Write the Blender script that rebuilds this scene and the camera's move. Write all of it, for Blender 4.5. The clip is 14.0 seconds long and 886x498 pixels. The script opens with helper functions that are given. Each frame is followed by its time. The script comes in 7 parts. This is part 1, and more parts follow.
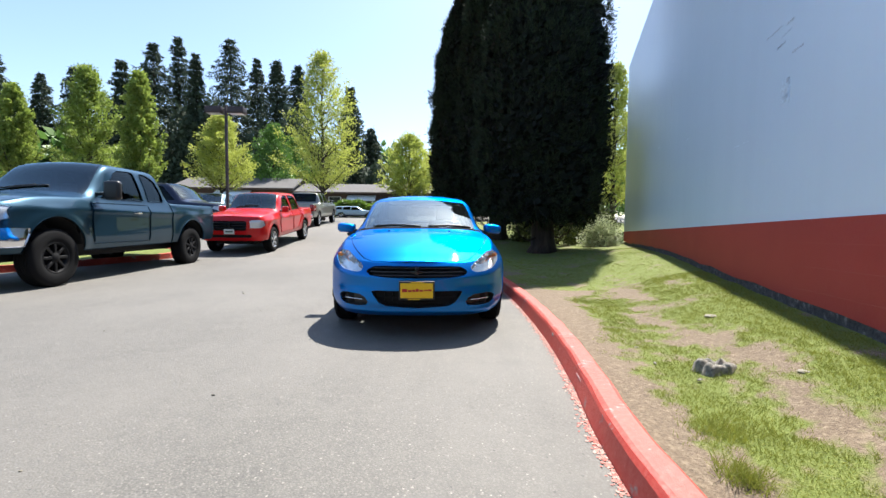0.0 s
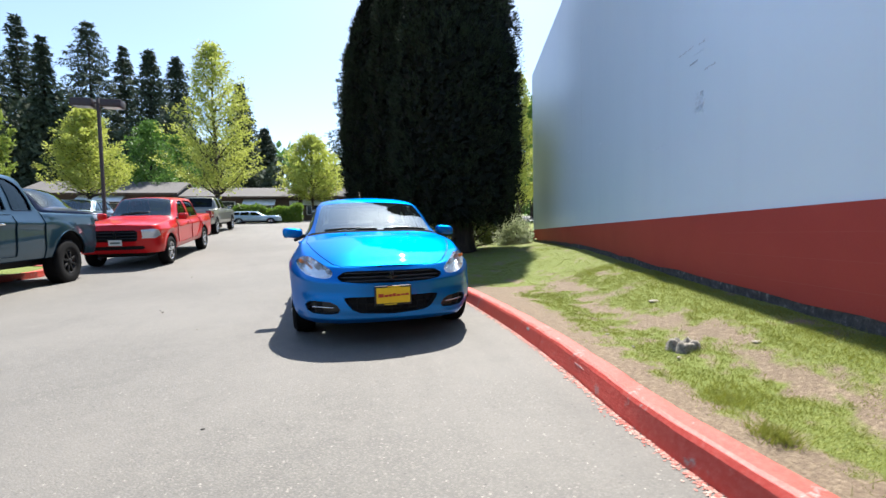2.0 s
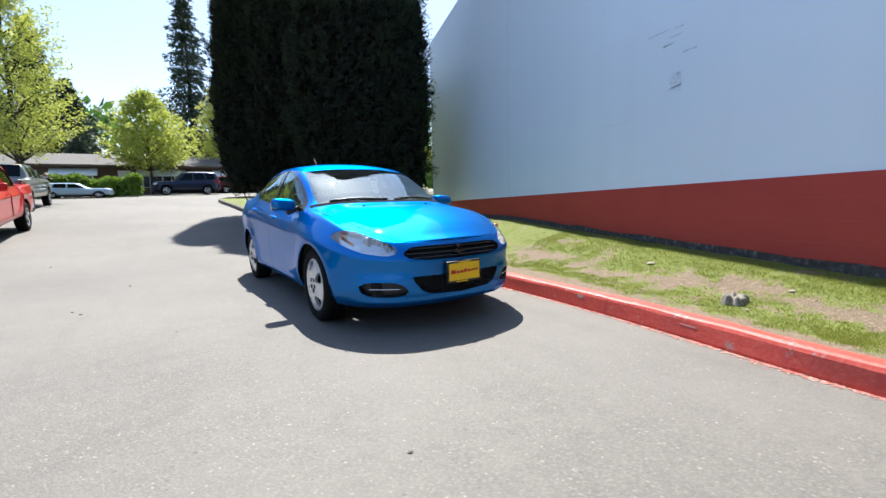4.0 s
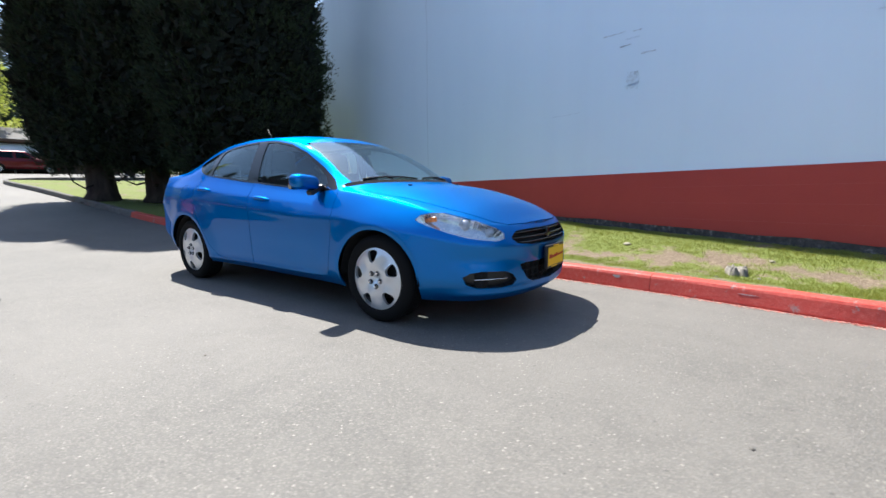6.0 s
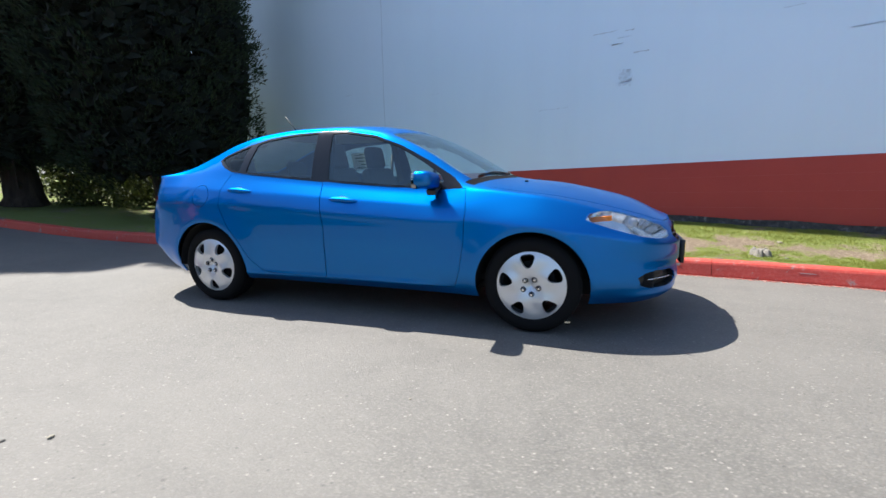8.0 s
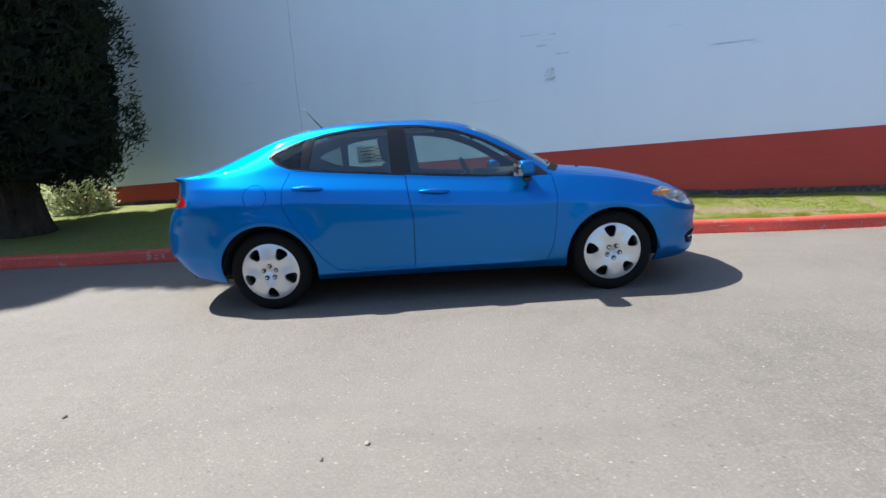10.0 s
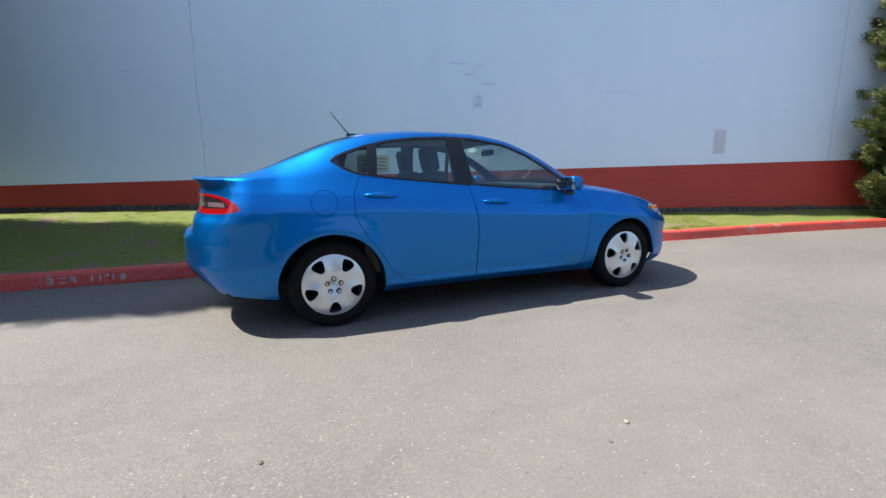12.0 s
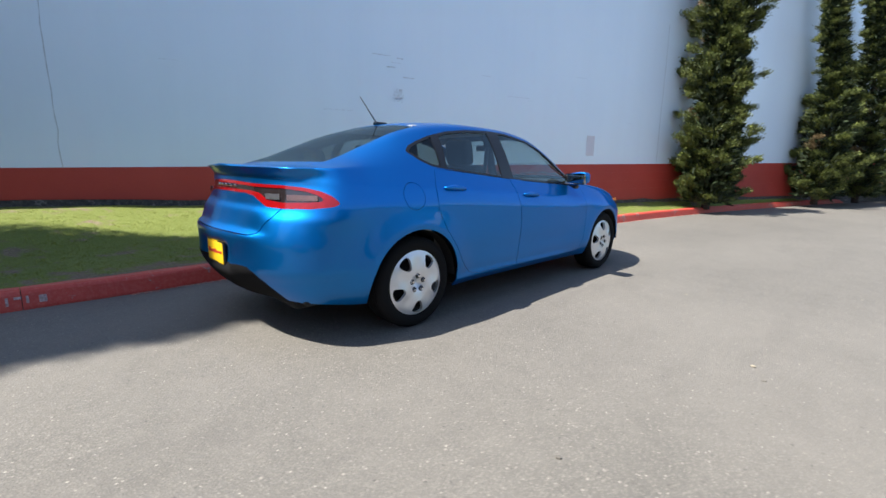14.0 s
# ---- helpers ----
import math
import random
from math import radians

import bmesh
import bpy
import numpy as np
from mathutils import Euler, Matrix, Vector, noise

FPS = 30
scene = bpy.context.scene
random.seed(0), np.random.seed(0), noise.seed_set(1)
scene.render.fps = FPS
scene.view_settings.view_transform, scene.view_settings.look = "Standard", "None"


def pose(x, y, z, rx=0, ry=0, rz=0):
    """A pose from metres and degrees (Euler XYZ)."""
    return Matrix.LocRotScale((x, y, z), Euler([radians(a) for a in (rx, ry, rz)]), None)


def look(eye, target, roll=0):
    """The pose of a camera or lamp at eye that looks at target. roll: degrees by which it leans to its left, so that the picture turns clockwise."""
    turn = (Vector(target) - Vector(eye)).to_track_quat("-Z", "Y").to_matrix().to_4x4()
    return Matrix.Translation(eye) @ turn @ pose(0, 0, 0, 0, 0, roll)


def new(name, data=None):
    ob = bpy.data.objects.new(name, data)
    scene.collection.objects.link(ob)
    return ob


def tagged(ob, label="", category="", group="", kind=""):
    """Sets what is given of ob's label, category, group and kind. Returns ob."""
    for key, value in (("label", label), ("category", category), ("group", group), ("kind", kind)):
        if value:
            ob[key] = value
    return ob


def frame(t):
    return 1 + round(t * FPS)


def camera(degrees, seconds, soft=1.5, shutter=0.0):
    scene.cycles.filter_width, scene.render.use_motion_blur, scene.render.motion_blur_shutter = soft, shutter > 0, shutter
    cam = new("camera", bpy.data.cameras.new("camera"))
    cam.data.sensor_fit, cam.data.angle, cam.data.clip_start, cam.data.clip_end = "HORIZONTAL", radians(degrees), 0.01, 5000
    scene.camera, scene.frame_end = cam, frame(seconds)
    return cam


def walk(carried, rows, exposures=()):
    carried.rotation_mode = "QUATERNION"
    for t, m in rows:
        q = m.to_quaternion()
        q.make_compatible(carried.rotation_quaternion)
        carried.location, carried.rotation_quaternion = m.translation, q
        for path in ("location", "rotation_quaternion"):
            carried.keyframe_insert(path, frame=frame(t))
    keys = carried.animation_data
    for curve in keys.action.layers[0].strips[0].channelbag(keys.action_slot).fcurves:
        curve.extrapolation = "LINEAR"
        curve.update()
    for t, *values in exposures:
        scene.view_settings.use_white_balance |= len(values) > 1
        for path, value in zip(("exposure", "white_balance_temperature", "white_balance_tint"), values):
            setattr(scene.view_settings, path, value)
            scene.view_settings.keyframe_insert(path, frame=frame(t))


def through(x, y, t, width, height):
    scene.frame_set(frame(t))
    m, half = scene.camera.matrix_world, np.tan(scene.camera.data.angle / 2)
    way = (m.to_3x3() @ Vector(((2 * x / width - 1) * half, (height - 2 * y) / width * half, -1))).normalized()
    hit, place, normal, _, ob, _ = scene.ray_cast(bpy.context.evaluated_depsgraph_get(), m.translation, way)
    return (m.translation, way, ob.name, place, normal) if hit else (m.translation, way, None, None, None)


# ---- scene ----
cam = camera(91.5, 14.0, soft=1.5, shutter=0.35)
EXPOSURE = [(0.0, 1.2, 6300, 10), (3.0, 1.2, 6280, 10), (6.0, 1.19, 6180, 10), (7.7, 1.16, 6180, 10), (11.0, 1.13, 6380, 10), (14.0, 1.17, 6420, 10)]
PATH = [
    (0, (0.084, -4.811, 1.038), (0.161, -2.815, 0.93), 0.5),
    (0.5, (0.087, -4.797, 1.032), (0.19, -2.803, 0.911), 0.7),
    (1, (-0.008, -4.772, 1.044), (0.101, -2.777, 0.942), 0.2),
    (1.5, (-0.26, -4.757, 1.055), (0.112, -2.793, 0.979), 0.4),
    (2, (-0.543, -4.666, 1.029), (-0.023, -2.738, 0.93), -1.2),
    (2.5, (-0.889, -4.42, 1.012), (-0.246, -2.533, 0.855), -2.0),
    (3, (-1.255, -4.194, 1.0), (-0.417, -2.384, 0.849), -1.6),
    (3.2, (-1.414, -4.11, 1.023), (-0.507, -2.335, 0.857), -1.4),
    (5.3, (-2.713, -2.678, 0.98), (-1.313, -1.27, 0.739), -0.5),
    (5.5, (-2.813, -2.528, 0.966), (-1.349, -1.184, 0.741), 0.1),
    (6, (-3.048, -2.124, 0.973), (-1.436, -0.978, 0.679), -0.5),
    (6.5, (-3.209, -1.682, 0.976), (-1.543, -0.63, 0.633), -0.8),
    (7, (-3.387, -1.264, 0.979), (-1.616, -0.389, 0.666), -0.3),
    (7.5, (-3.521, -0.821, 0.992), (-1.693, -0.071, 0.681), -1.6),
    (7.7, (-3.543, -0.657, 1.008), (-1.709, 0.075, 0.688), -1.4),
    (10, (-4.19, 1.334, 1.11), (-2.233, 1.334, 0.7), -3.5),
    (10.5, (-4.147, 1.785, 1.114), (-2.186, 1.642, 0.744), -2.4),
    (11, (-4.149, 2.249, 1.106), (-2.228, 1.85, 0.718), -1.3),
    (11.5, (-4.074, 2.667, 1.099), (-2.191, 2.106, 0.723), -0.9),
    (12, (-3.969, 3.096, 1.112), (-2.143, 2.361, 0.759), -0.6),
    (12.5, (-3.851, 3.522, 1.132), (-2.125, 2.579, 0.772), -0.5),
    (13, (-3.601, 3.888, 1.125), (-1.942, 2.825, 0.782), -0.2),
    (13.5, (-3.349, 4.248, 1.107), (-1.82, 3.0, 0.781), 0.6),
    (14, (-3.046, 4.56, 1.095), (-1.637, 3.19, 0.721), 0.8),
]
walk(cam, [(t, look(eye, target, roll)) for t, eye, target, roll in PATH], EXPOSURE)

# world and sun: a clear spring day, the sun high behind the trees
SUN_DIR = Vector((0.237, 0.59, 0.98)).normalized()
world = bpy.data.worlds.new("sky")
scene.world = world
world.use_nodes = True
sky = world.node_tree.nodes.new("ShaderNodeTexSky")
sky.sky_type = "NISHITA"
sky.sun_disc = False
sky.sun_elevation = math.asin(SUN_DIR.z)
sky.sun_rotation = math.atan2(SUN_DIR.x, SUN_DIR.y)
sky.air_density, sky.dust_density, sky.ozone_density = 1.0, 0.8, 1.0
world.node_tree.links.new(sky.outputs[0], world.node_tree.nodes["Background"].inputs[0])
world.node_tree.nodes["Background"].inputs[1].default_value = 0.108
sun = new("sun", bpy.data.lights.new("sun", "SUN"))
sun.data.energy, sun.data.angle, sun.data.color = 5.0, radians(0.55), (1.0, 0.95, 0.87)
sun.matrix_world = look(SUN_DIR * 40, (0, 0, 0))


# ---- materials ----
class Nodes:
    """A small helper to write node materials."""

    def __init__(self, name):
        self.m = bpy.data.materials.new(name)
        self.m.use_nodes = True
        self.t = self.m.node_tree
        self.b = self.t.nodes["Principled BSDF"]
        self.out = self.t.nodes["Material Output"]
        co = self.t.nodes.new("ShaderNodeTexCoord")
        self.obj = co.outputs["Object"]

    def link(self, a, b):
        self.t.links.new(a, b)

    def set(self, **kw):
        for k, v in kw.items():
            s = self.b.inputs[k.replace("_", " ")]
            if isinstance(v, (int, float)):
                s.default_value = v
            elif isinstance(v, tuple):
                s.default_value = (*v, 1) if len(v) == 3 else v
            else:
                self.link(v, s)
        return self

    def geo(self, name):
        return self.t.nodes.new("ShaderNodeNewGeometry").outputs[name]

    def rand(self):
        return self.t.nodes.new("ShaderNodeObjectInfo").outputs["Random"]

    def noise(self, scale, detail=4, rough=0.6, vec=None, dist=0.0):
        n = self.t.nodes.new("ShaderNodeTexNoise")
        n.inputs["Scale"].default_value, n.inputs["Detail"].default_value = scale, detail
        n.inputs["Roughness"].default_value, n.inputs["Distortion"].default_value = rough, dist
        self.link(vec or self.obj, n.inputs["Vector"])
        return n.outputs["Fac"]

    def voronoi(self, scale, feature="F1", out="Distance", vec=None):
        n = self.t.nodes.new("ShaderNodeTexVoronoi")
        n.feature = feature
        n.inputs["Scale"].default_value = scale
        self.link(vec or self.obj, n.inputs["Vector"])
        return n.outputs[out]

    def stretch(self, x, y, z):
        n = self.t.nodes.new("ShaderNodeMapping")
        n.inputs["Scale"].default_value = (x, y, z)
        self.link(self.obj, n.inputs["Vector"])
        return n.outputs[0]

    def ramp(self, fac, *stops):
        n = self.t.nodes.new("ShaderNodeValToRGB")
        e = n.color_ramp.elements
        while len(e) < len(stops):
            e.new(0.5)
        for el, (p, c) in zip(e, stops):
            el.position = p
            el.color = (*c, 1) if isinstance(c, tuple) else (c, c, c, 1)
        self.link(fac, n.inputs[0])
        return n.outputs[0]

    def mix(self, fac, a, b, mode="MIX"):
        n = self.t.nodes.new("ShaderNodeMix")
        n.data_type, n.blend_type = "RGBA", mode
        for v, s in ((fac, n.inputs[0]), (a, n.inputs[6]), (b, n.inputs[7])):
            if isinstance(v, (int, float)):
                s.default_value = v
            elif isinstance(v, tuple):
                s.default_value = (*v, 1)
            else:
                self.link(v, s)
        return n.outputs[2]

    def math(self, op, a, b=0.0):
        n = self.t.nodes.new("ShaderNodeMath")
        n.operation = op
        for v, s in ((a, n.inputs[0]), (b, n.inputs[1])):
            if isinstance(v, (int, float)):
                s.default_value = v
            else:
                self.link(v, s)
        return n.outputs[0]

    def attr(self, name):
        n = self.t.nodes.new("ShaderNodeAttribute")
        n.attribute_name = name
        return n.outputs["Fac"]

    def bump(self, height, strength=0.3, dist=0.01):
        n = self.t.nodes.new("ShaderNodeBump")
        n.inputs["Strength"].default_value, n.inputs["Distance"].default_value = strength, dist
        self.link(height, n.inputs["Height"])
        self.link(n.outputs[0], self.b.inputs["Normal"])
        return self


def plain(name, col, rough=0.6, metal=0.0, grain=0.12, scale=30, **kw):
    """A simple surface with a little uneven colour and roughness."""
    n = Nodes(name)
    f = n.noise(scale, 5)
    dark = tuple(c * (1 - grain) for c in col)
    light = tuple(min(1, c * (1 + grain)) for c in col)
    n.set(Base_Color=n.ramp(f, (0.3, dark), (0.7, light)), Metallic=metal)
    n.set(Roughness=n.ramp(f, (0.3, max(0, rough - 0.06)), (0.7, min(1, rough + 0.06))), **kw)
    return n.m


def car_paint(name, col, flake=0.35, rough=0.32):
    n = Nodes(name)
    f = n.noise(900, 2)
    n.set(Base_Color=n.mix(f, tuple(c * 0.86 for c in col), tuple(min(1, c * 1.12) for c in col)))
    dust = n.noise(3.0, 6)
    n.set(Metallic=flake, Roughness=rough, Specular_Tint=tuple(0.28 + 0.72 * c / max(col) for c in col), Coat_Weight=0.6, Coat_IOR=1.45, Coat_Roughness=n.ramp(dust, (0.35, 0.015), (0.8, 0.045)))
    return n.m


def clear_glass(name, tint=(0.75, 0.82, 0.80), gloss=0.06, dust=0.0, slant=1.0):
    """Thin glass: tinted straight through, with a mirror's gloss by Fresnel, and a film of dust."""
    n = Nodes(name)
    t = n.t.nodes.new("ShaderNodeBsdfTransparent")
    t.inputs[0].default_value = (*tint, 1)
    g = n.t.nodes.new("ShaderNodeBsdfGlossy")
    g.inputs["Roughness"].default_value = 0.01
    g.inputs["Color"].default_value = (0.80, 0.96, 1.0, 1)
    f = n.t.nodes.new("ShaderNodeLayerWeight")
    f.inputs[0].default_value = 0.5
    m = n.t.nodes.new("ShaderNodeMixShader")
    n.link(n.math("ADD", n.math("MULTIPLY", n.math("POWER", f.outputs["Facing"], 5.0), (1 - gloss) * slant), gloss), m.inputs[0])
    n.link(t.outputs[0], m.inputs[1])
    n.link(g.outputs[0], m.inputs[2])
    if dust:
        d = n.t.nodes.new("ShaderNodeBsdfDiffuse")
        d.inputs[0].default_value = (0.62, 0.70, 0.74, 1)
        m2 = n.t.nodes.new("ShaderNodeMixShader")
        n.link(n.ramp(n.noise(4, 5), (0.3, dust * 0.7), (0.7, dust * 1.3)), m2.inputs[0])
        n.link(m.outputs[0], m2.inputs[1])
        n.link(d.outputs[0], m2.inputs[2])
        m = m2
    n.link(m.outputs[0], n.out.inputs[0])
    return n.m


def asphalt_mat():
    n = Nodes("asphalt")
    big = n.noise(0.35, 5)
    mid = n.noise(6, 6)
    cell = n.voronoi(105, out="Color")
    dist = n.voronoi(105)
    grit = n.noise(260, 3)
    base = n.ramp(cell, (0.10, (0.089, 0.083, 0.073)), (0.55, (0.135, 0.126, 0.110)), (0.90, (0.190, 0.176, 0.152)), (1.0, (0.388, 0.353, 0.296)))
    base = n.mix(n.ramp(dist, (0.25, 0.0), (0.7, 0.7)), base, (0.084, 0.079, 0.070))
    base = n.mix(n.ramp(big, (0.35, 0.0), (0.62, 0.55)), base, (0.178, 0.165, 0.144))
    base = n.mix(n.ramp(n.noise(1.1, 6, vec=n.stretch(1.6, 0.35, 1)), (0.52, 0.0), (0.70, 0.40)), base, (0.098, 0.091, 0.081))
    chip = n.math("MULTIPLY", n.ramp(n.voronoi(58, out="Color"), (0.78, 0.0), (0.90, 0.85)), n.ramp(n.voronoi(58), (0.22, 1.0), (0.34, 0.0)))
    base = n.mix(chip, base, (0.34, 0.315, 0.27))
    fleck = n.math("MULTIPLY", n.ramp(n.voronoi(27, out="Color"), (0.82, 0.0), (0.92, 0.55)), n.ramp(n.voronoi(27), (0.12, 1.0), (0.22, 0.0)))
    base = n.mix(fleck, base, (0.36, 0.325, 0.275))
    speck = n.math("MULTIPLY", n.ramp(n.voronoi(21, out="Color"), (0.86, 0.0), (0.93, 0.7)), n.ramp(n.voronoi(21), (0.12, 1.0), (0.24, 0.0)))
    base = n.mix(speck, base, (0.060, 0.055, 0.050))
    pit = n.math("MULTIPLY", n.ramp(n.voronoi(47, out="Color"), (0.82, 0.0), (0.9, 0.7)), n.ramp(n.voronoi(47), (0.2, 1.0), (0.36, 0.0)))
    base = n.mix(pit, base, (0.055, 0.052, 0.048))
    stain = n.noise(1.3, 4, dist=1.5)
    base = n.mix(n.ramp(stain, (0.68, 0.0), (0.80, 0.35)), base, (0.072, 0.066, 0.058))
    base = n.mix(n.ramp(mid, (0.35, 0.0), (0.75, 0.3)), base, (0.190, 0.175, 0.152))
    n.set(Base_Color=base, Roughness=n.ramp(grit, (0.3, 0.62), (0.7, 0.9)))
    n.bump(n.math("ADD", n.math("MULTIPLY", dist, -1.0), n.math("MULTIPLY", grit, 0.5)), 0.4, 0.005)
    return n.m


def lawn_mat():
    n = Nodes("worn lawn soil")
    g = n.attr("grass")
    fine = n.noise(70, 6)
    mid = n.noise(9, 6)
    soil = n.ramp(fine, (0.25, (0.088, 0.060, 0.038)), (0.55, (0.178, 0.130, 0.085)), (0.8, (0.285, 0.228, 0.160)))
    straw = n.noise(28, 5)
    soil = n.mix(n.ramp(straw, (0.50, 0.0), (0.68, 0.75)), soil, (0.30, 0.235, 0.155))
    soil = n.mix(n.ramp(n.noise(17, 4), (0.58, 0.0), (0.70, 0.45)), soil, (0.10, 0.074, 0.050))
    thatch = n.ramp(fine, (0.25, (0.066, 0.090, 0.014)), (0.5, (0.135, 0.168, 0.027)), (0.8, (0.240, 0.245, 0.072)))
    edge = n.math("ADD", g, n.math("MULTIPLY", n.math("SUBTRACT", mid, 0.5), 0.7))
    n.set(Base_Color=n.mix(n.ramp(edge, (0.40, 0.0), (0.62, 1.0)), soil, thatch), Roughness=0.95)
    n.bump(fine, 0.7, 0.02)
    return n.m


def kerb_mat(name="red kerb paint", bare=0.585):
    n = Nodes(name)
    wear = n.noise(5, 8, 0.7)
    chips = n.noise(34, 6, 0.7)
    big = n.noise(0.9, 4)
    paint = n.mix(big, (0.430, 0.030, 0.019), (0.568, 0.073, 0.047))
    paint = n.mix(n.ramp(chips, (0.45, 0.0), (0.75, 0.5)), paint, (0.60, 0.16, 0.12))
    stone = n.ramp(chips, (0.3, (0.16, 0.13, 0.12)), (0.7, (0.38, 0.33, 0.30)))
    f = n.math("ADD", wear, n.math("MULTIPLY", chips, 0.25))
    n.set(Base_Color=n.mix(n.ramp(f, (bare + 0.13, 0.0), (bare + 0.19, 0.85)), paint, stone), Roughness=0.55)
    n.bump(n.math("ADD", wear, chips), 0.35, 0.01)
    return n.m


def wall_white_mat():
    n = Nodes("pale blue wall paint")
    streak = n.noise(1.0, 6, vec=n.stretch(2.2, 2.2, 0.12))
    cloud = n.noise(0.5, 5)
    fine = n.noise(40, 5)
    c = n.mix(n.ramp(cloud, (0.3, 0.0), (0.7, 1.0)), (0.71, 0.83, 0.96), (0.75, 0.86, 0.97))
    c = n.mix(n.ramp(streak, (0.45, 0.0), (0.80, 0.12)), c, (0.58, 0.66, 0.76))
    c = n.mix(n.ramp(fine, (0.4, 0.0), (0.8, 0.10)), c, (0.78, 0.87, 0.97))
    n.set(Base_Color=c, Roughness=0.27)
    n.bump(n.math("ADD", n.noise(3.0, 4), n.math("MULTIPLY", fine, 0.2)), 0.12, 0.02)
    return n.m


def wall_red_mat():
    n = Nodes("brick red block paint")
    cloud = n.noise(0.8, 6)
    fine = n.noise(60, 5)
    c = n.mix(n.ramp(cloud, (0.3, 0.0), (0.7, 1.0)), (0.35, 0.034, 0.025), (0.44, 0.050, 0.035))
    c = n.mix(n.ramp(fine, (0.5, 0.0), (0.8, 0.25)), c, (0.42, 0.085, 0.06))
    n.set(Base_Color=c, Roughness=0.62)
    n.bump(fine, 0.25, 0.01)
    return n.m


def footing_mat():
    n = Nodes("flaking dark footing")
    f = n.noise(14, 7, 0.7)
    n.set(Base_Color=n.ramp(f, (0.35, (0.040, 0.036, 0.036)), (0.58, (0.10, 0.090, 0.085)), (0.66, (0.26, 0.24, 0.22)), (0.72, (0.09, 0.08, 0.075))), Roughness=0.9)
    n.bump(f, 0.8, 0.03)
    return n.m


def leaf_mat(name, dark, light, gloss=0.5, through=0.35, clump=0.9):
    n = Nodes(name)
    isl = n.geo("Random Per Island")
    big = n.noise(clump, 3)
    c = n.mix(isl, dark, light)
    c = n.mix(n.ramp(big, (0.3, 0.0), (0.7, 0.5)), c, tuple(min(1, v * 1.25) for v in light))
    # fine clumps: shaded gaps between tufts put in as a darker colour
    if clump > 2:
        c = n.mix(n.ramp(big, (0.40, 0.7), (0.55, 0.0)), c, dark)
    n.set(Base_Color=c, Roughness=gloss)
    tr = n.t.nodes.new("ShaderNodeBsdfTranslucent")
    n.link(c, tr.inputs[0])
    m = n.t.nodes.new("ShaderNodeMixShader")
    m.inputs[0].default_value = through
    n.link(n.b.outputs[0], m.inputs[1])
    n.link(tr.outputs[0], m.inputs[2])
    n.link(m.outputs[0], n.out.inputs[0])
    return n.m


def bark_mat():
    n = Nodes("bark")
    f = n.noise(9, 7, vec=n.stretch(1, 1, 0.15))
    n.set(Base_Color=n.ramp(f, (0.3, (0.020, 0.014, 0.011)), (0.7, (0.070, 0.052, 0.040))), Roughness=0.95)
    n.bump(f, 0.9, 0.04)
    return n.m


ASPHALT, LAWN, KERB = asphalt_mat(), lawn_mat(), kerb_mat()
WALL_WHITE, WALL_RED, FOOTING = wall_white_mat(), wall_red_mat(), footing_mat()
BARK = bark_mat()
BLUE = car_paint("bright blue metallic paint", (0.004, 0.164, 0.51), 0.97, 0.44)
GLASS = clear_glass("window glass", (0.68, 0.78, 0.76), 0.10, 0.003)
REAR_TINT = clear_glass("tinted rear glass", (0.30, 0.34, 0.34), 0.04, 0.003, 0.6)
SCREEN = clear_glass("windscreen glass", (0.76, 0.84, 0.84), 0.32, 0.006)
LENS = clear_glass("lamp lens", (0.95, 0.95, 0.95))
BLACK = plain("black plastic", (0.012, 0.012, 0.013), 0.45)
COWL = plain("matt cowl plastic", (0.010, 0.010, 0.011), 0.95, Specular_IOR_Level=0.08)
GLOSS_BLACK = plain("gloss black trim", (0.008, 0.008, 0.009), 0.15)
RUBBER = plain("tyre rubber", (0.007, 0.007, 0.0075), 0.85, scale=80, Specular_IOR_Level=0.15)
DARK = plain("dark cavity", (0.006, 0.006, 0.007), 0.9)
CHROME = plain("chrome", (0.80, 0.80, 0.82), 0.10, 1.0, 0.03)
SILVER = plain("silver wheel cover paint", (0.68, 0.69, 0.71), 0.34, 0.60, 0.02, 8)
CLOTH = plain("dark grey seat cloth", (0.045, 0.046, 0.05), 0.9, scale=200)
DASH = plain("grey dashboard plastic", (0.045, 0.046, 0.048), 0.9, Specular_IOR_Level=0.1)
PALE = plain("pale grey trim", (0.42, 0.42, 0.41), 0.7)
AMBER = plain("amber reflector", (0.75, 0.22, 0.04), 0.25)
RED_LENS = plain("red lamp lens", (0.25, 0.004, 0.006), 0.10, Coat_Weight=0.5)
YELLOW = plain("yellow plate", (0.85, 0.52, 0.01), 0.45, grain=0.05)
RED_INK = plain("red ink", (0.45, 0.02, 0.015), 0.5)
PAPER_LIT = leaf_mat("thin printed paper", (0.60, 0.62, 0.56), (0.66, 0.68, 0.62), 0.7, 0.5)
PAPER = plain("printed paper", (0.72, 0.74, 0.68), 0.7, grain=0.04)
INK = plain("dark ink", (0.12, 0.16, 0.12), 0.7)


# ---- building helpers ----
def thing(name, label, category, group="", m=None):
    ob = new(name)
    ob.empty_display_size = 0.2
    if m is not None:
        ob.matrix_world = m
    return tagged(ob, label, category, group)


def from_arrays(name, verts, faces, material, parent=None, label="", smooth=False):
    me = bpy.data.meshes.new(name)
    me.from_pydata([tuple(v) for v in verts], [], [tuple(f) for f in faces])
    me.materials.append(material)
    if smooth:
        me.polygons.foreach_set("use_smooth", [True] * len(me.polygons))
    me.update()
    ob = new(name, me)
    if parent:
        ob.parent = parent
    if label:
        ob["label"] = label
    return ob


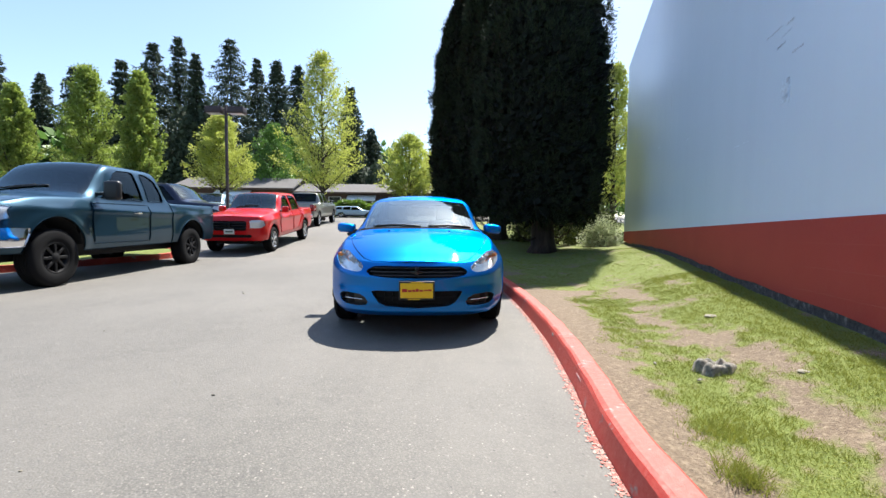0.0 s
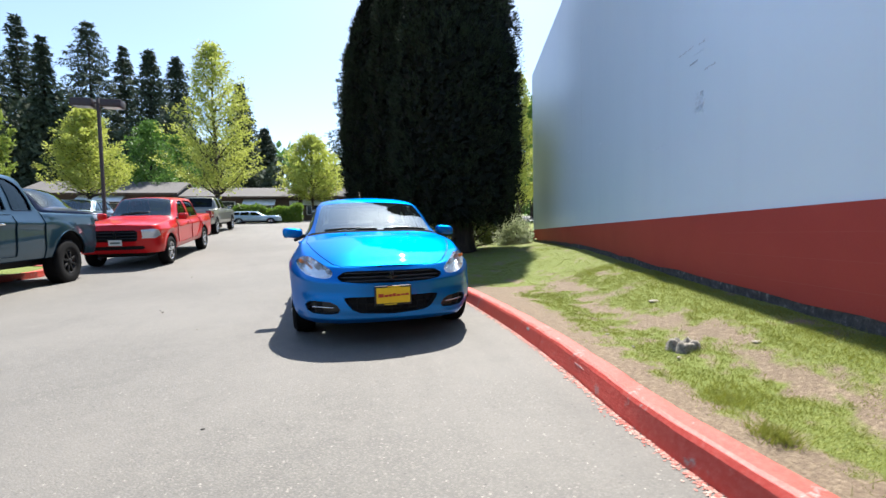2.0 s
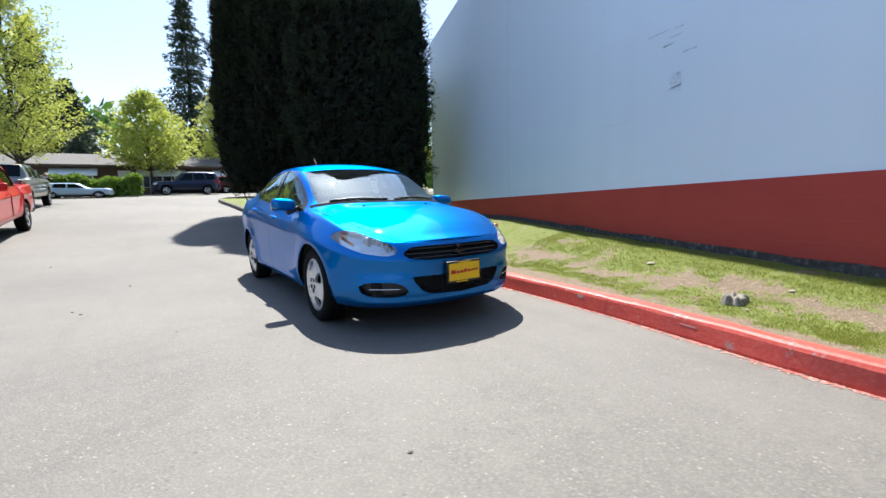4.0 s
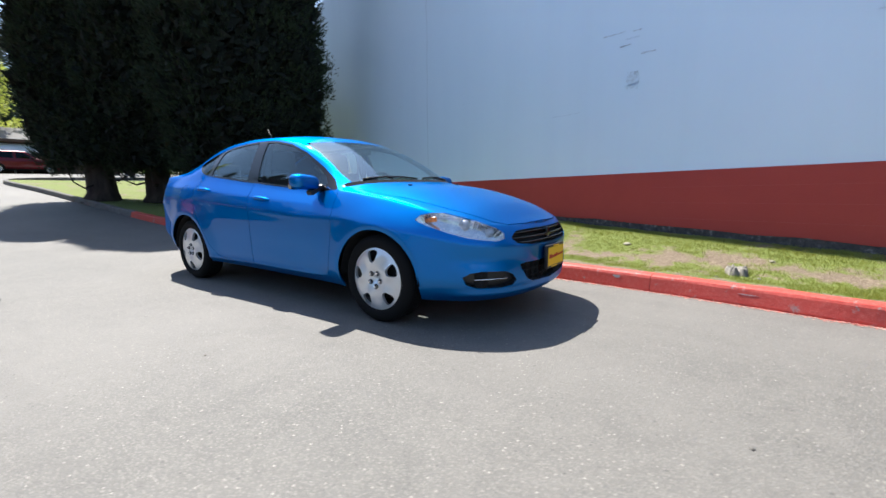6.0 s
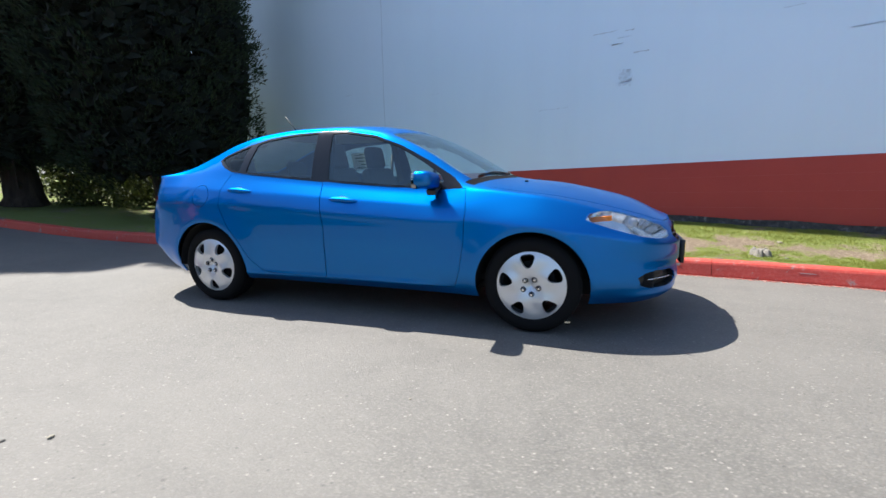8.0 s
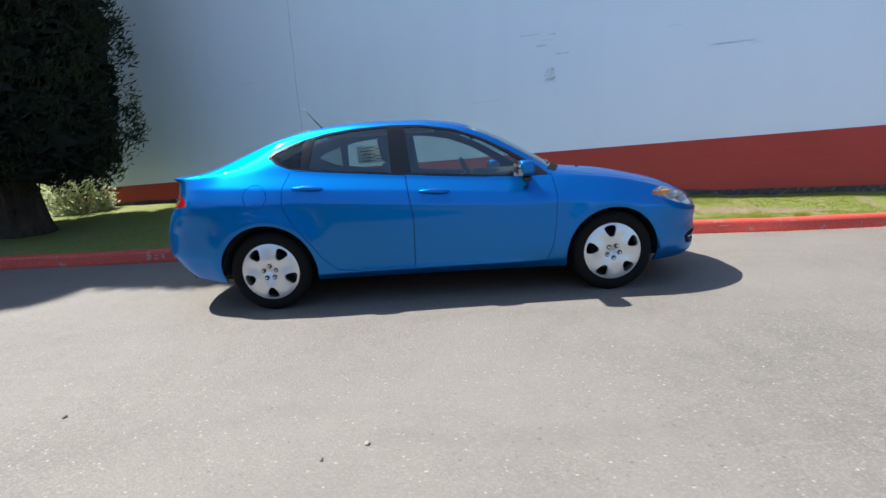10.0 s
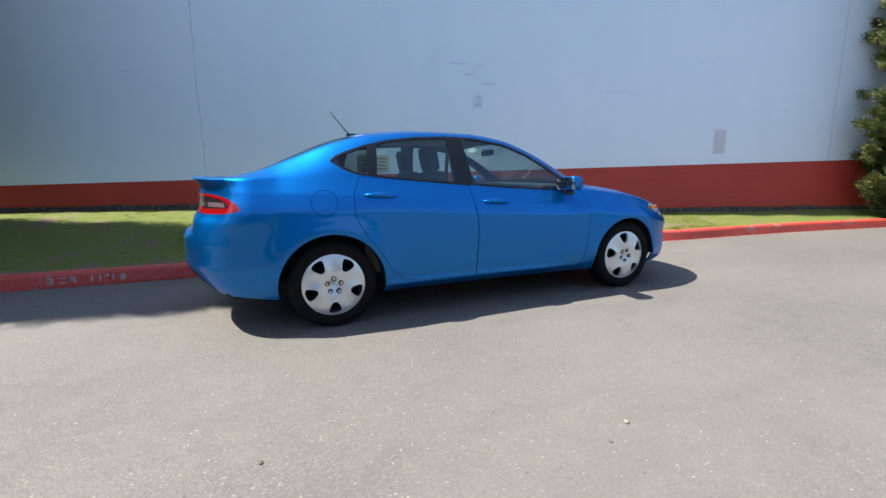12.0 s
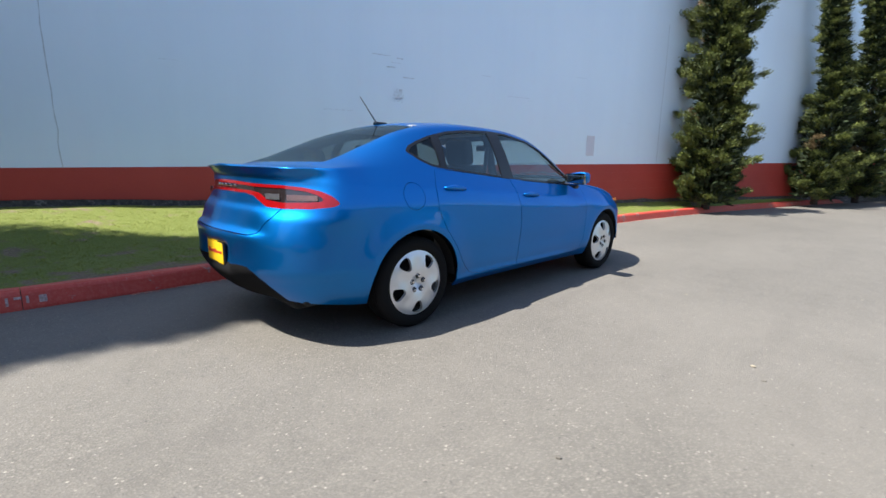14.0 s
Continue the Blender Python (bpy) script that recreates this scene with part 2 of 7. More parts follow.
def part(name, bm, material, parent=None, label="", smooth=True, sharp=40):
    """Links a bmesh as one mesh object under a thing or a part."""
    bmesh.ops.recalc_face_normals(bm, faces=bm.faces) if not smooth else None
    lim = radians(sharp)
    for e in bm.edges:
        if len(e.link_faces) == 2 and e.calc_face_angle(0) > lim:
            e.smooth = False
    for f in bm.faces:
        f.smooth = smooth
    me = bpy.data.meshes.new(name)
    bm.to_mesh(me)
    bm.free()
    me.materials.append(material)
    ob = new(name, me)
    if parent:
        ob.parent = parent
    if label:
        ob["label"] = label
    return ob


def bm_box(x0, x1, y0, y1, z0, z1, bevel=0.0, seg=2, m=None):
    bm = bmesh.new()
    bmesh.ops.create_cube(bm, size=1)
    for v in bm.verts:
        v.co = ((x0, x1)[v.co.x > 0], (y0, y1)[v.co.y > 0], (z0, z1)[v.co.z > 0])
    if bevel:
        bmesh.ops.bevel(bm, geom=bm.edges[:], offset=bevel, segments=seg, affect="EDGES", profile=0.5)
    if m is not None:
        bmesh.ops.transform(bm, matrix=m, verts=bm.verts)
    return bm


def bm_add(bm, other):
    """Adds a second bmesh to the first, and frees it."""
    me = bpy.data.meshes.new("joined")
    other.to_mesh(me)
    other.free()
    bm.from_mesh(me)
    bpy.data.meshes.remove(me)
    return bm


def bm_lathe(profile, n=48, axis="x", closed=False):
    """Turns (radius, along) pairs round an axis."""
    bm = bmesh.new()
    rings = []
    for k in range(n):
        a = 2 * math.pi * k / n
        c, s = math.cos(a), math.sin(a)
        rings.append([bm.verts.new({"x": (h, r * c, r * s), "y": (r * s, h, r * c), "z": (r * c, r * s, h)}[axis]) for r, h in profile])
    m = len(profile)
    for k in range(n):
        a, b = rings[k], rings[(k + 1) % n]
        for i in range(m - 1 + closed):
            j = (i + 1) % m
            bm.faces.new((a[i], b[i], b[j], a[j]))
    bmesh.ops.remove_doubles(bm, verts=bm.verts, dist=1e-5)
    bmesh.ops.recalc_face_normals(bm, faces=bm.faces)
    return bm


def bm_tube(points, radius, n=10, cap=True):
    """A round bar along points; radius is one number or one for each point."""
    bm = bmesh.new()
    pts = [Vector(p) for p in points]
    rad = radius if isinstance(radius, (list, tuple)) else [radius] * len(pts)
    rings, up = [], None
    for i, p in enumerate(pts):
        d = (pts[min(i + 1, len(pts) - 1)] - pts[max(i - 1, 0)]).normalized()
        if up is None:
            up = d.orthogonal().normalized()
        up = (up - d * up.dot(d)).normalized()
        side = d.cross(up)
        rings.append([bm.verts.new(p + (up * math.cos(t) + side * math.sin(t)) * rad[i]) for t in (2 * math.pi * k / n for k in range(n))])
    for a, b in zip(rings, rings[1:]):
        for k in range(n):
            bm.faces.new((a[k], a[(k + 1) % n], b[(k + 1) % n], b[k]))
    if cap:
        bm.faces.new(rings[0][::-1])
        bm.faces.new(rings[-1])
    return bm


def pchip(x, pts):
    """A smooth curve through (x, y) pairs that does not overshoot."""
    xs, ys = np.array([p[0] for p in pts], float), np.array([p[1] for p in pts], float)
    h, d = np.diff(xs), np.diff(ys) / np.diff(xs)
    m = np.empty(len(xs))
    m[0], m[-1] = d[0], d[-1]
    for i in range(1, len(xs) - 1):
        m[i] = 0 if d[i - 1] * d[i] <= 0 else 2 * d[i - 1] * d[i] / (d[i - 1] + d[i])
    x = np.clip(np.asarray(x, float), xs[0], xs[-1])
    i = np.clip(np.searchsorted(xs, x) - 1, 0, len(h) - 1)
    t = (x - xs[i]) / h[i]
    return ((1 + 2 * t) * (1 - t) ** 2 * ys[i] + t * (1 - t) ** 2 * h[i] * m[i] + t * t * (3 - 2 * t) * ys[i + 1] + t * t * (t - 1) * h[i] * m[i + 1])


def spline(points, n, closed=False):
    """n points, evenly apart, on a Catmull-Rom curve through the given ones."""
    p = np.array(points, float)
    if closed:
        p = np.vstack([p[-1:], p, p[:2]])
    else:
        p = np.vstack([2 * p[:1] - p[1:2], p, 2 * p[-1:] - p[-2:-1]])
    out = []
    for i in range(1, len(p) - 2):
        t = np.linspace(0, 1, 24, endpoint=False)[:, None]
        a, b, c, d = p[i - 1], p[i], p[i + 1], p[i + 2]
        out.append(0.5 * (2 * b + (c - a) * t + (2 * a - 5 * b + 4 * c - d) * t**2 + (3 * b - a - 3 * c + d) * t**3))
    out = np.vstack(out + [p[-2:-1]])
    s = np.r_[0, np.cumsum(np.linalg.norm(np.diff(out, axis=0), axis=1))]
    q = np.linspace(0, s[-1], n, endpoint=not closed)
    return np.stack([np.interp(q, s, out[:, k]) for k in range(out.shape[1])], 1)


def step(a, b, x):
    t = np.clip((np.asarray(x, float) - a) / (b - a), 0, 1)
    return t * t * (3 - 2 * t)


def poly_dist(px, pz, poly):
    """Signed distance to a closed polygon, below 0 inside."""
    poly = np.asarray(poly, float)
    d = np.full(px.shape, 1e9)
    inside = np.zeros(px.shape, bool)
    for (ax, az), (bx, bz) in zip(poly, np.roll(poly, -1, 0)):
        ex, ez = bx - ax, bz - az
        t = np.clip(((px - ax) * ex + (pz - az) * ez) / (ex * ex + ez * ez + 1e-12), 0, 1)
        d = np.minimum(d, np.hypot(px - ax - t * ex, pz - az - t * ez))
        cross = (az > pz) != (bz > pz)
        inside ^= cross & (px < ex * (pz - az) / (ez if abs(ez) > 1e-12 else 1e-12) + ax)
    return np.where(inside, -d, d)


def line_signed(px, pz, line):
    """Distance to an open line of points, above 0 on one side of it and below on the other."""
    line = np.asarray(line, float)
    best, sign = np.full(px.shape, 1e9), np.ones(px.shape)
    for (ax, az), (bx, bz) in zip(line, line[1:]):
        ex, ez = bx - ax, bz - az
        t = np.clip(((px - ax) * ex + (pz - az) * ez) / (ex * ex + ez * ez + 1e-12), 0, 1)
        d = np.hypot(px - ax - t * ex, pz - az - t * ez)
        s = np.where(ex * (pz - az) - ez * (px - ax) >= 0, 1.0, -1.0)
        nearer = d < best - 1e-9
        best, sign = np.where(nearer, d, best), np.where(nearer, s, sign)
    return best * sign


def cut(bm, f):
    """Cuts the mesh along the zero line of f(coordinates)."""
    bm.verts.ensure_lookup_table()
    co = np.array([v.co for v in bm.verts])
    val = f(co)
    val[np.abs(val) < 1e-5] = 1e-5
    bm.verts.index_update()
    edges = [e for e in bm.edges if val[e.verts[0].index] * val[e.verts[1].index] < 0]
    if not edges:
        return
    ia = np.array([e.verts[0].index for e in edges])
    ib = np.array([e.verts[1].index for e in edges])
    lo, hi = np.zeros(len(edges)), np.ones(len(edges))
    sa = np.sign(val[ia])
    for _ in range(12):
        mid = (lo + hi) / 2
        same = np.sign(f(co[ia] + (co[ib] - co[ia]) * mid[:, None])) == sa
        lo, hi = np.where(same, mid, lo), np.where(same, hi, mid)
    t = np.clip((lo + hi) / 2, 0.02, 0.98)
    faces = {fc for e in edges for fc in e.link_faces}
    fresh = set()
    for e, a, k in zip(edges, [e.verts[0] for e in edges], t):
        fresh.add(bmesh.utils.edge_split(e, a, float(k))[1])
    for fc in faces:
        vs = [v for v in fc.verts if v in fresh]
        if len(vs) == 2:
            try:
                bmesh.utils.face_split(fc, vs[0], vs[1])
            except ValueError:
                pass


def mirrored(bm):
    """Adds the other half across x = 0 and welds the middle."""
    geo = bmesh.ops.duplicate(bm, geom=bm.verts[:] + bm.edges[:] + bm.faces[:])["geom"]
    for g in geo:
        if isinstance(g, bmesh.types.BMVert):
            g.co.x = -g.co.x
    bmesh.ops.reverse_faces(bm, faces=[g for g in geo if isinstance(g, bmesh.types.BMFace)])
    bmesh.ops.remove_doubles(bm, verts=[v for v in bm.verts if abs(v.co.x) < 2e-4], dist=4e-4)
    return bm


def flipped(bm):
    """The same shape on the other side of x = 0."""
    for v in bm.verts:
        v.co.x = -v.co.x
    bmesh.ops.reverse_faces(bm, faces=bm.faces)
    return bm


def flange(bm, depth, normal):
    """Turns the open edges of a panel inwards, so that it has thickness."""
    rim = [e for e in bm.edges if len(e.link_faces) == 1 and max(abs(v.co.x) for v in e.verts) > 3e-4]
    made = {}
    for e in rim:
        e.smooth = False
        for v in e.verts:
            if v not in made:
                made[v] = None
    for v in list(made):
        made[v] = bm.verts.new(v.co - v[normal] * depth)
    for e in rim:
        a, b = e.verts
        lp = e.link_loops[0]
        if lp.vert is b:
            a, b = b, a
        try:
            bm.faces.new((b, a, made[a], made[b]))
        except ValueError:
            pass
    return bm


# ---- the ground, the kerb, the lawn and the wall ----
RISE = [(4, 0), (8, 0.06), (10, 0.17), (12, 0.32), (19, 0.95), (35, 1.8), (60, 2.6), (400, 6)]


def ground_z(y):
    return pchip(y, RISE)


def gz(y):
    return float(ground_z(y))


def build_ground():
    xs = np.r_[np.linspace(-400, -40, 10), np.linspace(-36, 36, 49), np.linspace(40, 400, 10)]
    ys = np.r_[np.linspace(-300, -30, 10), np.linspace(-28, 60, 89), np.linspace(64, 450, 18)]
    verts = [(x, y, gz(y)) for y in ys for x in xs]
    w = len(xs)
    faces = [(j * w + i, j * w + i + 1, (j + 1) * w + i + 1, (j + 1) * w + i) for j in range(len(ys) - 1) for i in range(w - 1)]
    tagged(from_arrays("ground", verts, faces, ASPHALT, smooth=True), "worn grey asphalt lot, pale with pebbly aggregate and stains", "asphalt", kind="structure")


build_ground()

# the wall runs straight, at a slant to the parked car; S is the way along it, OUT points to the road
WALL_P = Vector((3.574, -0.647, 0))
WALL_D = Vector((0.315, 0.949, 0)).normalized()
WALL_OUT = Vector((-WALL_D.y, WALL_D.x, 0))
WALL_A, WALL_B = -34.0, 12.3


def on_wall(s, out, z):
    p = WALL_P + WALL_D * s + WALL_OUT * out
    return (p.x, p.y, z)


def band_z(s):
    return 1.11 - 0.0195 * s


LAWN_AT_WALL = [(-34, 0.20), (-12, 0.24), (-6, 0.26), (-3, 0.26), (-1.6, 0.29), (0, 0.33), (2, 0.38), (5, 0.47), (8, 0.46), (12.3, 0.40), (30, 0.6)]
KERB_LINE = [(-6.2, -34), (-3.2, -22), (-0.95, -13.6), (0.10, -9), (0.62, -6), (0.80, -4.4), (0.90, -3), (1.06, -2), (1.20, -0.8), (1.30, 1), (1.31, 3.5),
             (1.30, 6), (1.34, 9), (1.30, 12), (1.18, 15), (1.02, 18), (0.95, 21), (1.15, 23), (2.0, 24.6), (4.0, 25.6), (8, 26.2), (14, 26.5)]
KERB_PTS = spline(KERB_LINE, 420)


def wall_slab(name, z_low, z_high, thick, proud, material, label, cat, s0=WALL_A, s1=WALL_B):
    """A slab of the wall between two heights that follow the wall's slope."""
    n = 90
    verts, faces = [], []
    for i in range(n + 1):
        s = s0 + (s1 - s0) * i / n
        for out, z in ((proud, z_low(s)), (proud, z_high(s)), (-thick, z_high(s)), (-thick, z_low(s))):
            verts.append(on_wall(s, out, z))
    for i in range(n):
        a, b = 4 * i, 4 * i + 4
        for k in range(4):
            faces.append((a + k, a + (k + 1) % 4, b + (k + 1) % 4, b + k))
    faces += [(3, 2, 1, 0), (4 * n, 4 * n + 1, 4 * n + 2, 4 * n + 3)]
    return tagged(from_arrays(name, verts, faces, material), label, cat, kind="structure")


def rough(s, k=0.0):
    return noise.noise(Vector((s * 1.7 + k, k, 0))) * 0.035 + noise.noise(Vector((s * 6.1, k, 3))) * 0.014


def at_wall(s):
    return float(pchip(s, LAWN_AT_WALL))


wall = wall_slab("wall_upper", band_z, lambda s: 7.15 - 0.0195 * s, 0.30, 0.0, WALL_WHITE, "pale blue painted block wall with scuffs and faint seams", "wall")
wall_red = wall_slab("wall_band", lambda s: at_wall(s) + 0.09 + rough(s), band_z, 0.30, 0.012, WALL_RED, "brick red painted lower band of the block wall", "wall")
wall_slab("wall_footing", lambda s: -0.3, lambda s: at_wall(s) + 0.09 + rough(s), 0.30, 0.004, FOOTING, "dark flaking concrete footing of the wall", "wall")
# the end wall that turns away from the road, and the roof behind the parapet
e0 = WALL_P + WALL_D * (WALL_B - 0.3)
back = -WALL_OUT
ring = []
for d in (0.3, 16.0):
    for off in (0.0, 0.3):
        p = e0 + back * d + WALL_D * off
        ring.append((p.x, p.y))
for z0, z1, mat_, nm, lab in ((-0.3, 0.87, WALL_RED, "wall_end_band", "brick red lower band of the end wall"), (0.87, 6.9, WALL_WHITE, "wall_end", "pale blue painted end wall of the building")):
    b2 = bmesh.new()
    lo = [b2.verts.new((ring[k][0], ring[k][1], z0)) for k in (0, 1, 3, 2)]
    hi = [b2.verts.new((ring[k][0], ring[k][1], z1)) for k in (0, 1, 3, 2)]
    for k in range(4):
        b2.faces.new((lo[k], lo[(k + 1) % 4], hi[(k + 1) % 4], hi[k]))
    b2.faces.new(hi)
    tagged(part(nm, b2, mat_, smooth=False), lab, "wall", kind="structure")
q = [on_wall(WALL_A, -0.3, 6.7), on_wall(WALL_B - 0.3, -0.3, 6.5), on_wall(WALL_B - 0.3, -16, 6.5), on_wall(WALL_A, -16, 6.7)]
tagged(from_arrays("roof", q + [(x, y, z + 0.2) for x, y, z in q], [(3, 2, 1, 0), (4, 5, 6, 7), (0, 1, 5, 4), (1, 2, 6, 5), (2, 3, 7, 6), (3, 0, 4, 7)], PALE), "flat roof of the block building", "roof", kind="structure")


def kerb_length():
    return np.r_[0, np.cumsum(np.linalg.norm(np.diff(KERB_PTS, axis=0), axis=1))]


# section of the kerb: out from the road edge towards the lawn, and height
KERB_SECTION = [(0.0, -0.25), (0.0, 0.02), (0.022, 0.118), (0.034, 0.140), (0.055, 0.150), (0.145, 0.150), (0.160, 0.140), (0.165, -0.25)]


def kerb_piece(l0, l1, name, parent, material):
    """One cast length of kerb, with a joint at both ends."""
    ln = kerb_length()
    n = max(2, int((l1 - l0) / 0.13))
    verts, faces = [], []
    k = len(KERB_SECTION)
    for i in range(n + 1):
        l = l0 + 0.0025 + (l1 - l0 - 0.005) * i / n
        x, y = np.interp(l, ln, KERB_PTS[:, 0]), np.interp(l, ln, KERB_PTS[:, 1])
        x2, y2 = np.interp(l + 0.05, ln, KERB_PTS[:, 0]), np.interp(l + 0.05, ln, KERB_PTS[:, 1])
        t = Vector((x2 - x, y2 - y, 0)).normalized()
        r = Vector((t.y, -t.x, 0))
        for j, (o, h) in enumerate(KERB_SECTION):
            wob = noise.noise(Vector((l * 3.1, j * 0.7, 2.0))) * 0.006 + noise.noise(Vector((l * 14, j * 3.0, 9.0))) * 0.003
            p = Vector((x, y, 0)) + r * (o + (wob if h > 0 else 0))
            verts.append((p.x, p.y, gz(y) + h + (wob if h > 0.1 else 0)))
    for i in range(n):
        a, b = i * k, (i + 1) * k
        faces += [(a + j, b + j, b + (j + 1) % k, a + (j + 1) % k) for j in range(k)]
    faces += [tuple(range(k)), tuple(range(n * k, n * k + k))[::-1]]
    return from_arrays(name, verts, faces, material, parent, smooth=False)


KERB_GREY = plain("bare concrete", (0.30, 0.28, 0.26), 0.9, grain=0.3, scale=12)


# dirt and the far kerb's shade are both put into this darker grey
KERB_DIRTY_SHADE = plain("dirty and shaded unpainted concrete", (0.13, 0.12, 0.105), 0.95, grain=0.35, scale=9)


def build_kerb():
    kerb = thing("kerb", "cast concrete kerb painted red, chipped and sun bleached", "kerb")
    kerb["kind"] = "structure"
    ln = kerb_length()
    y_of = lambda l: np.interp(l, ln, KERB_PTS[:, 1])
    start = float(np.interp(-1.434, KERB_PTS[:, 1], ln)) % 3.05
    l = start
    while l < ln[-1] - 0.2:
        e = min(l + 3.05, ln[-1])
        kerb_piece(l, e, "kerb_stone", kerb, KERB if y_of(l) < 8.5 else KERB_DIRTY_SHADE)
        l = e
    return kerb


KERB_THING = build_kerb()


# a trodden track between kerb and wall: way along the wall, and out from it
WORN_TRACK = [(-5, 0.85), (-2.6, 0.73), (-1.7, 0.70), (-1.2, 0.86), (-0.5, 1.08), (1.7, 1.22), (4, 1.3)]


def grass_amount(x, y):
    """How much grass grows at a place: bare soil along the kerb and in worn tracks."""
    s = (Vector((x, y, 0)) - WALL_P).dot(WALL_D)
    out = (Vector((x, y, 0)) - WALL_P).dot(WALL_OUT)
    v = Vector((x, y, 0))
    n = noise.fractal(v * 0.9, 0.9, 2.1, 4)
    n2 = noise.noise(v * 3.3 + Vector((7, 3, 1)))
    n3 = noise.noise(v * 9.0 + Vector((1, 5, 2)))
    n4 = noise.noise(v * 21.0 + Vector((4, 9, 2)))
    g = 0.70 + 0.26 * n + 0.30 * n2 + 0.30 * n3 + 0.16 * n4
    ln_k = np.interp(y, KERB_PTS[:, 1], KERB_PTS[:, 0]) if y < 23 else 1.0
    kd = x - ln_k - 0.16
    if y < 1.5:
        bare = 0.44 + 0.14 * float(step(-1.6, -0.2, y)) + 0.22 * noise.noise(Vector((y * 1.6, 4, 4)))
        g -= 0.78 * max(0.0, 1 - kd / max(0.15, bare)) * float(step(-7.0, -4.6, y))
        g -= 0.36 * math.exp(-((out - float(pchip(s, WORN_TRACK)) + 0.10 * noise.noise(Vector((s * 2.1, 2, 7)))) / 0.19) ** 2) * float(step(-4.6, -3.2, s)) * (1 - float(step(2.0, 3.6, s)))
        g -= 0.7 * math.exp(-((x - 2.1) ** 2 + (y - 1.6) ** 2) / 0.5)
    elif y < 9:
        g -= 0.5 * max(0.0, 1 - kd / 0.5) * (0.5 + 0.5 * noise.noise(Vector((y, 8, 1))))
    return g


def lawn_z(x, y):
    """Height of the lawn: from the kerb's top up to the wall."""
    s = (Vector((x, y, 0)) - WALL_P).dot(WALL_D)
    out = max(0.0, (Vector((x, y, 0)) - WALL_P).dot(WALL_OUT))
    kx = float(np.interp(y, KERB_PTS[:, 1], KERB_PTS[:, 0])) + 0.165
    kd = max(0.0, x - kx)
    t = kd / (kd + out + 1e-6)
    base = gz(y) + 0.115
    top = max(at_wall(s), base - 0.02)
    z = base + (top - base) * float(step(0.35, 1.0, t)) - 0.03 * float(step(0.0, 0.3, t)) * (1 - float(step(0.4, 0.9, t)))
    return z + 0.018 * noise.noise(Vector((x * 1.8, y * 1.8, 0))) * min(1, kd * 3)


def build_lawn():
    """The strip between kerb and wall, and the wider lawn under the trees."""
    w = 40
    verts, grass = [], []
    ys = np.r_[np.linspace(-30, -9, 40), np.linspace(-8.9, 9, 300), np.linspace(9.15, 23.3, 61)]
    for y in ys:
        x0 = float(np.interp(y, KERB_PTS[:, 1], KERB_PTS[:, 0])) + 0.155
        sw = (y - WALL_P.y) / WALL_D.y
        x1 = WALL_P.x + WALL_D.x * sw + 0.1 if sw < WALL_B - 0.35 else None
        if x1 is None:
            x1 = 8 + (y - 11) * 1.0
        for i in range(w):
            t = i / (w - 1)
            x = x0 + (x1 - x0) * t
            verts.append((x, y, lawn_z(x, y)))
            grass.append(grass_amount(x, y))
    faces = [(j * w + i, j * w + i + 1, (j + 1) * w + i + 1, (j + 1) * w + i) for j in range(len(ys) - 1) for i in range(w - 1)]
    ob = from_arrays("lawn", verts, faces, LAWN, smooth=True)
    a = ob.data.attributes.new("grass", "FLOAT", "POINT")
    a.data.foreach_set("value", grass)
    tagged(ob, "patchy spring lawn with bare trampled soil and moss", "lawn", kind="structure")


build_lawn()


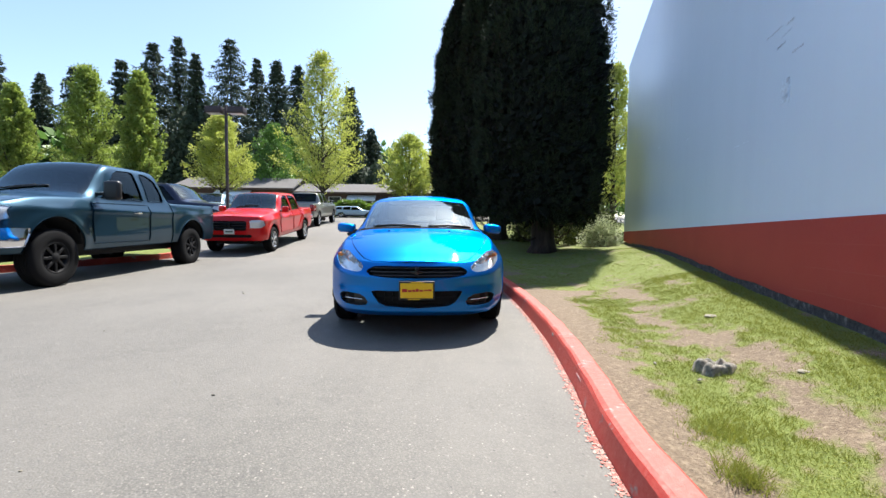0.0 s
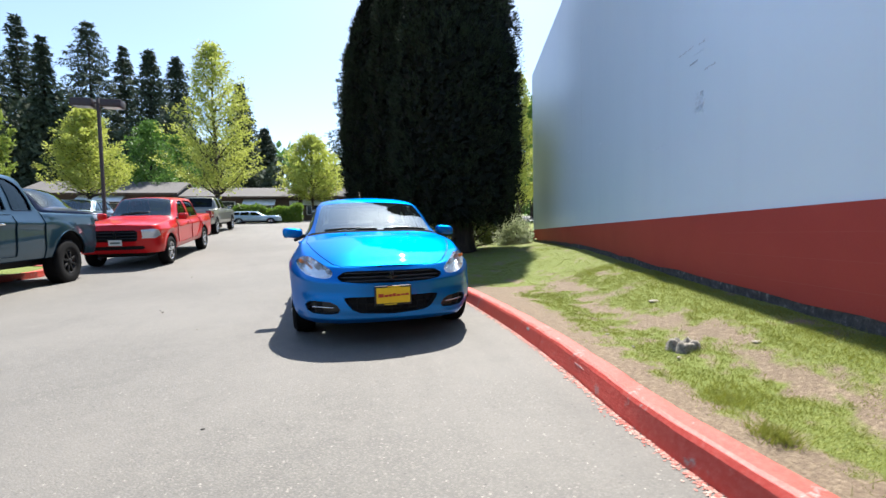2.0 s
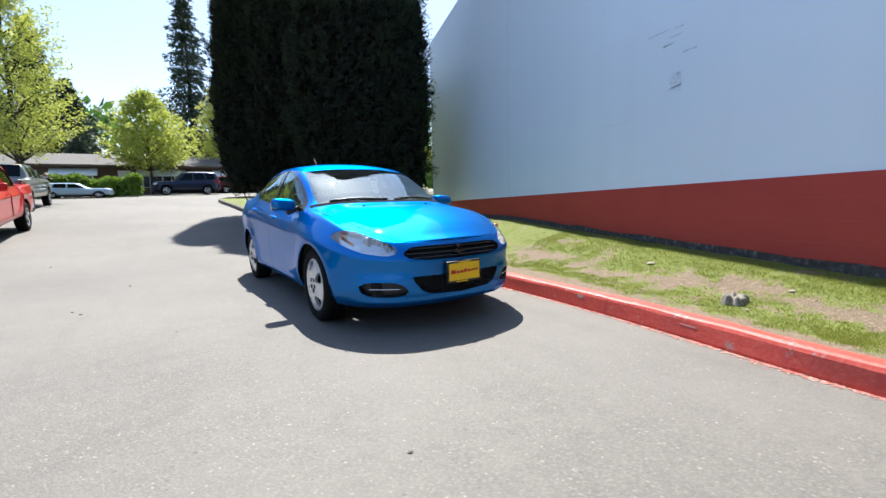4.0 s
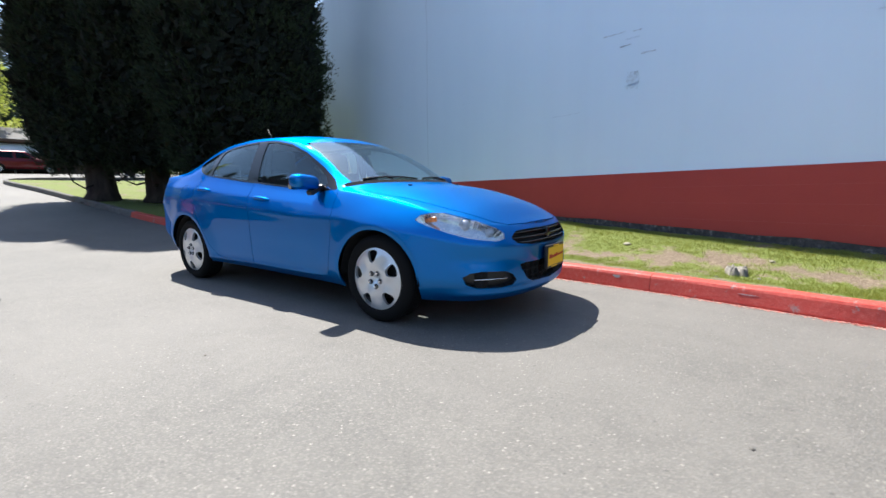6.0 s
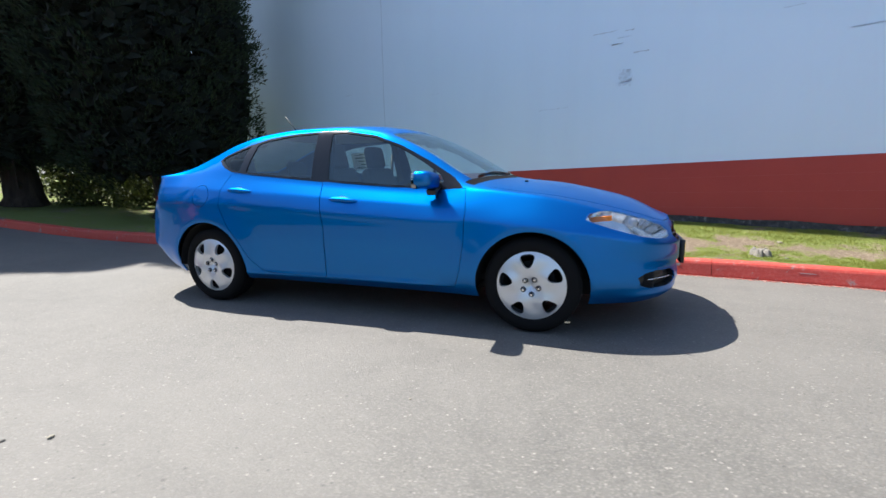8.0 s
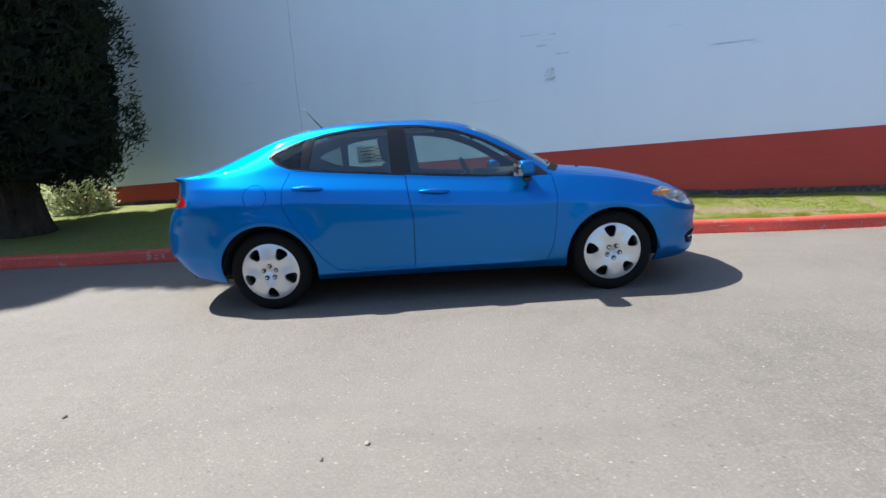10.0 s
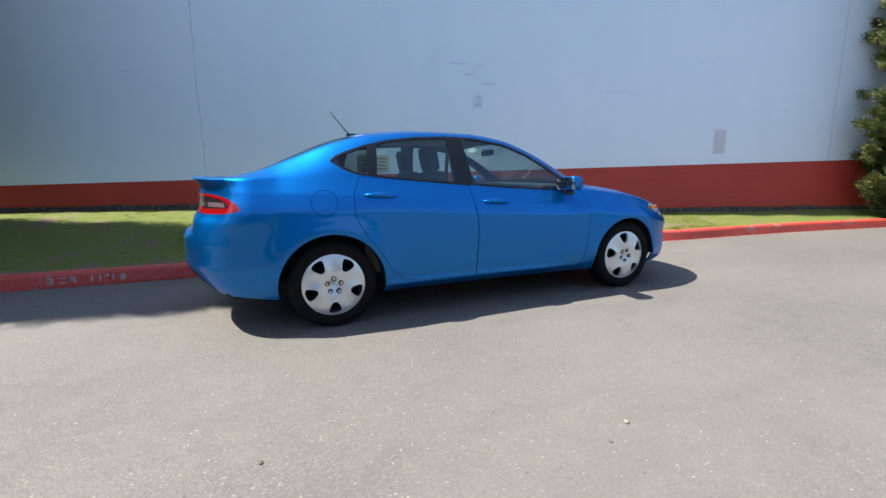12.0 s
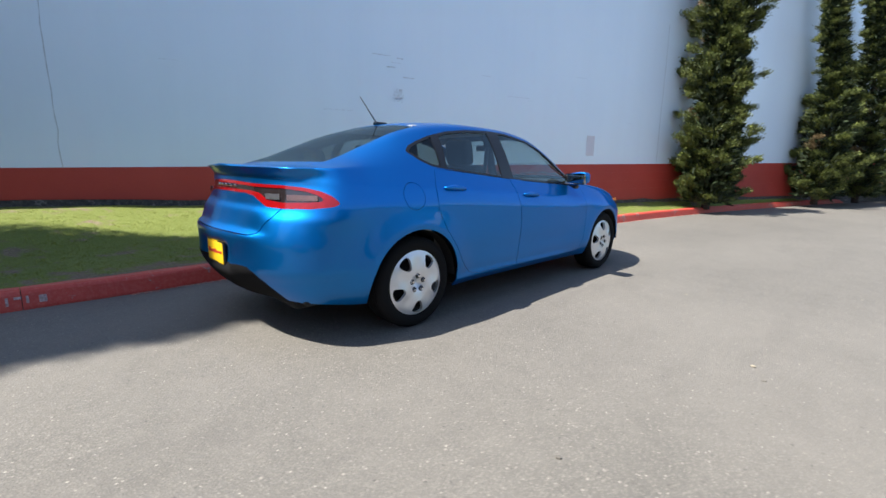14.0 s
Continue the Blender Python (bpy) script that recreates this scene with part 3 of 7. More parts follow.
# ---- car bodies ----
class Shell:
    """Half of a car's skin as one grid: rings round the car below the belt, then sections up to the middle line.
    The nose points to -y, the front axle stands at y = 0."""

    def __init__(self, plan, low, belt, tuck_low, tuck_top, edge_x, edge_z, mid_z, cabin, n=300, vl=34, vu=44, top_from=0.72, side=None, top_pow=1.35):
        p = spline(plan, n)
        x2, y2 = p[:, 0], p[:, 1]
        t = np.gradient(p, axis=0)
        t /= np.linalg.norm(t, axis=1)[:, None]
        nx, ny = t[:, 1].copy(), -t[:, 0].copy()
        nx[0], ny[0], nx[-1], ny[-1] = 0, -1, 0, 1
        z0, z4 = pchip(y2, low), pchip(y2, belt)
        a, b = pchip(y2, tuck_low), pchip(y2, tuck_top)
        rows = []
        for j in range(vl + 1):
            v = j / vl
            z = z0 + (z4 - z0) * v
            ins = a * np.clip(1 - v / 0.30, 0, 1) ** 2 + b * np.clip((v - top_from) / (1 - top_from), 0, 1) ** top_pow
            if side is not None:
                ins = ins - side(y2, z, x2)
            rows.append(np.stack([np.maximum(0, x2 - nx * ins), y2 - ny * ins, z], 1))
        x4, y4 = rows[-1][:, 0], rows[-1][:, 1]
        xe, ze, zm = pchip(y4, edge_x), pchip(y4, edge_z), pchip(y4, mid_z)
        c = step(cabin[0], cabin[0] + 0.25, y4) * (1 - step(cabin[1] - 0.25, cabin[1], y4))
        zm = np.maximum(zm, z4 + 0.004)
        xe = np.minimum(xe, 0.80 * x4)
        flat = zm - (zm - z4) * np.where(x4 > 1e-6, (xe / np.maximum(x4, 1e-6)) ** 2.4, 0)
        ze = flat * (1 - c) + ze * c
        for j in range(1, vu + 1):
            q = j / vu
            if q <= 0.45:
                k = q / 0.45
                x, z = x4 + (xe - x4) * k, z4 + (ze - z4) * k
                bow = 0.022 * 4 * k * (1 - k) * c
                x = x + bow
            else:
                k = (q - 0.45) / 0.55
                x, z = xe * (1 - k), zm - (zm - ze) * (1 - k) ** 2.3
            rows.append(np.stack([x, y4, z], 1))
        g = np.array(rows)
        for _ in range(4):
            h = g.copy()
            h[1:-1] = 0.5 * g[1:-1] + 0.25 * (g[:-2] + g[2:])
            keep = np.ones(len(g), bool)
            keep[: vl - max(3, vl // 16)] = False
            g[keep] = h[keep]
            g[-1, :, 0] = 0
        for _ in range(3):
            h = g.copy()
            h[:, 1:-1] = 0.5 * g[:, 1:-1] + 0.25 * (g[:, :-2] + g[:, 2:])
            g = h
            g[:, 0, 0] = g[:, -1, 0] = 0
            g[-1, :, 0] = 0
        self.g, self.vl, self.n = g, vl, n

    def bm(self):
        bm = bmesh.new()
        nl, ul = bm.verts.layers.float_vector.new("n"), bm.verts.layers.float.new("up")
        R, N = self.g.shape[:2]
        vs = []
        for j in range(R):
            for i in range(N):
                v = bm.verts.new((-self.g[j, i, 0], self.g[j, i, 1], self.g[j, i, 2]))
                v[ul] = (j - self.vl) / (R - 1 - self.vl)
                vs.append(v)
        for j in range(R - 1):
            for i in range(N - 1):
                try:
                    bm.faces.new((vs[j * N + i], vs[(j + 1) * N + i], vs[(j + 1) * N + i + 1], vs[j * N + i + 1]))
                except ValueError:
                    pass
        bmesh.ops.dissolve_degenerate(bm, edges=bm.edges[:], dist=1e-5)
        bm.normal_update()
        up_face = max(bm.faces, key=lambda f: f.calc_center_median().z)
        if up_face.normal.z < 0:
            bmesh.ops.reverse_faces(bm, faces=bm.faces)
            bm.normal_update()
        for v in bm.verts:
            v[nl] = v.normal
        return bm

    def side_x(self, y, z):
        """How far out the skin lies at the side."""
        q = self.g[: self.vl + 22].reshape(-1, 3)
        w = 1 / ((q[:, 1] - y) ** 2 + (q[:, 2] - z) ** 2 + 1e-6)
        k = np.argsort(-w)[:6]
        return float((q[k, 0] * w[k]).sum() / w[k].sum())

    def end_y(self, x, z, front=True):
        """How far forward (or back) the skin lies at a place of the nose (or tail)."""
        q = self.g.reshape(-1, 3)
        q = q[q[:, 1] < 0.2] if front else q[q[:, 1] > q[:, 1].max() - 1.2]
        w = 1 / ((q[:, 0] - abs(x)) ** 2 + (q[:, 2] - z) ** 2 + 1e-6)
        k = np.argsort(-w)[:6]
        return float((q[k, 1] * w[k]).sum() / w[k].sum())

    def round_tail(self, h, z):
        """The place (x, y) on the skin at a height, by the way round the tail from its middle."""
        q = self.g[: self.vl + 1].reshape(-1, 3)
        q = q[(q[:, 1] > 2.9) & (np.abs(q[:, 2] - z) < 0.012)]
        way = q[:, 0] + 3.735 - q[:, 1]
        k = np.argsort(way)
        return float(np.interp(h, way[k], q[k, 0])), float(np.interp(h, way[k], q[k, 1]))

    def top_z(self, x, y):
        q = self.g[self.vl :].reshape(-1, 3)
        w = 1 / ((q[:, 0] - abs(x)) ** 2 + (q[:, 1] - y) ** 2 + 1e-6)
        k = np.argsort(-w)[:6]
        return float((q[k, 2] * w[k]).sum() / w[k].sum())


class Carver:
    """Cuts a shell into named regions; later regions only take skin that still belongs to the ones they may eat."""

    def __init__(self, bm):
        self.bm = bm
        self.id = bm.faces.layers.int.new("region")
        self.names = ["skin"]

    def region(self, name, f, eats=None, do_cut=True):
        if do_cut:
            cut(self.bm, f)
        if name not in self.names:
            self.names.append(name)
        k = self.names.index(name)
        ok = None if eats is None else {self.names.index(e) for e in eats if e in self.names}
        fs = list(self.bm.faces)
        c = np.array([fc.calc_center_median() for fc in fs])
        val = f(c)
        for fc, v in zip(fs, val):
            if v < 0 and (ok is None or fc[self.id] in ok):
                fc[self.id] = k
        return self

    def gap(self, dist, limit=None, width=0.0026, eats=None):
        """A shut line: a thin strip of skin taken away along dist = 0."""
        lim = limit or (lambda c: np.full(len(c), -1.0))
        cut(self.bm, lambda c: np.where(lim(c) < 0.05, dist(c) - width, 1.0))
        cut(self.bm, lambda c: np.where(lim(c) < 0.05, dist(c) + width, 1.0))
        self.region("gap", lambda c: np.maximum(np.abs(dist(c)) - width * 1.02, lim(c)), eats, False)

    def take(self, name):
        """The faces of a region as a bmesh of their own."""
        out = self.bm.copy()
        lay = out.faces.layers.int["region"]
        k = self.names.index(name)
        bmesh.ops.delete(out, geom=[f for f in out.faces if f[lay] != k], context="FACES")
        bmesh.ops.delete(out, geom=[v for v in out.verts if not v.link_faces], context="VERTS")
        return out


def sunk(bm, depth):
    """The same skin, set inwards."""
    nl = bm.verts.layers.float_vector["n"]
    for v in bm.verts:
        v.co -= v[nl] * depth
    return bm


def bucket(bm, depth):
    """A recess behind an opening: a sunken floor with walls up to the rim."""
    nl = bm.verts.layers.float_vector["n"]
    rim = [e for e in bm.edges if len(e.link_faces) == 1 and max(abs(v.co.x) for v in e.verts) > 3e-4]
    top = {}
    for e in rim:
        for v in e.verts:
            top.setdefault(v, None)
    for v in top:
        top[v] = bm.verts.new(v.co - v[nl] * 0.002)
    for v in bm.verts:
        if v not in top.values():
            v.co -= v[nl] * depth
    for e in rim:
        a, b = e.verts
        try:
            bm.faces.new((a, b, top[b], top[a])).smooth = False
        except ValueError:
            pass
        e.smooth = False
    return bm


def both_sides(name, bm, material, parent, label=""):
    """A part on the near side and its twin across the car."""
    twin = flipped(bm.copy())
    a = part(name, bm, material, parent, label)
    b = part(name, twin, material, parent, label)
    return a, b


# ---- wheels ----
def tyre_bm(r, w, rim, tread=True):
    """A tyre round the x axis, its outer side at x = -w / 2."""
    h = w / 2
    prof = [(rim - 0.005, -h * 0.82), (rim + 0.012, -h * 0.93), (rim + (r - rim) * 0.35, -h), (rim + (r - rim) * 0.7, -h * 0.97), (r - 0.018, -h * 0.88), (r - 0.004, -h * 0.74)]
    for k in range(1, 6):
        x = -h * 0.74 + (h * 1.48) * k / 6
        prof += [(r, x - 0.006), (r - 0.008, x - 0.004), (r - 0.008, x + 0.004), (r, x + 0.006)]
    prof += [(r - 0.004, h * 0.74), (r - 0.018, h * 0.88), (rim + (r - rim) * 0.5, h), (rim - 0.005, h * 0.82)]
    return bm_lathe(prof, 64)


def cover_bm(r):
    """A five-spoke wheel cover seen from -x: a dished disc with five holes."""
    bm = bmesh.new()
    nr, na = 34, 160
    prof = lambda k: -0.012 - 0.026 * math.sin(math.pi * min(1, k * 1.02)) ** 0.8 + 0.018 * math.exp(-((k - 0.0) / 0.22) ** 2) * 0.6
    rows = []
    for j in range(nr + 1):
        k = j / nr
        row = []
        for i in range(na):
            a = 2 * math.pi * i / na
            dish = 0.007 * math.exp(-((k - 0.62) / 0.2) ** 2) * math.cos(5 * (a - math.pi / 2))
            row.append(bm.verts.new((prof(k) + dish, math.cos(a) * r * max(k, 0.001), math.sin(a) * r * max(k, 0.001))))
        rows.append(row)
    for j in range(nr):
        for i in range(na):
            bm.faces.new((rows[j][i], rows[j][(i + 1) % na], rows[j + 1][(i + 1) % na], rows[j + 1][i]))

    def holes(c):
        a = np.arctan2(c[:, 2], c[:, 1])
        rr = np.hypot(c[:, 1], c[:, 2]) / r
        d = np.full(len(c), 9.0)
        for k in range(5):
            m = -math.pi / 2 + 2 * math.pi * k / 5
            u = np.arctan2(np.sin(a - m), np.cos(a - m)) * rr
            half = 0.165 + 0.085 * (rr - 0.72) / 0.2
            q = np.maximum(np.abs(u) - half, np.abs(rr - 0.72) - 0.185)
            e = (np.clip(np.abs(u) / half, 0, 2) ** 3.2 + np.clip(np.abs(rr - 0.73) / 0.195, 0, 3) ** 3.2) ** (1 / 3.2) - 1
            d = np.minimum(d, np.where(np.abs(u) < 1, e * 0.15, 9))
        return d

    cut(bm, holes)
    fs = list(bm.faces)
    val = holes(np.array([f.calc_center_median() for f in fs]))
    bmesh.ops.delete(bm, geom=[f for f, v in zip(fs, val) if v < 0], context="FACES")
    bmesh.ops.delete(bm, geom=[v for v in bm.verts if not v.link_faces], context="VERTS")
    rim = [e for e in bm.edges if len(e.link_faces) == 1]
    ext = bmesh.ops.extrude_edge_only(bm, edges=rim)["geom"]
    for v in ext:
        if isinstance(v, bmesh.types.BMVert):
            v.co.x += 0.022
    bmesh.ops.recalc_face_normals(bm, faces=bm.faces)
    return bm


def make_wheel(parent, x, y, r, w, rim_r, cover_mat, inward, style="cover", turn=0.0):
    """A wheel at one corner; inward is +1 when the outer side looks to -x."""
    ob = new("wheel")
    ob.parent = parent
    ob.location = (x, y, r)
    ob.rotation_euler = (turn, 0, 0 if inward > 0 else math.pi)
    part("tyre", tyre_bm(r, w, rim_r), RUBBER, ob)
    h = w / 2
    barrel = bm_lathe([(rim_r - 0.004, -h * 0.8), (rim_r - 0.03, -h * 0.55), (rim_r - 0.04, h * 0.6), (rim_r - 0.01, h * 0.8)], 40)
    part("rim", barrel, CHROME if style == "chrome" else BLACK, ob)
    part("brake_disc", bm_lathe([(0.0, -h * 0.25), (rim_r - 0.07, -h * 0.25), (rim_r - 0.07, h * 0.1), (0.0, h * 0.1)], 32), DARK, ob)
    if style == "cover":
        b = cover_bm(rim_r + 0.004)
        bmesh.ops.translate(b, verts=b.verts, vec=(-h * 0.86 + 0.012, 0, 0))
        c = part("wheel_cover", b, cover_mat, ob, "silver five-spoke plastic wheel cover", sharp=35)
        for k in range(5):
            a = math.pi / 2 + 2 * math.pi * k / 5
            nut = bm_lathe([(0.0, -0.020), (0.0075, -0.020), (0.0085, -0.016), (0.0085, 0.0)], 6)
            ring = bm_lathe([(0.0100, -0.003), (0.0150, -0.010), (0.0195, -0.002)], 16)
            for bmn, nm, mt in ((nut, "wheel_nut", CHROME), (ring, "nut_ring", BLACK)):
                bmesh.ops.translate(bmn, verts=bmn.verts, vec=(-h * 0.86 - 0.014, math.cos(a) * 0.052, math.sin(a) * 0.052))
                part(nm, bmn, mt, c)
    else:
        spokes = bmesh.new()
        ns = 8 if style == "dark" else 5
        for k in range(ns):
            a = 2 * math.pi * k / ns
            wd = 0.045 if style == "dark" else 0.062
            bar = bm_box(-h * 0.86, -h * 0.5, -wd / 2, wd / 2, 0.05, rim_r - 0.012, 0.008, 1, Matrix.Rotation(a, 4, "X"))
            bm_add(spokes, bar)
        part("spokes", spokes, cover_mat, ob)
        part("hub_cap", bm_lathe([(0.0, -h * 0.95), (0.05, -h * 0.93), (0.075, -h * 0.8), (0.08, -h * 0.4)], 24), cover_mat, ob)
        part("rim_lip", bm_lathe([(rim_r - 0.03, -h * 0.78), (rim_r - 0.012, -h * 0.9), (rim_r + 0.004, -h * 0.88), (rim_r + 0.004, -h * 0.8)], 48), cover_mat, ob)
    return ob


# ---- the blue saloon ----
PLAN = [(0, -0.945), (0.25, -0.930), (0.45, -0.880), (0.60, -0.795), (0.72, -0.675), (0.80, -0.53), (0.86, -0.36), (0.892, -0.15), (0.905, 0.1), (0.903, 0.5),
        (0.898, 1.0), (0.898, 1.5), (0.903, 2.0), (0.912, 2.5), (0.914, 2.8), (0.890, 3.1), (0.830, 3.33), (0.745, 3.465), (0.61, 3.565), (0.4, 3.650), (0.2, 3.688), (0, 3.698)]


# how far the tail stands out from its plan, by height: lower lip, hollow, ridge of the bumper, lamps set in, lip of the boot
TAIL_SECTION = [(0.22, 0.03), (0.36, 0.028), (0.45, 0.030), (0.55, 0.018), (0.655, 0.020), (0.685, 0.012), (0.715, -0.028), (0.735, -0.040), (0.775, -0.056), (0.825, -0.074), (0.845, -0.090), (0.86, -0.098), (0.94, -0.106), (1.02, -0.106), (1.050, -0.104), (1.070, -0.066), (1.10, -0.056)]
TAIL_ROUNDED = [(0.22, 0.03), (0.36, 0.028), (0.45, 0.030), (0.55, 0.022), (0.62, 0.014), (0.69, -0.006), (0.77, -0.048), (0.85, -0.090), (0.94, -0.106), (1.02, -0.106), (1.050, -0.104), (1.070, -0.066), (1.10, -0.056)]
CORNER_SECTION = [(0.25, -0.015), (0.40, -0.008), (0.50, 0.018), (0.60, 0.022), (0.69, 0.030), (0.80, 0.050), (0.90, 0.040), (1.00, 0.020), (1.05, 0.020), (1.10, 0.020)]


def shoulder(y):
    """Height of the crease that runs from the lamps along the doors and fades on the front wing."""
    return pchip(y, [(0.3, 0.800), (1.2, 0.862), (1.9, 0.909), (2.6, 0.954), (3.15, 0.985), (3.7, 1.0)])


def saloon_side(y, z, x):
    """Swellings of the skin: flared arches, the shoulder crease, a hollow low on the doors, the tail."""
    d = np.zeros_like(y)
    for yc, r0, up in ((0.0, 0.385, 0.014), (2.70, 0.400, 0.016)):
        r = np.hypot(y - yc, z - 0.315)
        d += up * np.exp(-(((r - r0) / 0.11) ** 2)) * step(0.6, 0.8, x)
        d += 0.004 * np.exp(-(((r - r0) / 0.022) ** 2)) * step(0.6, 0.8, x)
    mid = step(0.4, 0.9, y) * (1 - step(2.1, 2.6, y))
    d -= 0.014 * np.exp(-(((z - 0.43) / 0.10) ** 2)) * mid
    d += 0.020 * np.exp(-(((z - 0.272) / 0.030) ** 2)) * mid
    over = z - shoulder(y)
    on = step(0.2, 1.0, y) * (1 - step(3.25, 3.5, y))
    d += 0.012 * np.where(over > 0, np.clip(1 - over / 0.10, 0, 1) ** 1.3, np.clip(1 + over / 0.16, 0, 1) ** 2) * on
    tail = step(3.20, 3.52, y)
    corner = step(0.46, 0.62, x)
    d += (pchip(z, TAIL_SECTION) * (1 - corner) + pchip(z, TAIL_ROUNDED) * corner) * tail
    d += pchip(z, CORNER_SECTION) * step(0.25, 0.60, x) * step(3.0, 3.36, y)
    d -= 0.045 * (1 - step(0.20, 0.27, x)) * np.exp(-(((z - 0.535) / 0.085) ** 4)) * tail
    nose = 1 - step(-0.75, -0.45, y)
    d -= 0.020 * np.exp(-(((z - 0.49) / 0.06) ** 2)) * nose * step(0.3, 0.5, x) * 0.6
    d += 0.014 * np.exp(-(((z - 0.245) / 0.03) ** 2)) * nose
    return d


SALOON = Shell(
    plan=PLAN,
    low=[(-0.95, 0.215), (-0.6, 0.205), (0.4, 0.215), (2.3, 0.225), (3.1, 0.235), (3.45, 0.27), (3.74, 0.30)],
    belt=[(-0.95, 0.690), (-0.8, 0.708), (-0.6, 0.752), (-0.3, 0.835), (0.0, 0.895), (0.4, 0.930), (0.7, 0.925), (1.0, 0.945), (1.6, 0.992), (2.27, 1.055), (2.6, 1.078), (3.0, 1.085),
          (3.4, 1.078), (3.6, 1.080), (3.74, 1.085)],
    tuck_low=[(-0.95, 0.055), (0, 0.07), (2.3, 0.07), (3.3, 0.09), (3.74, 0.13)],
    tuck_top=[(-0.95, 0.075), (-0.6, 0.08), (-0.2, 0.10), (0.5, 0.105), (2.3, 0.105), (3.0, 0.12), (3.3, 0.05), (3.5, 0.02), (3.74, 0.012)],
    edge_x=[(-0.95, 0.62), (0.2, 0.70), (0.5, 0.71), (0.73, 0.685), (0.96, 0.652), (1.2, 0.625), (1.6, 0.600), (2.0, 0.592), (2.4, 0.585), (2.8, 0.58), (3.1, 0.59), (3.74, 0.60)],
    edge_z=[(0.2, 0.955), (0.4, 0.985), (0.5, 1.045), (0.73, 1.178), (0.96, 1.285), (1.2, 1.365), (1.5, 1.408), (1.9, 1.418), (2.3, 1.393), (2.6, 1.335), (2.9, 1.226), (3.1, 1.148), (3.3, 1.090)],
    mid_z=[(-0.95, 0.694), (-0.88, 0.706), (-0.80, 0.737), (-0.71, 0.787), (-0.61, 0.833), (-0.50, 0.867), (-0.35, 0.903), (-0.1, 0.955), (0.28, 1.005), (0.5, 1.125), (0.73, 1.255), (0.96, 1.360), (1.2, 1.430), (1.5, 1.462), (1.9, 1.468),
           (2.3, 1.442), (2.6, 1.372), (2.9, 1.250), (3.1, 1.160), (3.25, 1.112), (3.4, 1.094), (3.74, 1.102)],
    cabin=(0.10, 3.42),
    side=saloon_side, vl=60,
)

DLO = [(0.475, 0.945), (0.64, 0.932), (1.01, 0.958), (1.6, 1.004), (2.27, 1.068), (2.48, 1.095), (2.58, 1.135), (2.665, 1.195), (2.62, 1.235), (2.53, 1.272), (2.40, 1.315), (2.20, 1.360), (1.98, 1.385),
       (1.69, 1.396), (1.47, 1.386), (1.2, 1.338), (0.98, 1.255), (0.76, 1.140), (0.56, 1.02)]
FRONT_GLASS = [(0.70, 0.95), (1.01, 0.972), (1.545, 1.015), (1.585, 1.372), (1.47, 1.370), (1.2, 1.322), (0.98, 1.236), (0.80, 1.135), (0.66, 1.045), (0.62, 0.99)]
REAR_GLASS = [(1.70, 1.028), (2.27, 1.082), (2.335, 1.092), (2.30, 1.318), (2.20, 1.343), (1.98, 1.368), (1.72, 1.379)]
QUARTER_GLASS = [(2.40, 1.102), (2.48, 1.112), (2.56, 1.148), (2.635, 1.196), (2.60, 1.225), (2.52, 1.258), (2.385, 1.302)]
REAR_DOOR = [(2.47, 1.085), (2.53, 0.95), (2.53, 0.81), (2.46, 0.67), (2.35, 0.53), (2.27, 0.40), (2.17, 0.305), (2.05, 0.285), (1.56, 0.280), (1.545, 0.66), (1.595, 1.002), (2.0, 1.04)]
FRONT_DOOR = [(1.5925, 1.002), (1.5425, 0.66), (1.5570, 0.280), (0.60, 0.268), (0.52, 0.275), (0.475, 0.4), (0.445, 0.6), (0.435, 0.8), (0.455, 0.940), (1.0, 0.955)]
HEADLAMP = [(0.515, 0.742), (0.46, 0.776), (0.34, 0.793), (0.21, 0.787), (0.05, 0.758), (-0.12, 0.722), (-0.25, 0.686), (-0.310, 0.655), (-0.310, 0.620), (-0.24, 0.606), (-0.12, 0.612), (0.05, 0.630), (0.22, 0.662), (0.39, 0.703)]
GRILLE = [(0.0, 0.666), (0.30, 0.668), (0.40, 0.662), (0.455, 0.632), (0.465, 0.612), (0.43, 0.582), (0.30, 0.566), (0.0, 0.560), (-0.1, 0.56), (-0.1, 0.666)]
LOWER_MOUTH = [(0.0, 0.445), (0.36, 0.447), (0.415, 0.440), (0.40, 0.405), (0.345, 0.335), (0.28, 0.305), (0.0, 0.288), (-0.1, 0.288), (-0.1, 0.445)]
FOG_POCKET = [(0.745, 0.375), (0.715, 0.402), (0.66, 0.412), (0.53, 0.406), (0.475, 0.380), (0.445, 0.338), (0.47, 0.306), (0.55, 0.296), (0.68, 0.300), (0.73, 0.325)]
# round the tail, by the way from its middle
TAIL_LAMP = [(-0.2, 1.004), (0.30, 0.993), (0.56, 0.982), (0.85, 0.978), (1.05, 0.966), (1.19, 0.948), (1.29, 0.918), (1.345, 0.880), (1.30, 0.862), (1.10, 0.848), (0.87, 0.846), (0.71, 0.853), (0.63, 0.880), (0.55, 0.910), (0.42, 0.922), (0.13, 0.925), (-0.2, 0.922)]
TAIL_SMOKE = [(-0.2, 0.982), (0.30, 0.974), (0.56, 0.963), (0.85, 0.961), (1.05, 0.946), (1.17, 0.925), (1.215, 0.902), (1.19, 0.890), (1.08, 0.884), (0.86, 0.880), (0.715, 0.893), (0.615, 0.930), (0.48, 0.940), (0.13, 0.944), (-0.2, 0.943)]
APRON = [(-0.1, 0.475), (0.20, 0.486), (0.38, 0.503), (0.46, 0.500), (0.515, 0.472), (0.55, 0.40), (0.575, 0.33), (0.60, 0.20), (-0.1, 0.20)]


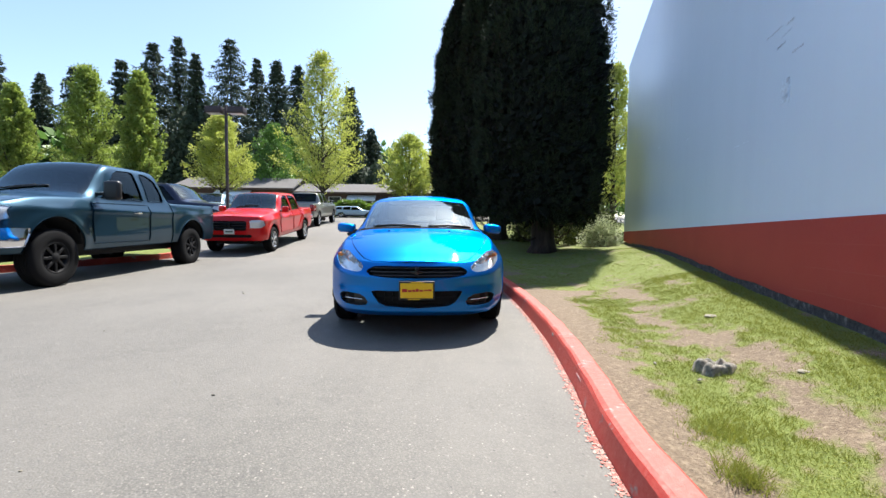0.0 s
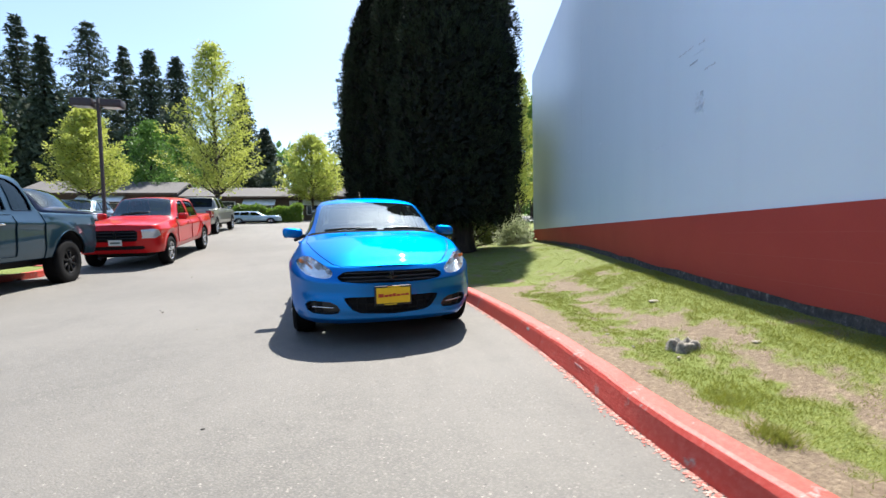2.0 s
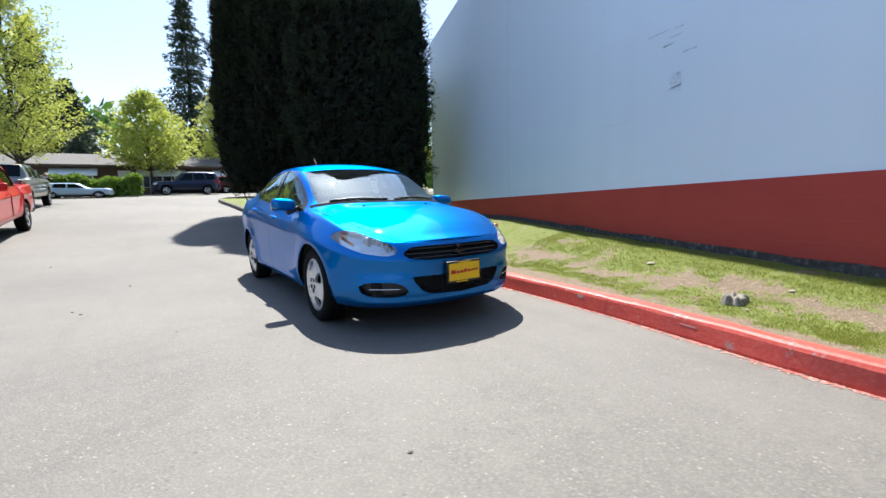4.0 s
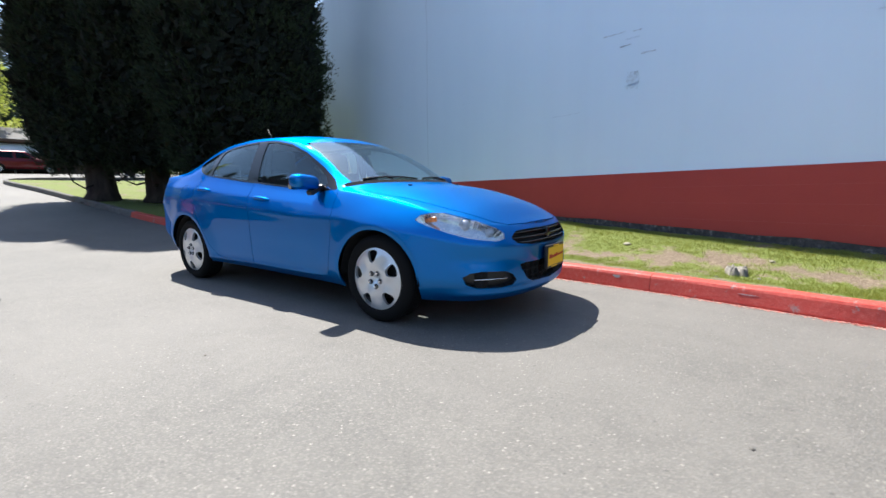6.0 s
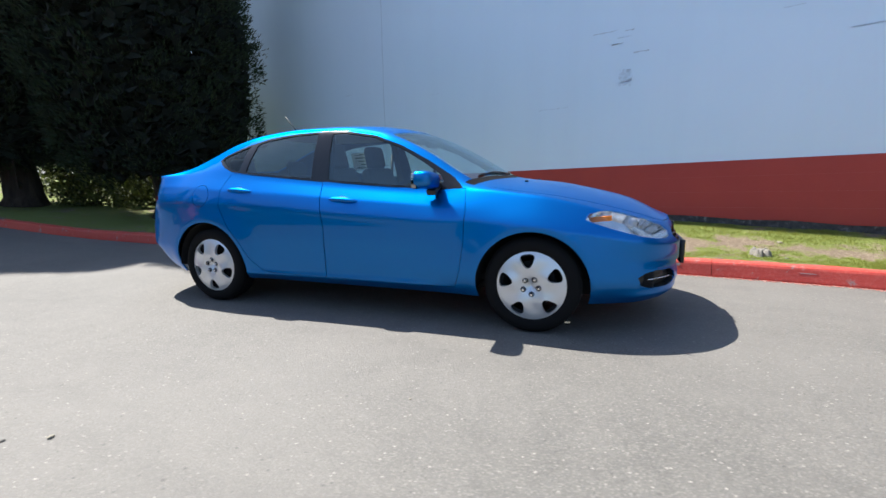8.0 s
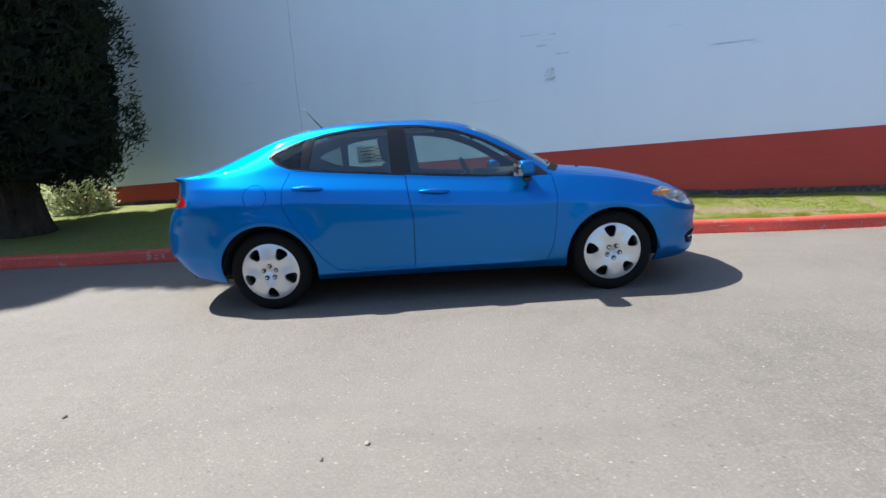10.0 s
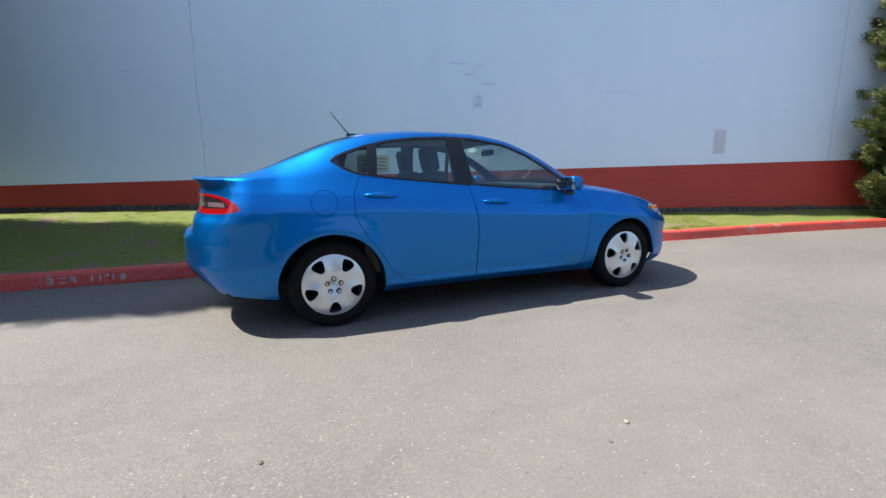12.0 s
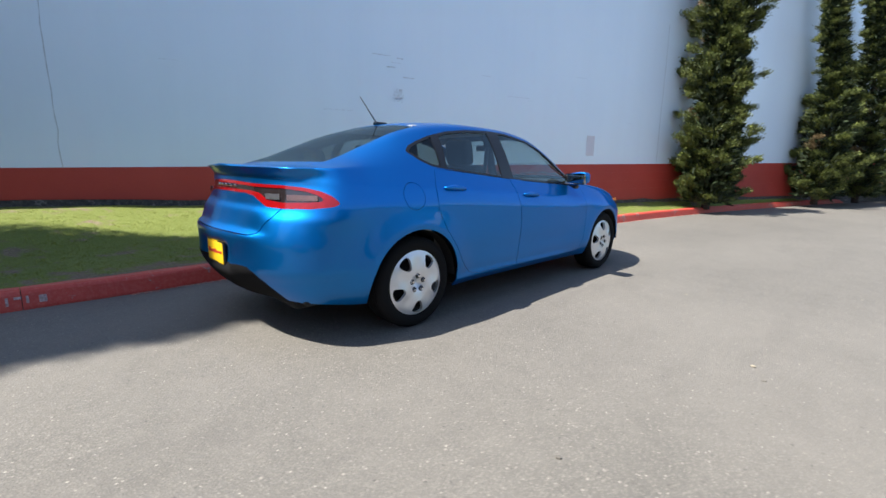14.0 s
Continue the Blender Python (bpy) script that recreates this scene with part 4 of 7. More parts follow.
SHUT = plain("dark blue shut line", (0.0, 0.02, 0.07), 0.6)
PALE_LENS = plain("pale lamp lens", (0.36, 0.25, 0.27), 0.12, Coat_Weight=1.0)
SMOKED_LENS = plain("grey lamp lens", (0.20, 0.20, 0.22), 0.10, Coat_Weight=1.0)


def build_saloon():
    car = thing("car", "bright blue metallic four-door saloon parked beside a red kerb", "car")
    S = SALOON
    bm = S.bm()
    C = Carver(bm)
    far = lambda c, y0, y1: np.maximum(y0 - c[:, 1], c[:, 1] - y1)
    side_on = lambda c, x=0.45: x + c[:, 0]
    hood_back = lambda c: 0.30 + 0.14 * (c[:, 0] / 0.7) ** 2
    screen_top = lambda c: 1.01 + 0.08 * (c[:, 0] / 0.6) ** 2
    rear_top = lambda c: 2.47 - 0.05 * (c[:, 0] / 0.6) ** 2
    rear_low = lambda c: 3.235 - 0.03 * (c[:, 0] / 0.6) ** 2
    ex = lambda c: pchip(c[:, 1], [(0.3, 0.66), (0.5, 0.665), (0.73, 0.635), (0.96, 0.603), (1.2, 0.575), (1.35, 0.56), (2.3, 0.52), (2.5, 0.530), (2.8, 0.548), (3.0, 0.560), (3.25, 0.590)])
    high = lambda c: np.where(c[:, 2] > 0.93, -1.0, 1.0)
    screen = lambda c: np.maximum.reduce([-c[:, 0] - ex(c), hood_back(c) + 0.02 - c[:, 1], c[:, 1] - screen_top(c), 0.9 - c[:, 2]])
    rear_screen = lambda c: np.maximum.reduce([-c[:, 0] - ex(c), rear_top(c) - c[:, 1], c[:, 1] - rear_low(c), 0.9 - c[:, 2]])
    C.region("windscreen", screen)
    C.region("rear_window", rear_screen)
    C.region("cowl", lambda c: np.maximum.reduce([-c[:, 0] - 0.74, hood_back(c) - 0.045 - c[:, 1], c[:, 1] - hood_back(c) - 0.021, 0.92 - c[:, 2]]), ["skin"])
    # windows at the side
    sd = lambda poly, grow=0.0: (lambda c: np.maximum(poly_dist(c[:, 1], c[:, 2], poly) - grow, side_on(c)))
    C.region("window_trim", sd(DLO), ["skin"])
    for nm, poly in (("front_side_window", FRONT_GLASS), ("rear_side_window", REAR_GLASS), ("quarter_window", QUARTER_GLASS)):
        C.region(nm, sd(poly), ["window_trim"])
    # arches
    for yc, zc, r in ((0.0, 0.305, 0.366), (2.70, 0.310, 0.378)):
        C.region("arch", lambda c: np.maximum(np.hypot(c[:, 1] - yc, c[:, 2] - zc) - r, side_on(c)), ["skin"])
    # lamps and mouths
    g_of = lambda c: -c[:, 0] + c[:, 1]
    nose = lambda c: c[:, 1] + 0.15
    C.region("headlamp", lambda c: np.maximum(poly_dist(g_of(c), c[:, 2], HEADLAMP), nose(c)), ["skin"])
    fx = lambda poly: (lambda c: np.maximum(poly_dist(-c[:, 0], c[:, 2], poly), c[:, 1] + 0.45))
    C.region("grille", fx(GRILLE), ["skin"])
    C.region("mouth", fx(LOWER_MOUTH), ["skin"])
    C.region("fog_pocket", fx(FOG_POCKET), ["skin"])
    h_of = lambda c: -c[:, 0] + (3.735 - c[:, 1])
    tail = lambda c: 3.15 - c[:, 1]
    C.region("tail_lamp", lambda c: np.maximum(poly_dist(h_of(c), c[:, 2], TAIL_LAMP), tail(c)), ["skin"])
    C.region("tail_smoke", lambda c: np.maximum(poly_dist(h_of(c), c[:, 2], TAIL_SMOKE), tail(c)), ["tail_lamp"])
    # low black apron at the tail
    C.region("apron", lambda c: np.maximum(poly_dist(-c[:, 0], c[:, 2], APRON), 3.2 - c[:, 1]), ["skin"])
    # shut lines
    door = lambda poly: (lambda c: poly_dist(c[:, 1], c[:, 2], poly))
    C.gap(door(REAR_DOOR), lambda c: np.maximum(side_on(c, 0.7), c[:, 2] - 1.10), 0.0019, ["skin"])
    C.gap(door(FRONT_DOOR), lambda c: np.maximum(side_on(c, 0.7), c[:, 2] - 0.99), 0.0019, ["skin"])
    C.gap(lambda c: np.hypot(c[:, 1] - 2.735, c[:, 2] - 0.905) - 0.088, lambda c: side_on(c, 0.7), 0.0018, ["skin"])
    hood_line = [(0.30, 0.735), (0.0, 0.745), (-0.27, 0.690), (-0.45, 0.635), (-0.60, 0.575), (-0.73, 0.50), (-0.80, 0.42), (-0.845, 0.26), (-0.862, 0.10), (-0.864, -0.1)]
    C.gap(lambda c: line_signed(c[:, 1], -c[:, 0], hood_line), lambda c: np.maximum(c[:, 1] - 0.31, 0.675 - c[:, 2]), 0.0035, ["skin"])
    C.gap(lambda c: line_signed(-c[:, 0], c[:, 2], [(0.66, 0.90), (0.605, 0.80), (0.575, 0.765), (0.535, 0.705), (0.48, 0.690), (-0.1, 0.690)]), lambda c: 3.40 - c[:, 1], 0.003, ["skin"])
    C.gap(lambda c: line_signed(c[:, 1], -c[:, 0], [(3.20, 0.55), (3.35, 0.585), (3.60, 0.60)]), lambda c: np.maximum(3.18 - c[:, 1], 1.05 - c[:, 2]), 0.003, ["skin"])
    # which painted panel is which
    C.region("front_door", lambda c: np.maximum(door(FRONT_DOOR)(c), side_on(c, 0.7)), ["skin"], False)
    C.region("rear_door", lambda c: np.maximum(door(REAR_DOOR)(c), side_on(c, 0.7)), ["skin"], False)
    C.region("fuel_flap", lambda c: np.maximum(np.hypot(c[:, 1] - 2.735, c[:, 2] - 0.905) - 0.085, side_on(c, 0.7)), ["skin"], False)
    hx = lambda c: np.interp(c[:, 1], [p[0] for p in hood_line[::-1]], [p[1] for p in hood_line[::-1]])
    C.region("hood", lambda c: np.maximum.reduce([-c[:, 0] - hx(c), c[:, 1] - 0.31, 0.675 - c[:, 2], -0.87 - c[:, 1]]), ["skin"], False)
    C.region("boot_lid", lambda c: np.maximum.reduce([-c[:, 0] - 0.60, 3.2 - c[:, 1], 0.69 - c[:, 2], 3.45 - c[:, 1] - 5 * np.maximum(0, c[:, 2] - 1.02)]), ["skin"], False)
    C.region("front_bumper", lambda c: np.maximum(c[:, 1] + 0.28, c[:, 2] - 0.70), ["skin"], False)
    C.region("rear_bumper", lambda c: np.maximum(3.05 - c[:, 1], c[:, 2] - 0.74), ["skin"], False)
    C.region("fender", lambda c: np.maximum(c[:, 1] - 0.44, c[:, 2] - 1.0), ["skin"], False)

    # an inner dark skin that shows in the shut lines
    inner = bm.copy()
    il = inner.faces.layers.int["region"]
    holes = {C.names.index(k) for k in ("windscreen", "rear_window", "front_side_window", "rear_side_window", "quarter_window", "arch", "headlamp", "grille", "mouth", "fog_pocket")}
    bmesh.ops.delete(inner, geom=[f for f in inner.faces if f[il] in holes], context="FACES")
    part("inner_body", mirrored(sunk(inner, 0.011)), SHUT, car)

    def panel(name, region, material, label="", depth=0.009, across=False):
        b = C.take(region)
        if not b.faces:
            b.free()
            return None
        if across:
            mirrored(b)
        flange(b, depth, b.verts.layers.float_vector["n"])
        return part(name, b, material, car, label) if across else both_sides(name, b, material, car, label)

    panel("body_frame", "skin", BLUE, across=True)
    panel("hood", "hood", BLUE, across=True)
    panel("boot_lid", "boot_lid", BLUE, "blue boot lid with a lip spoiler", across=True)
    panel("front_bumper", "front_bumper", BLUE, across=True)
    panel("rear_bumper", "rear_bumper", BLUE, across=True)
    panel("fender", "fender", BLUE)
    fd = panel("front_door", "front_door", BLUE)
    rd = panel("rear_door", "rear_door", BLUE)
    panel("fuel_flap", "fuel_flap", BLUE, "round blue fuel flap")
    panel("window_trim", "window_trim", GLOSS_BLACK, "gloss black window surround")
    panel("cowl", "cowl", COWL, across=True)
    panel("apron", "apron", COWL, "black lower apron", across=True)
    panel("windscreen", "windscreen", SCREEN, "clear windscreen", 0.004, True)
    panel("rear_window", "rear_window", REAR_TINT, "tinted rear window", 0.004, True)
    for nm in ("front_side_window", "rear_side_window", "quarter_window"):
        b = C.take(nm)
        both_sides(nm, sunk(b, 0.006), REAR_TINT if nm == "quarter_window" else GLASS, car)
    # headlamps
    lens = C.take("headlamp")
    both_sides("headlamp_housing", bucket(C.take("headlamp"), 0.060), plain("lamp reflector", (0.84, 0.85, 0.87), 0.16, 0.80, 0.20, 22), car, "silvered headlamp reflector")
    both_sides("headlamp", flange(lens, 0.004, lens.verts.layers.float_vector["n"]), LENS, car, "clear headlamp lens")
    for ob in car.children:
        if ob.name.startswith("headlamp") and "housing" not in ob.name:
            ob.visible_shadow = False
    for sx in (-1, 1):
        for gx, z, r, mt in ((0.665, 0.712, 0.032, CHROME), (0.56, 0.662, 0.027, CHROME)):
            y = S.end_y(gx, z) + 0.040
            b = bm_lathe([(0.0, -0.028), (r * 0.55, -0.022), (r * 0.9, -0.006), (r, 0.01), (r * 1.15, 0.012), (r * 1.2, 0.03), (r * 0.9, 0.05)], 28, "y")
            bmesh.ops.transform(b, matrix=pose(sx * (gx - 0.028), y, z, 0, 0, sx * 38), verts=b.verts)
            part("projector", b, plain("lamp glass bowl", (0.42, 0.44, 0.48), 0.10, 0.4), car, "round lamp bowl")
        yy = -0.40
        b = bm_box(-0.004, 0.004, -0.075, 0.06, -0.016, 0.016, 0.003, 1)
        bmesh.ops.transform(b, matrix=pose(sx * (S.side_x(yy, 0.735) - 0.035), yy, 0.742, -8, 0, sx * 18), verts=b.verts)
        part("turn_signal", b, AMBER, car, "amber turn reflector")
    # grille, mouth, fog pockets
    both = lambda b: mirrored(b)
    part("grille_recess", both(bucket(C.take("grille"), 0.05)), DARK, car)
    part("mouth_recess", both(bucket(C.take("mouth"), 0.06)), DARK, car)
    both_sides("fog_recess", bucket(C.take("fog_pocket"), 0.045), BLACK, car)
    for z, wdt in ((0.648, 0.41), (0.613, 0.445), (0.582, 0.40)):
        pts = [(x, S.end_y(x, z) + 0.016, z) for x in np.linspace(-wdt, wdt, 31)]
        part("grille_bar", bm_tube(pts, 0.0075, 6), GLOSS_BLACK, car)
    b = bm_box(-0.020, 0.020, -0.010, 0.012, -0.048, 0.048, 0.008, 2, pose(0, S.end_y(0, 0.613) + 0.016, 0.613))
    bm_add(b, bm_box(-0.050, 0.050, -0.008, 0.012, -0.013, 0.013, 0.006, 2, pose(0, S.end_y(0, 0.613) + 0.015, 0.613)))
    part("grille_cross", b, GLOSS_BLACK, car)
    for x in np.linspace(-0.30, 0.30, 9):
        b = bm_box(-0.003, 0.003, 0.0, 0.02, 0.30, 0.44)
        bmesh.ops.translate(b, verts=b.verts, vec=(x, S.end_y(x, 0.37) + 0.035, 0))
        part("mouth_bar", b, DARK, car, smooth=False)
    for z in (0.335, 0.385):
        part("mouth_bar", bm_tube([(x, S.end_y(x, z) + 0.04, z) for x in np.linspace(-0.34, 0.34, 21)], 0.005, 6), DARK, car)
    for sx in (-1, 1):
        pts = [(sx * x, S.end_y(x, 0.357) + 0.012, 0.357 + 0.006 * (x - 0.6)) for x in np.linspace(0.50, 0.69, 12)]
        part("fog_strip", bm_tube(pts, 0.0045, 6), CHROME, car, "bright strip in the bumper pocket")
    # tail lamps across the whole tail
    b = mirrored(C.take("tail_lamp"))
    flange(b, 0.006, b.verts.layers.float_vector["n"])
    part("tail_lamp", b, RED_LENS, car, "red full-width racetrack tail lamp")
    b = mirrored(sunk(C.take("tail_smoke"), 0.004))
    smoke = part("tail_lamp_panel", b, plain("smoked lamp panel", (0.02, 0.015, 0.016), 0.12, Coat_Weight=1.0), car, "smoked inner panel of the tail lamp")
    for sx in (-1, 1):
        for h0, h1, z0, z1 in ((0.70, 0.835, 0.896, 0.930), (0.90, 1.165, 0.893, 0.925)):
            pts = []
            for h in np.linspace(h0, h1, 6):
                pts.append(S.round_tail(h, 0.905))
            verts = [(sx * (x + 0.003), y + 0.004, z) for x, y in pts for z in (z0, z1)]
            faces = [(2 * i, 2 * i + 1, 2 * i + 3, 2 * i + 2) for i in range(5)]
            bq = bmesh.new()
            vv = [bq.verts.new(v) for v in verts]
            [bq.faces.new([vv[k] for k in f]) for f in faces]
            bmesh.ops.solidify(bq, geom=bq.faces[:], thickness=0.012)
            part("reverse_lamp", bq, PALE_LENS if h0 > 0.75 else SMOKED_LENS, car, "pale reversing lamp")
    for k in range(5):
        x = 0.075 * (k - 2)
        y = S.end_y(abs(x), 0.963, False) + 0.002
        part("emblem_stud", bm_box(x - 0.014, x + 0.014, y - 0.006, y + 0.006, 0.955, 0.972, 0.004, 2), CHROME, car)
    # mirrors
    for sx in (-1, 1):
        mir = new("door_mirror")
        mir.parent = car
        b = bmesh.new()
        bmesh.ops.create_uvsphere(b, u_segments=32, v_segments=20, radius=1)
        for v in b.verts:
            c = v.co
            k = lambda t, p: math.copysign(abs(t) ** p, t)
            x, y, z = k(c.x, 0.52) * 0.112, k(c.y, 0.7) * 0.080, k(c.z, 0.6) * 0.060
            y = max(y, -0.078) if y < 0 else min(y, 0.040)
            z += 0.010 * (-x / 0.112) * 1.0
            v.co = (sx * 0.922 + x, 0.695 + y, 1.000 + (z if z > 0 else z * 0.95))
        part("mirror_shell", b, BLUE, mir, "blue mirror shell")
        b = bm_box(-0.104, 0.104, 0.0, 0.008, -0.052, 0.052, 0.02, 3)
        bmesh.ops.translate(b, verts=b.verts, vec=(sx * 0.922, 0.7325, 0.999))
        part("mirror_glass", b, plain("mirror glass", (0.30, 0.32, 0.34), 0.04, 1.0, 0.02), mir, "silvered mirror glass")
        b = bm_box(-0.09, 0.05, -0.035, 0.035, -0.022, 0.018, 0.012, 2)
        bmesh.ops.transform(b, matrix=pose(sx * 0.825, 0.665, 0.955, 0, sx * 25, 0), verts=b.verts)
        part("mirror_foot", b, BLACK, mir, "black mirror foot")
        # door handles
        for yc, zc, tilt in ((1.375, 0.868, 3.0), (2.335, 0.945, 3.0)):
            x = S.side_x(yc, zc)
            pts = []
            for t in np.linspace(-1, 1, 15):
                y = yc + t * 0.118
                pts.append((sx * (S.side_x(y, zc) + 0.024 * (1 - abs(t) ** 4) - 0.004), y, zc + 0.008 * t + 0.004 * (1 - t * t)))
            rad = [0.006 + 0.011 * (1 - abs(t) ** 3) for t in np.linspace(-1, 1, 15)]
            b = bm_tube(pts, rad, 12)
            part("door_handle", b, BLUE, car, "body-coloured door handle")
            b = bmesh.new()
            bmesh.ops.create_uvsphere(b, u_segments=20, v_segments=10, radius=1)
            bmesh.ops.transform(b, matrix=Matrix.LocRotScale((sx * (x - 0.004), yc + 0.01, zc), None, (0.007, 0.07, 0.026)), verts=b.verts)
            part("handle_cup", b, plain("blue paint in the cup", (0.006, 0.10, 0.42), 0.4), car)
    # licence plates
    for front in (True, False):
        zc = 0.455 if front else 0.530
        y = (S.end_y(0.10, zc) - 0.030) if front else (S.end_y(0.08, zc, False) + 0.012)
        pl = new("licence_plate")
        pl.parent = car
        sgn = 1 if front else -1
        part("plate_frame", bm_box(-0.160, 0.160, y - 0.008, y + 0.020 if front else y + 0.008, zc - 0.084, zc + 0.084, 0.006, 2), BLACK, pl, "black plate frame")
        yf = y - 0.008 if front else y + 0.008
        part("plate_card", bm_box(-0.146, 0.146, min(yf, yf - sgn * 0.003), max(yf, yf - sgn * 0.003), zc - 0.066, zc + 0.068, 0.002, 1), YELLOW, pl, "yellow plate card with red script")
        for k, (x0, x1, z0, z1) in enumerate(((-0.13, -0.085, -0.016, 0.024), (-0.078, -0.045, -0.014, 0.012), (-0.040, -0.012, -0.012, 0.016), (-0.008, 0.02, -0.010, 0.026), (0.026, 0.06, -0.008, 0.014), (0.066, 0.098, -0.004, 0.016), (0.102, 0.132, -0.004, 0.02))):
            yq = yf - sgn * 0.003
            part("script_bar", bm_box(sgn * x0 if sgn > 0 else -x1, sgn * x1 if sgn > 0 else -x0, min(yq, yq - sgn * 0.002), max(yq, yq - sgn * 0.002), zc + z0 * 0.8, zc + z1 * 0.7, 0.0008, 1, None), RED_INK, pl)
        for x0, x1, z in ((-0.05, 0.06, 0.074), (-0.08, 0.03, -0.076)):
            yq = yf
            part("frame_lettering", bm_box(x0, x1, min(yq, yq - sgn * 0.0015), max(yq, yq - sgn * 0.0015), zc + z - 0.004, zc + z + 0.004), YELLOW, pl, smooth=False)
    # wipers, washer nozzles, aerial
    for x0, x1 in ((-0.56, 0.02), (0.10, 0.62)):
        pts = []
        for t in np.linspace(0, 1, 9):
            x = x0 + (x1 - x0) * t
            y = 0.335 + 0.14 * (x / 0.7) ** 2 + 0.02 * math.sin(t * 3.1)
            pts.append((x, y, S.top_z(x, y) + 0.008))
        part("wiper", bm_tube(pts, [0.007] * 9, 6), BLACK, car, "black wiper blade")
    for x in (-0.34, 0.34):
        y = 0.12
        part("washer_nozzle", bm_box(x - 0.014, x + 0.014, y - 0.012, y + 0.012, S.top_z(x, y) - 0.002, S.top_z(x, y) + 0.010, 0.004, 2), BLACK, car)
    zt = S.top_z(0, 2.36)
    ant = new("aerial")
    ant.parent = car
    part("aerial_foot", bm_box(-0.022, 0.022, 2.29, 2.41, zt - 0.006, zt + 0.020, 0.012, 3), BLACK, ant)
    part("aerial_rod", bm_tube([(0, 2.385, zt + 0.01), (0, 2.46, zt + 0.10), (0, 2.54, zt + 0.20)], [0.006, 0.004, 0.0028], 8), BLACK, ant, "black roof aerial rod")
    # underside and wheel housings
    part("underbody", bm_box(-0.52, 0.52, -0.72, 3.40, 0.18, 0.30, 0.03), DARK, car)
    for y0, y1, w in ((-0.74, -0.39, 0.66), (3.09, 3.42, 0.70)):
        part("bumper_core", bm_box(-w, w, y0, y1, 0.25, 0.60, 0.03), DARK, car)
    part("floor_pan", bm_box(-0.83, 0.83, 0.42, 2.26, 0.215, 0.30, 0.02), DARK, car)
    for yc in (0.0, 2.70):
        for sx in (-1, 1):
            b = bm_lathe([(0.376, 0.0), (0.376, 0.34), (0.05, 0.345)], 40)
            for v in b.verts:
                v.co = (sx * (0.875 - v.co.x), yc + v.co.y, 0.307 + v.co.z)
            bmesh.ops.delete(b, geom=[v for v in b.verts if v.co.z < 0.25], context="VERTS")
            part("wheel_housing", b, DARK, car)
    for y, r in ((0.0, 0.316), (2.70, 0.316)):
        make_wheel(car, -0.785, y, r, 0.205, 0.222, SILVER, 1, turn=0.0 if y else 0.50)
        make_wheel(car, 0.785, y, r, 0.205, 0.222, SILVER, -1, turn=0.2)
    # inside: floor, dash, wheel, seats
    part("cabin_floor", bm_box(-0.72, 0.72, 0.3, 3.1, 0.30, 0.36, 0.02), DARK, car)
    b = bm_box(-0.70, 0.70, 0.42, 0.98, 0.70, 0.985, 0.06, 4)
    part("dashboard", b, DASH, car, "grey dashboard")
    part("parcel_shelf", bm_box(-0.62, 0.62, 2.62, 3.12, 1.02, 1.06, 0.015), CLOTH, car)
    prof = []
    for k in range(28):
        a = 2 * math.pi * k / 28
        prof.append((math.cos(a) * 0.185, 0, math.sin(a) * 0.185))
    b = bm_tube(prof + prof[:2], 0.017, 8)
    bm_add(b, bm_box(-0.17, 0.17, -0.01, 0.03, -0.02, 0.02, 0.01))
    bm_add(b, bm_box(-0.055, 0.055, -0.02, 0.04, -0.055, 0.05, 0.02))
    bmesh.ops.transform(b, matrix=pose(0.36, 1.02, 0.93, -24, 0, 0), verts=b.verts)
    part("steering_wheel", b, BLACK, car)
    for x in (-0.36, 0.36):
        seat = new("front_seat")
        seat.parent = car
        part("seat_cushion", bm_box(x - 0.25, x + 0.25, 1.15, 1.68, 0.36, 0.58, 0.07, 4), CLOTH, seat)
        b = bm_box(-0.25, 0.25, -0.06, 0.07, 0.0, 0.62, 0.055, 4)
        bmesh.ops.transform(b, matrix=pose(x, 1.57, 0.52, -17, 0, 0), verts=b.verts)
        part("seat_back", b, CLOTH, seat)
        b = bm_box(-0.14, 0.14, -0.045, 0.055, 0.0, 0.22, 0.045, 4)
        bmesh.ops.transform(b, matrix=pose(x, 1.745, 1.11, -10, 0, 0), verts=b.verts)
        part("headrest", b, CLOTH, seat)
    rs = new("rear_seat")
    rs.parent = car
    part("seat_cushion", bm_box(-0.64, 0.64, 2.05, 2.55, 0.36, 0.60, 0.07, 4), CLOTH, rs)
    b = bm_box(-0.64, 0.64, -0.07, 0.07, 0.0, 0.56, 0.06, 4)
    bmesh.ops.transform(b, matrix=pose(0, 2.55, 0.52, -22, 0, 0), verts=b.verts)
    part("seat_back", b, CLOTH, rs)
    for x in (-0.38, 0.38):
        b = bm_box(-0.13, 0.13, -0.04, 0.05, 0.0, 0.17, 0.04, 4)
        bmesh.ops.transform(b, matrix=pose(x, 2.74, 1.05, -8, 0, 0), verts=b.verts)
        part("headrest", b, CLOTH, rs)
    part("roof_lining", bm_box(-0.50, 0.50, 1.35, 2.42, 1.385, 1.40, 0.006), PALE, car)
    part("room_mirror", bm_box(-0.12, 0.12, 0.985, 1.02, 1.265, 1.325, 0.02, 3), BLACK, car)
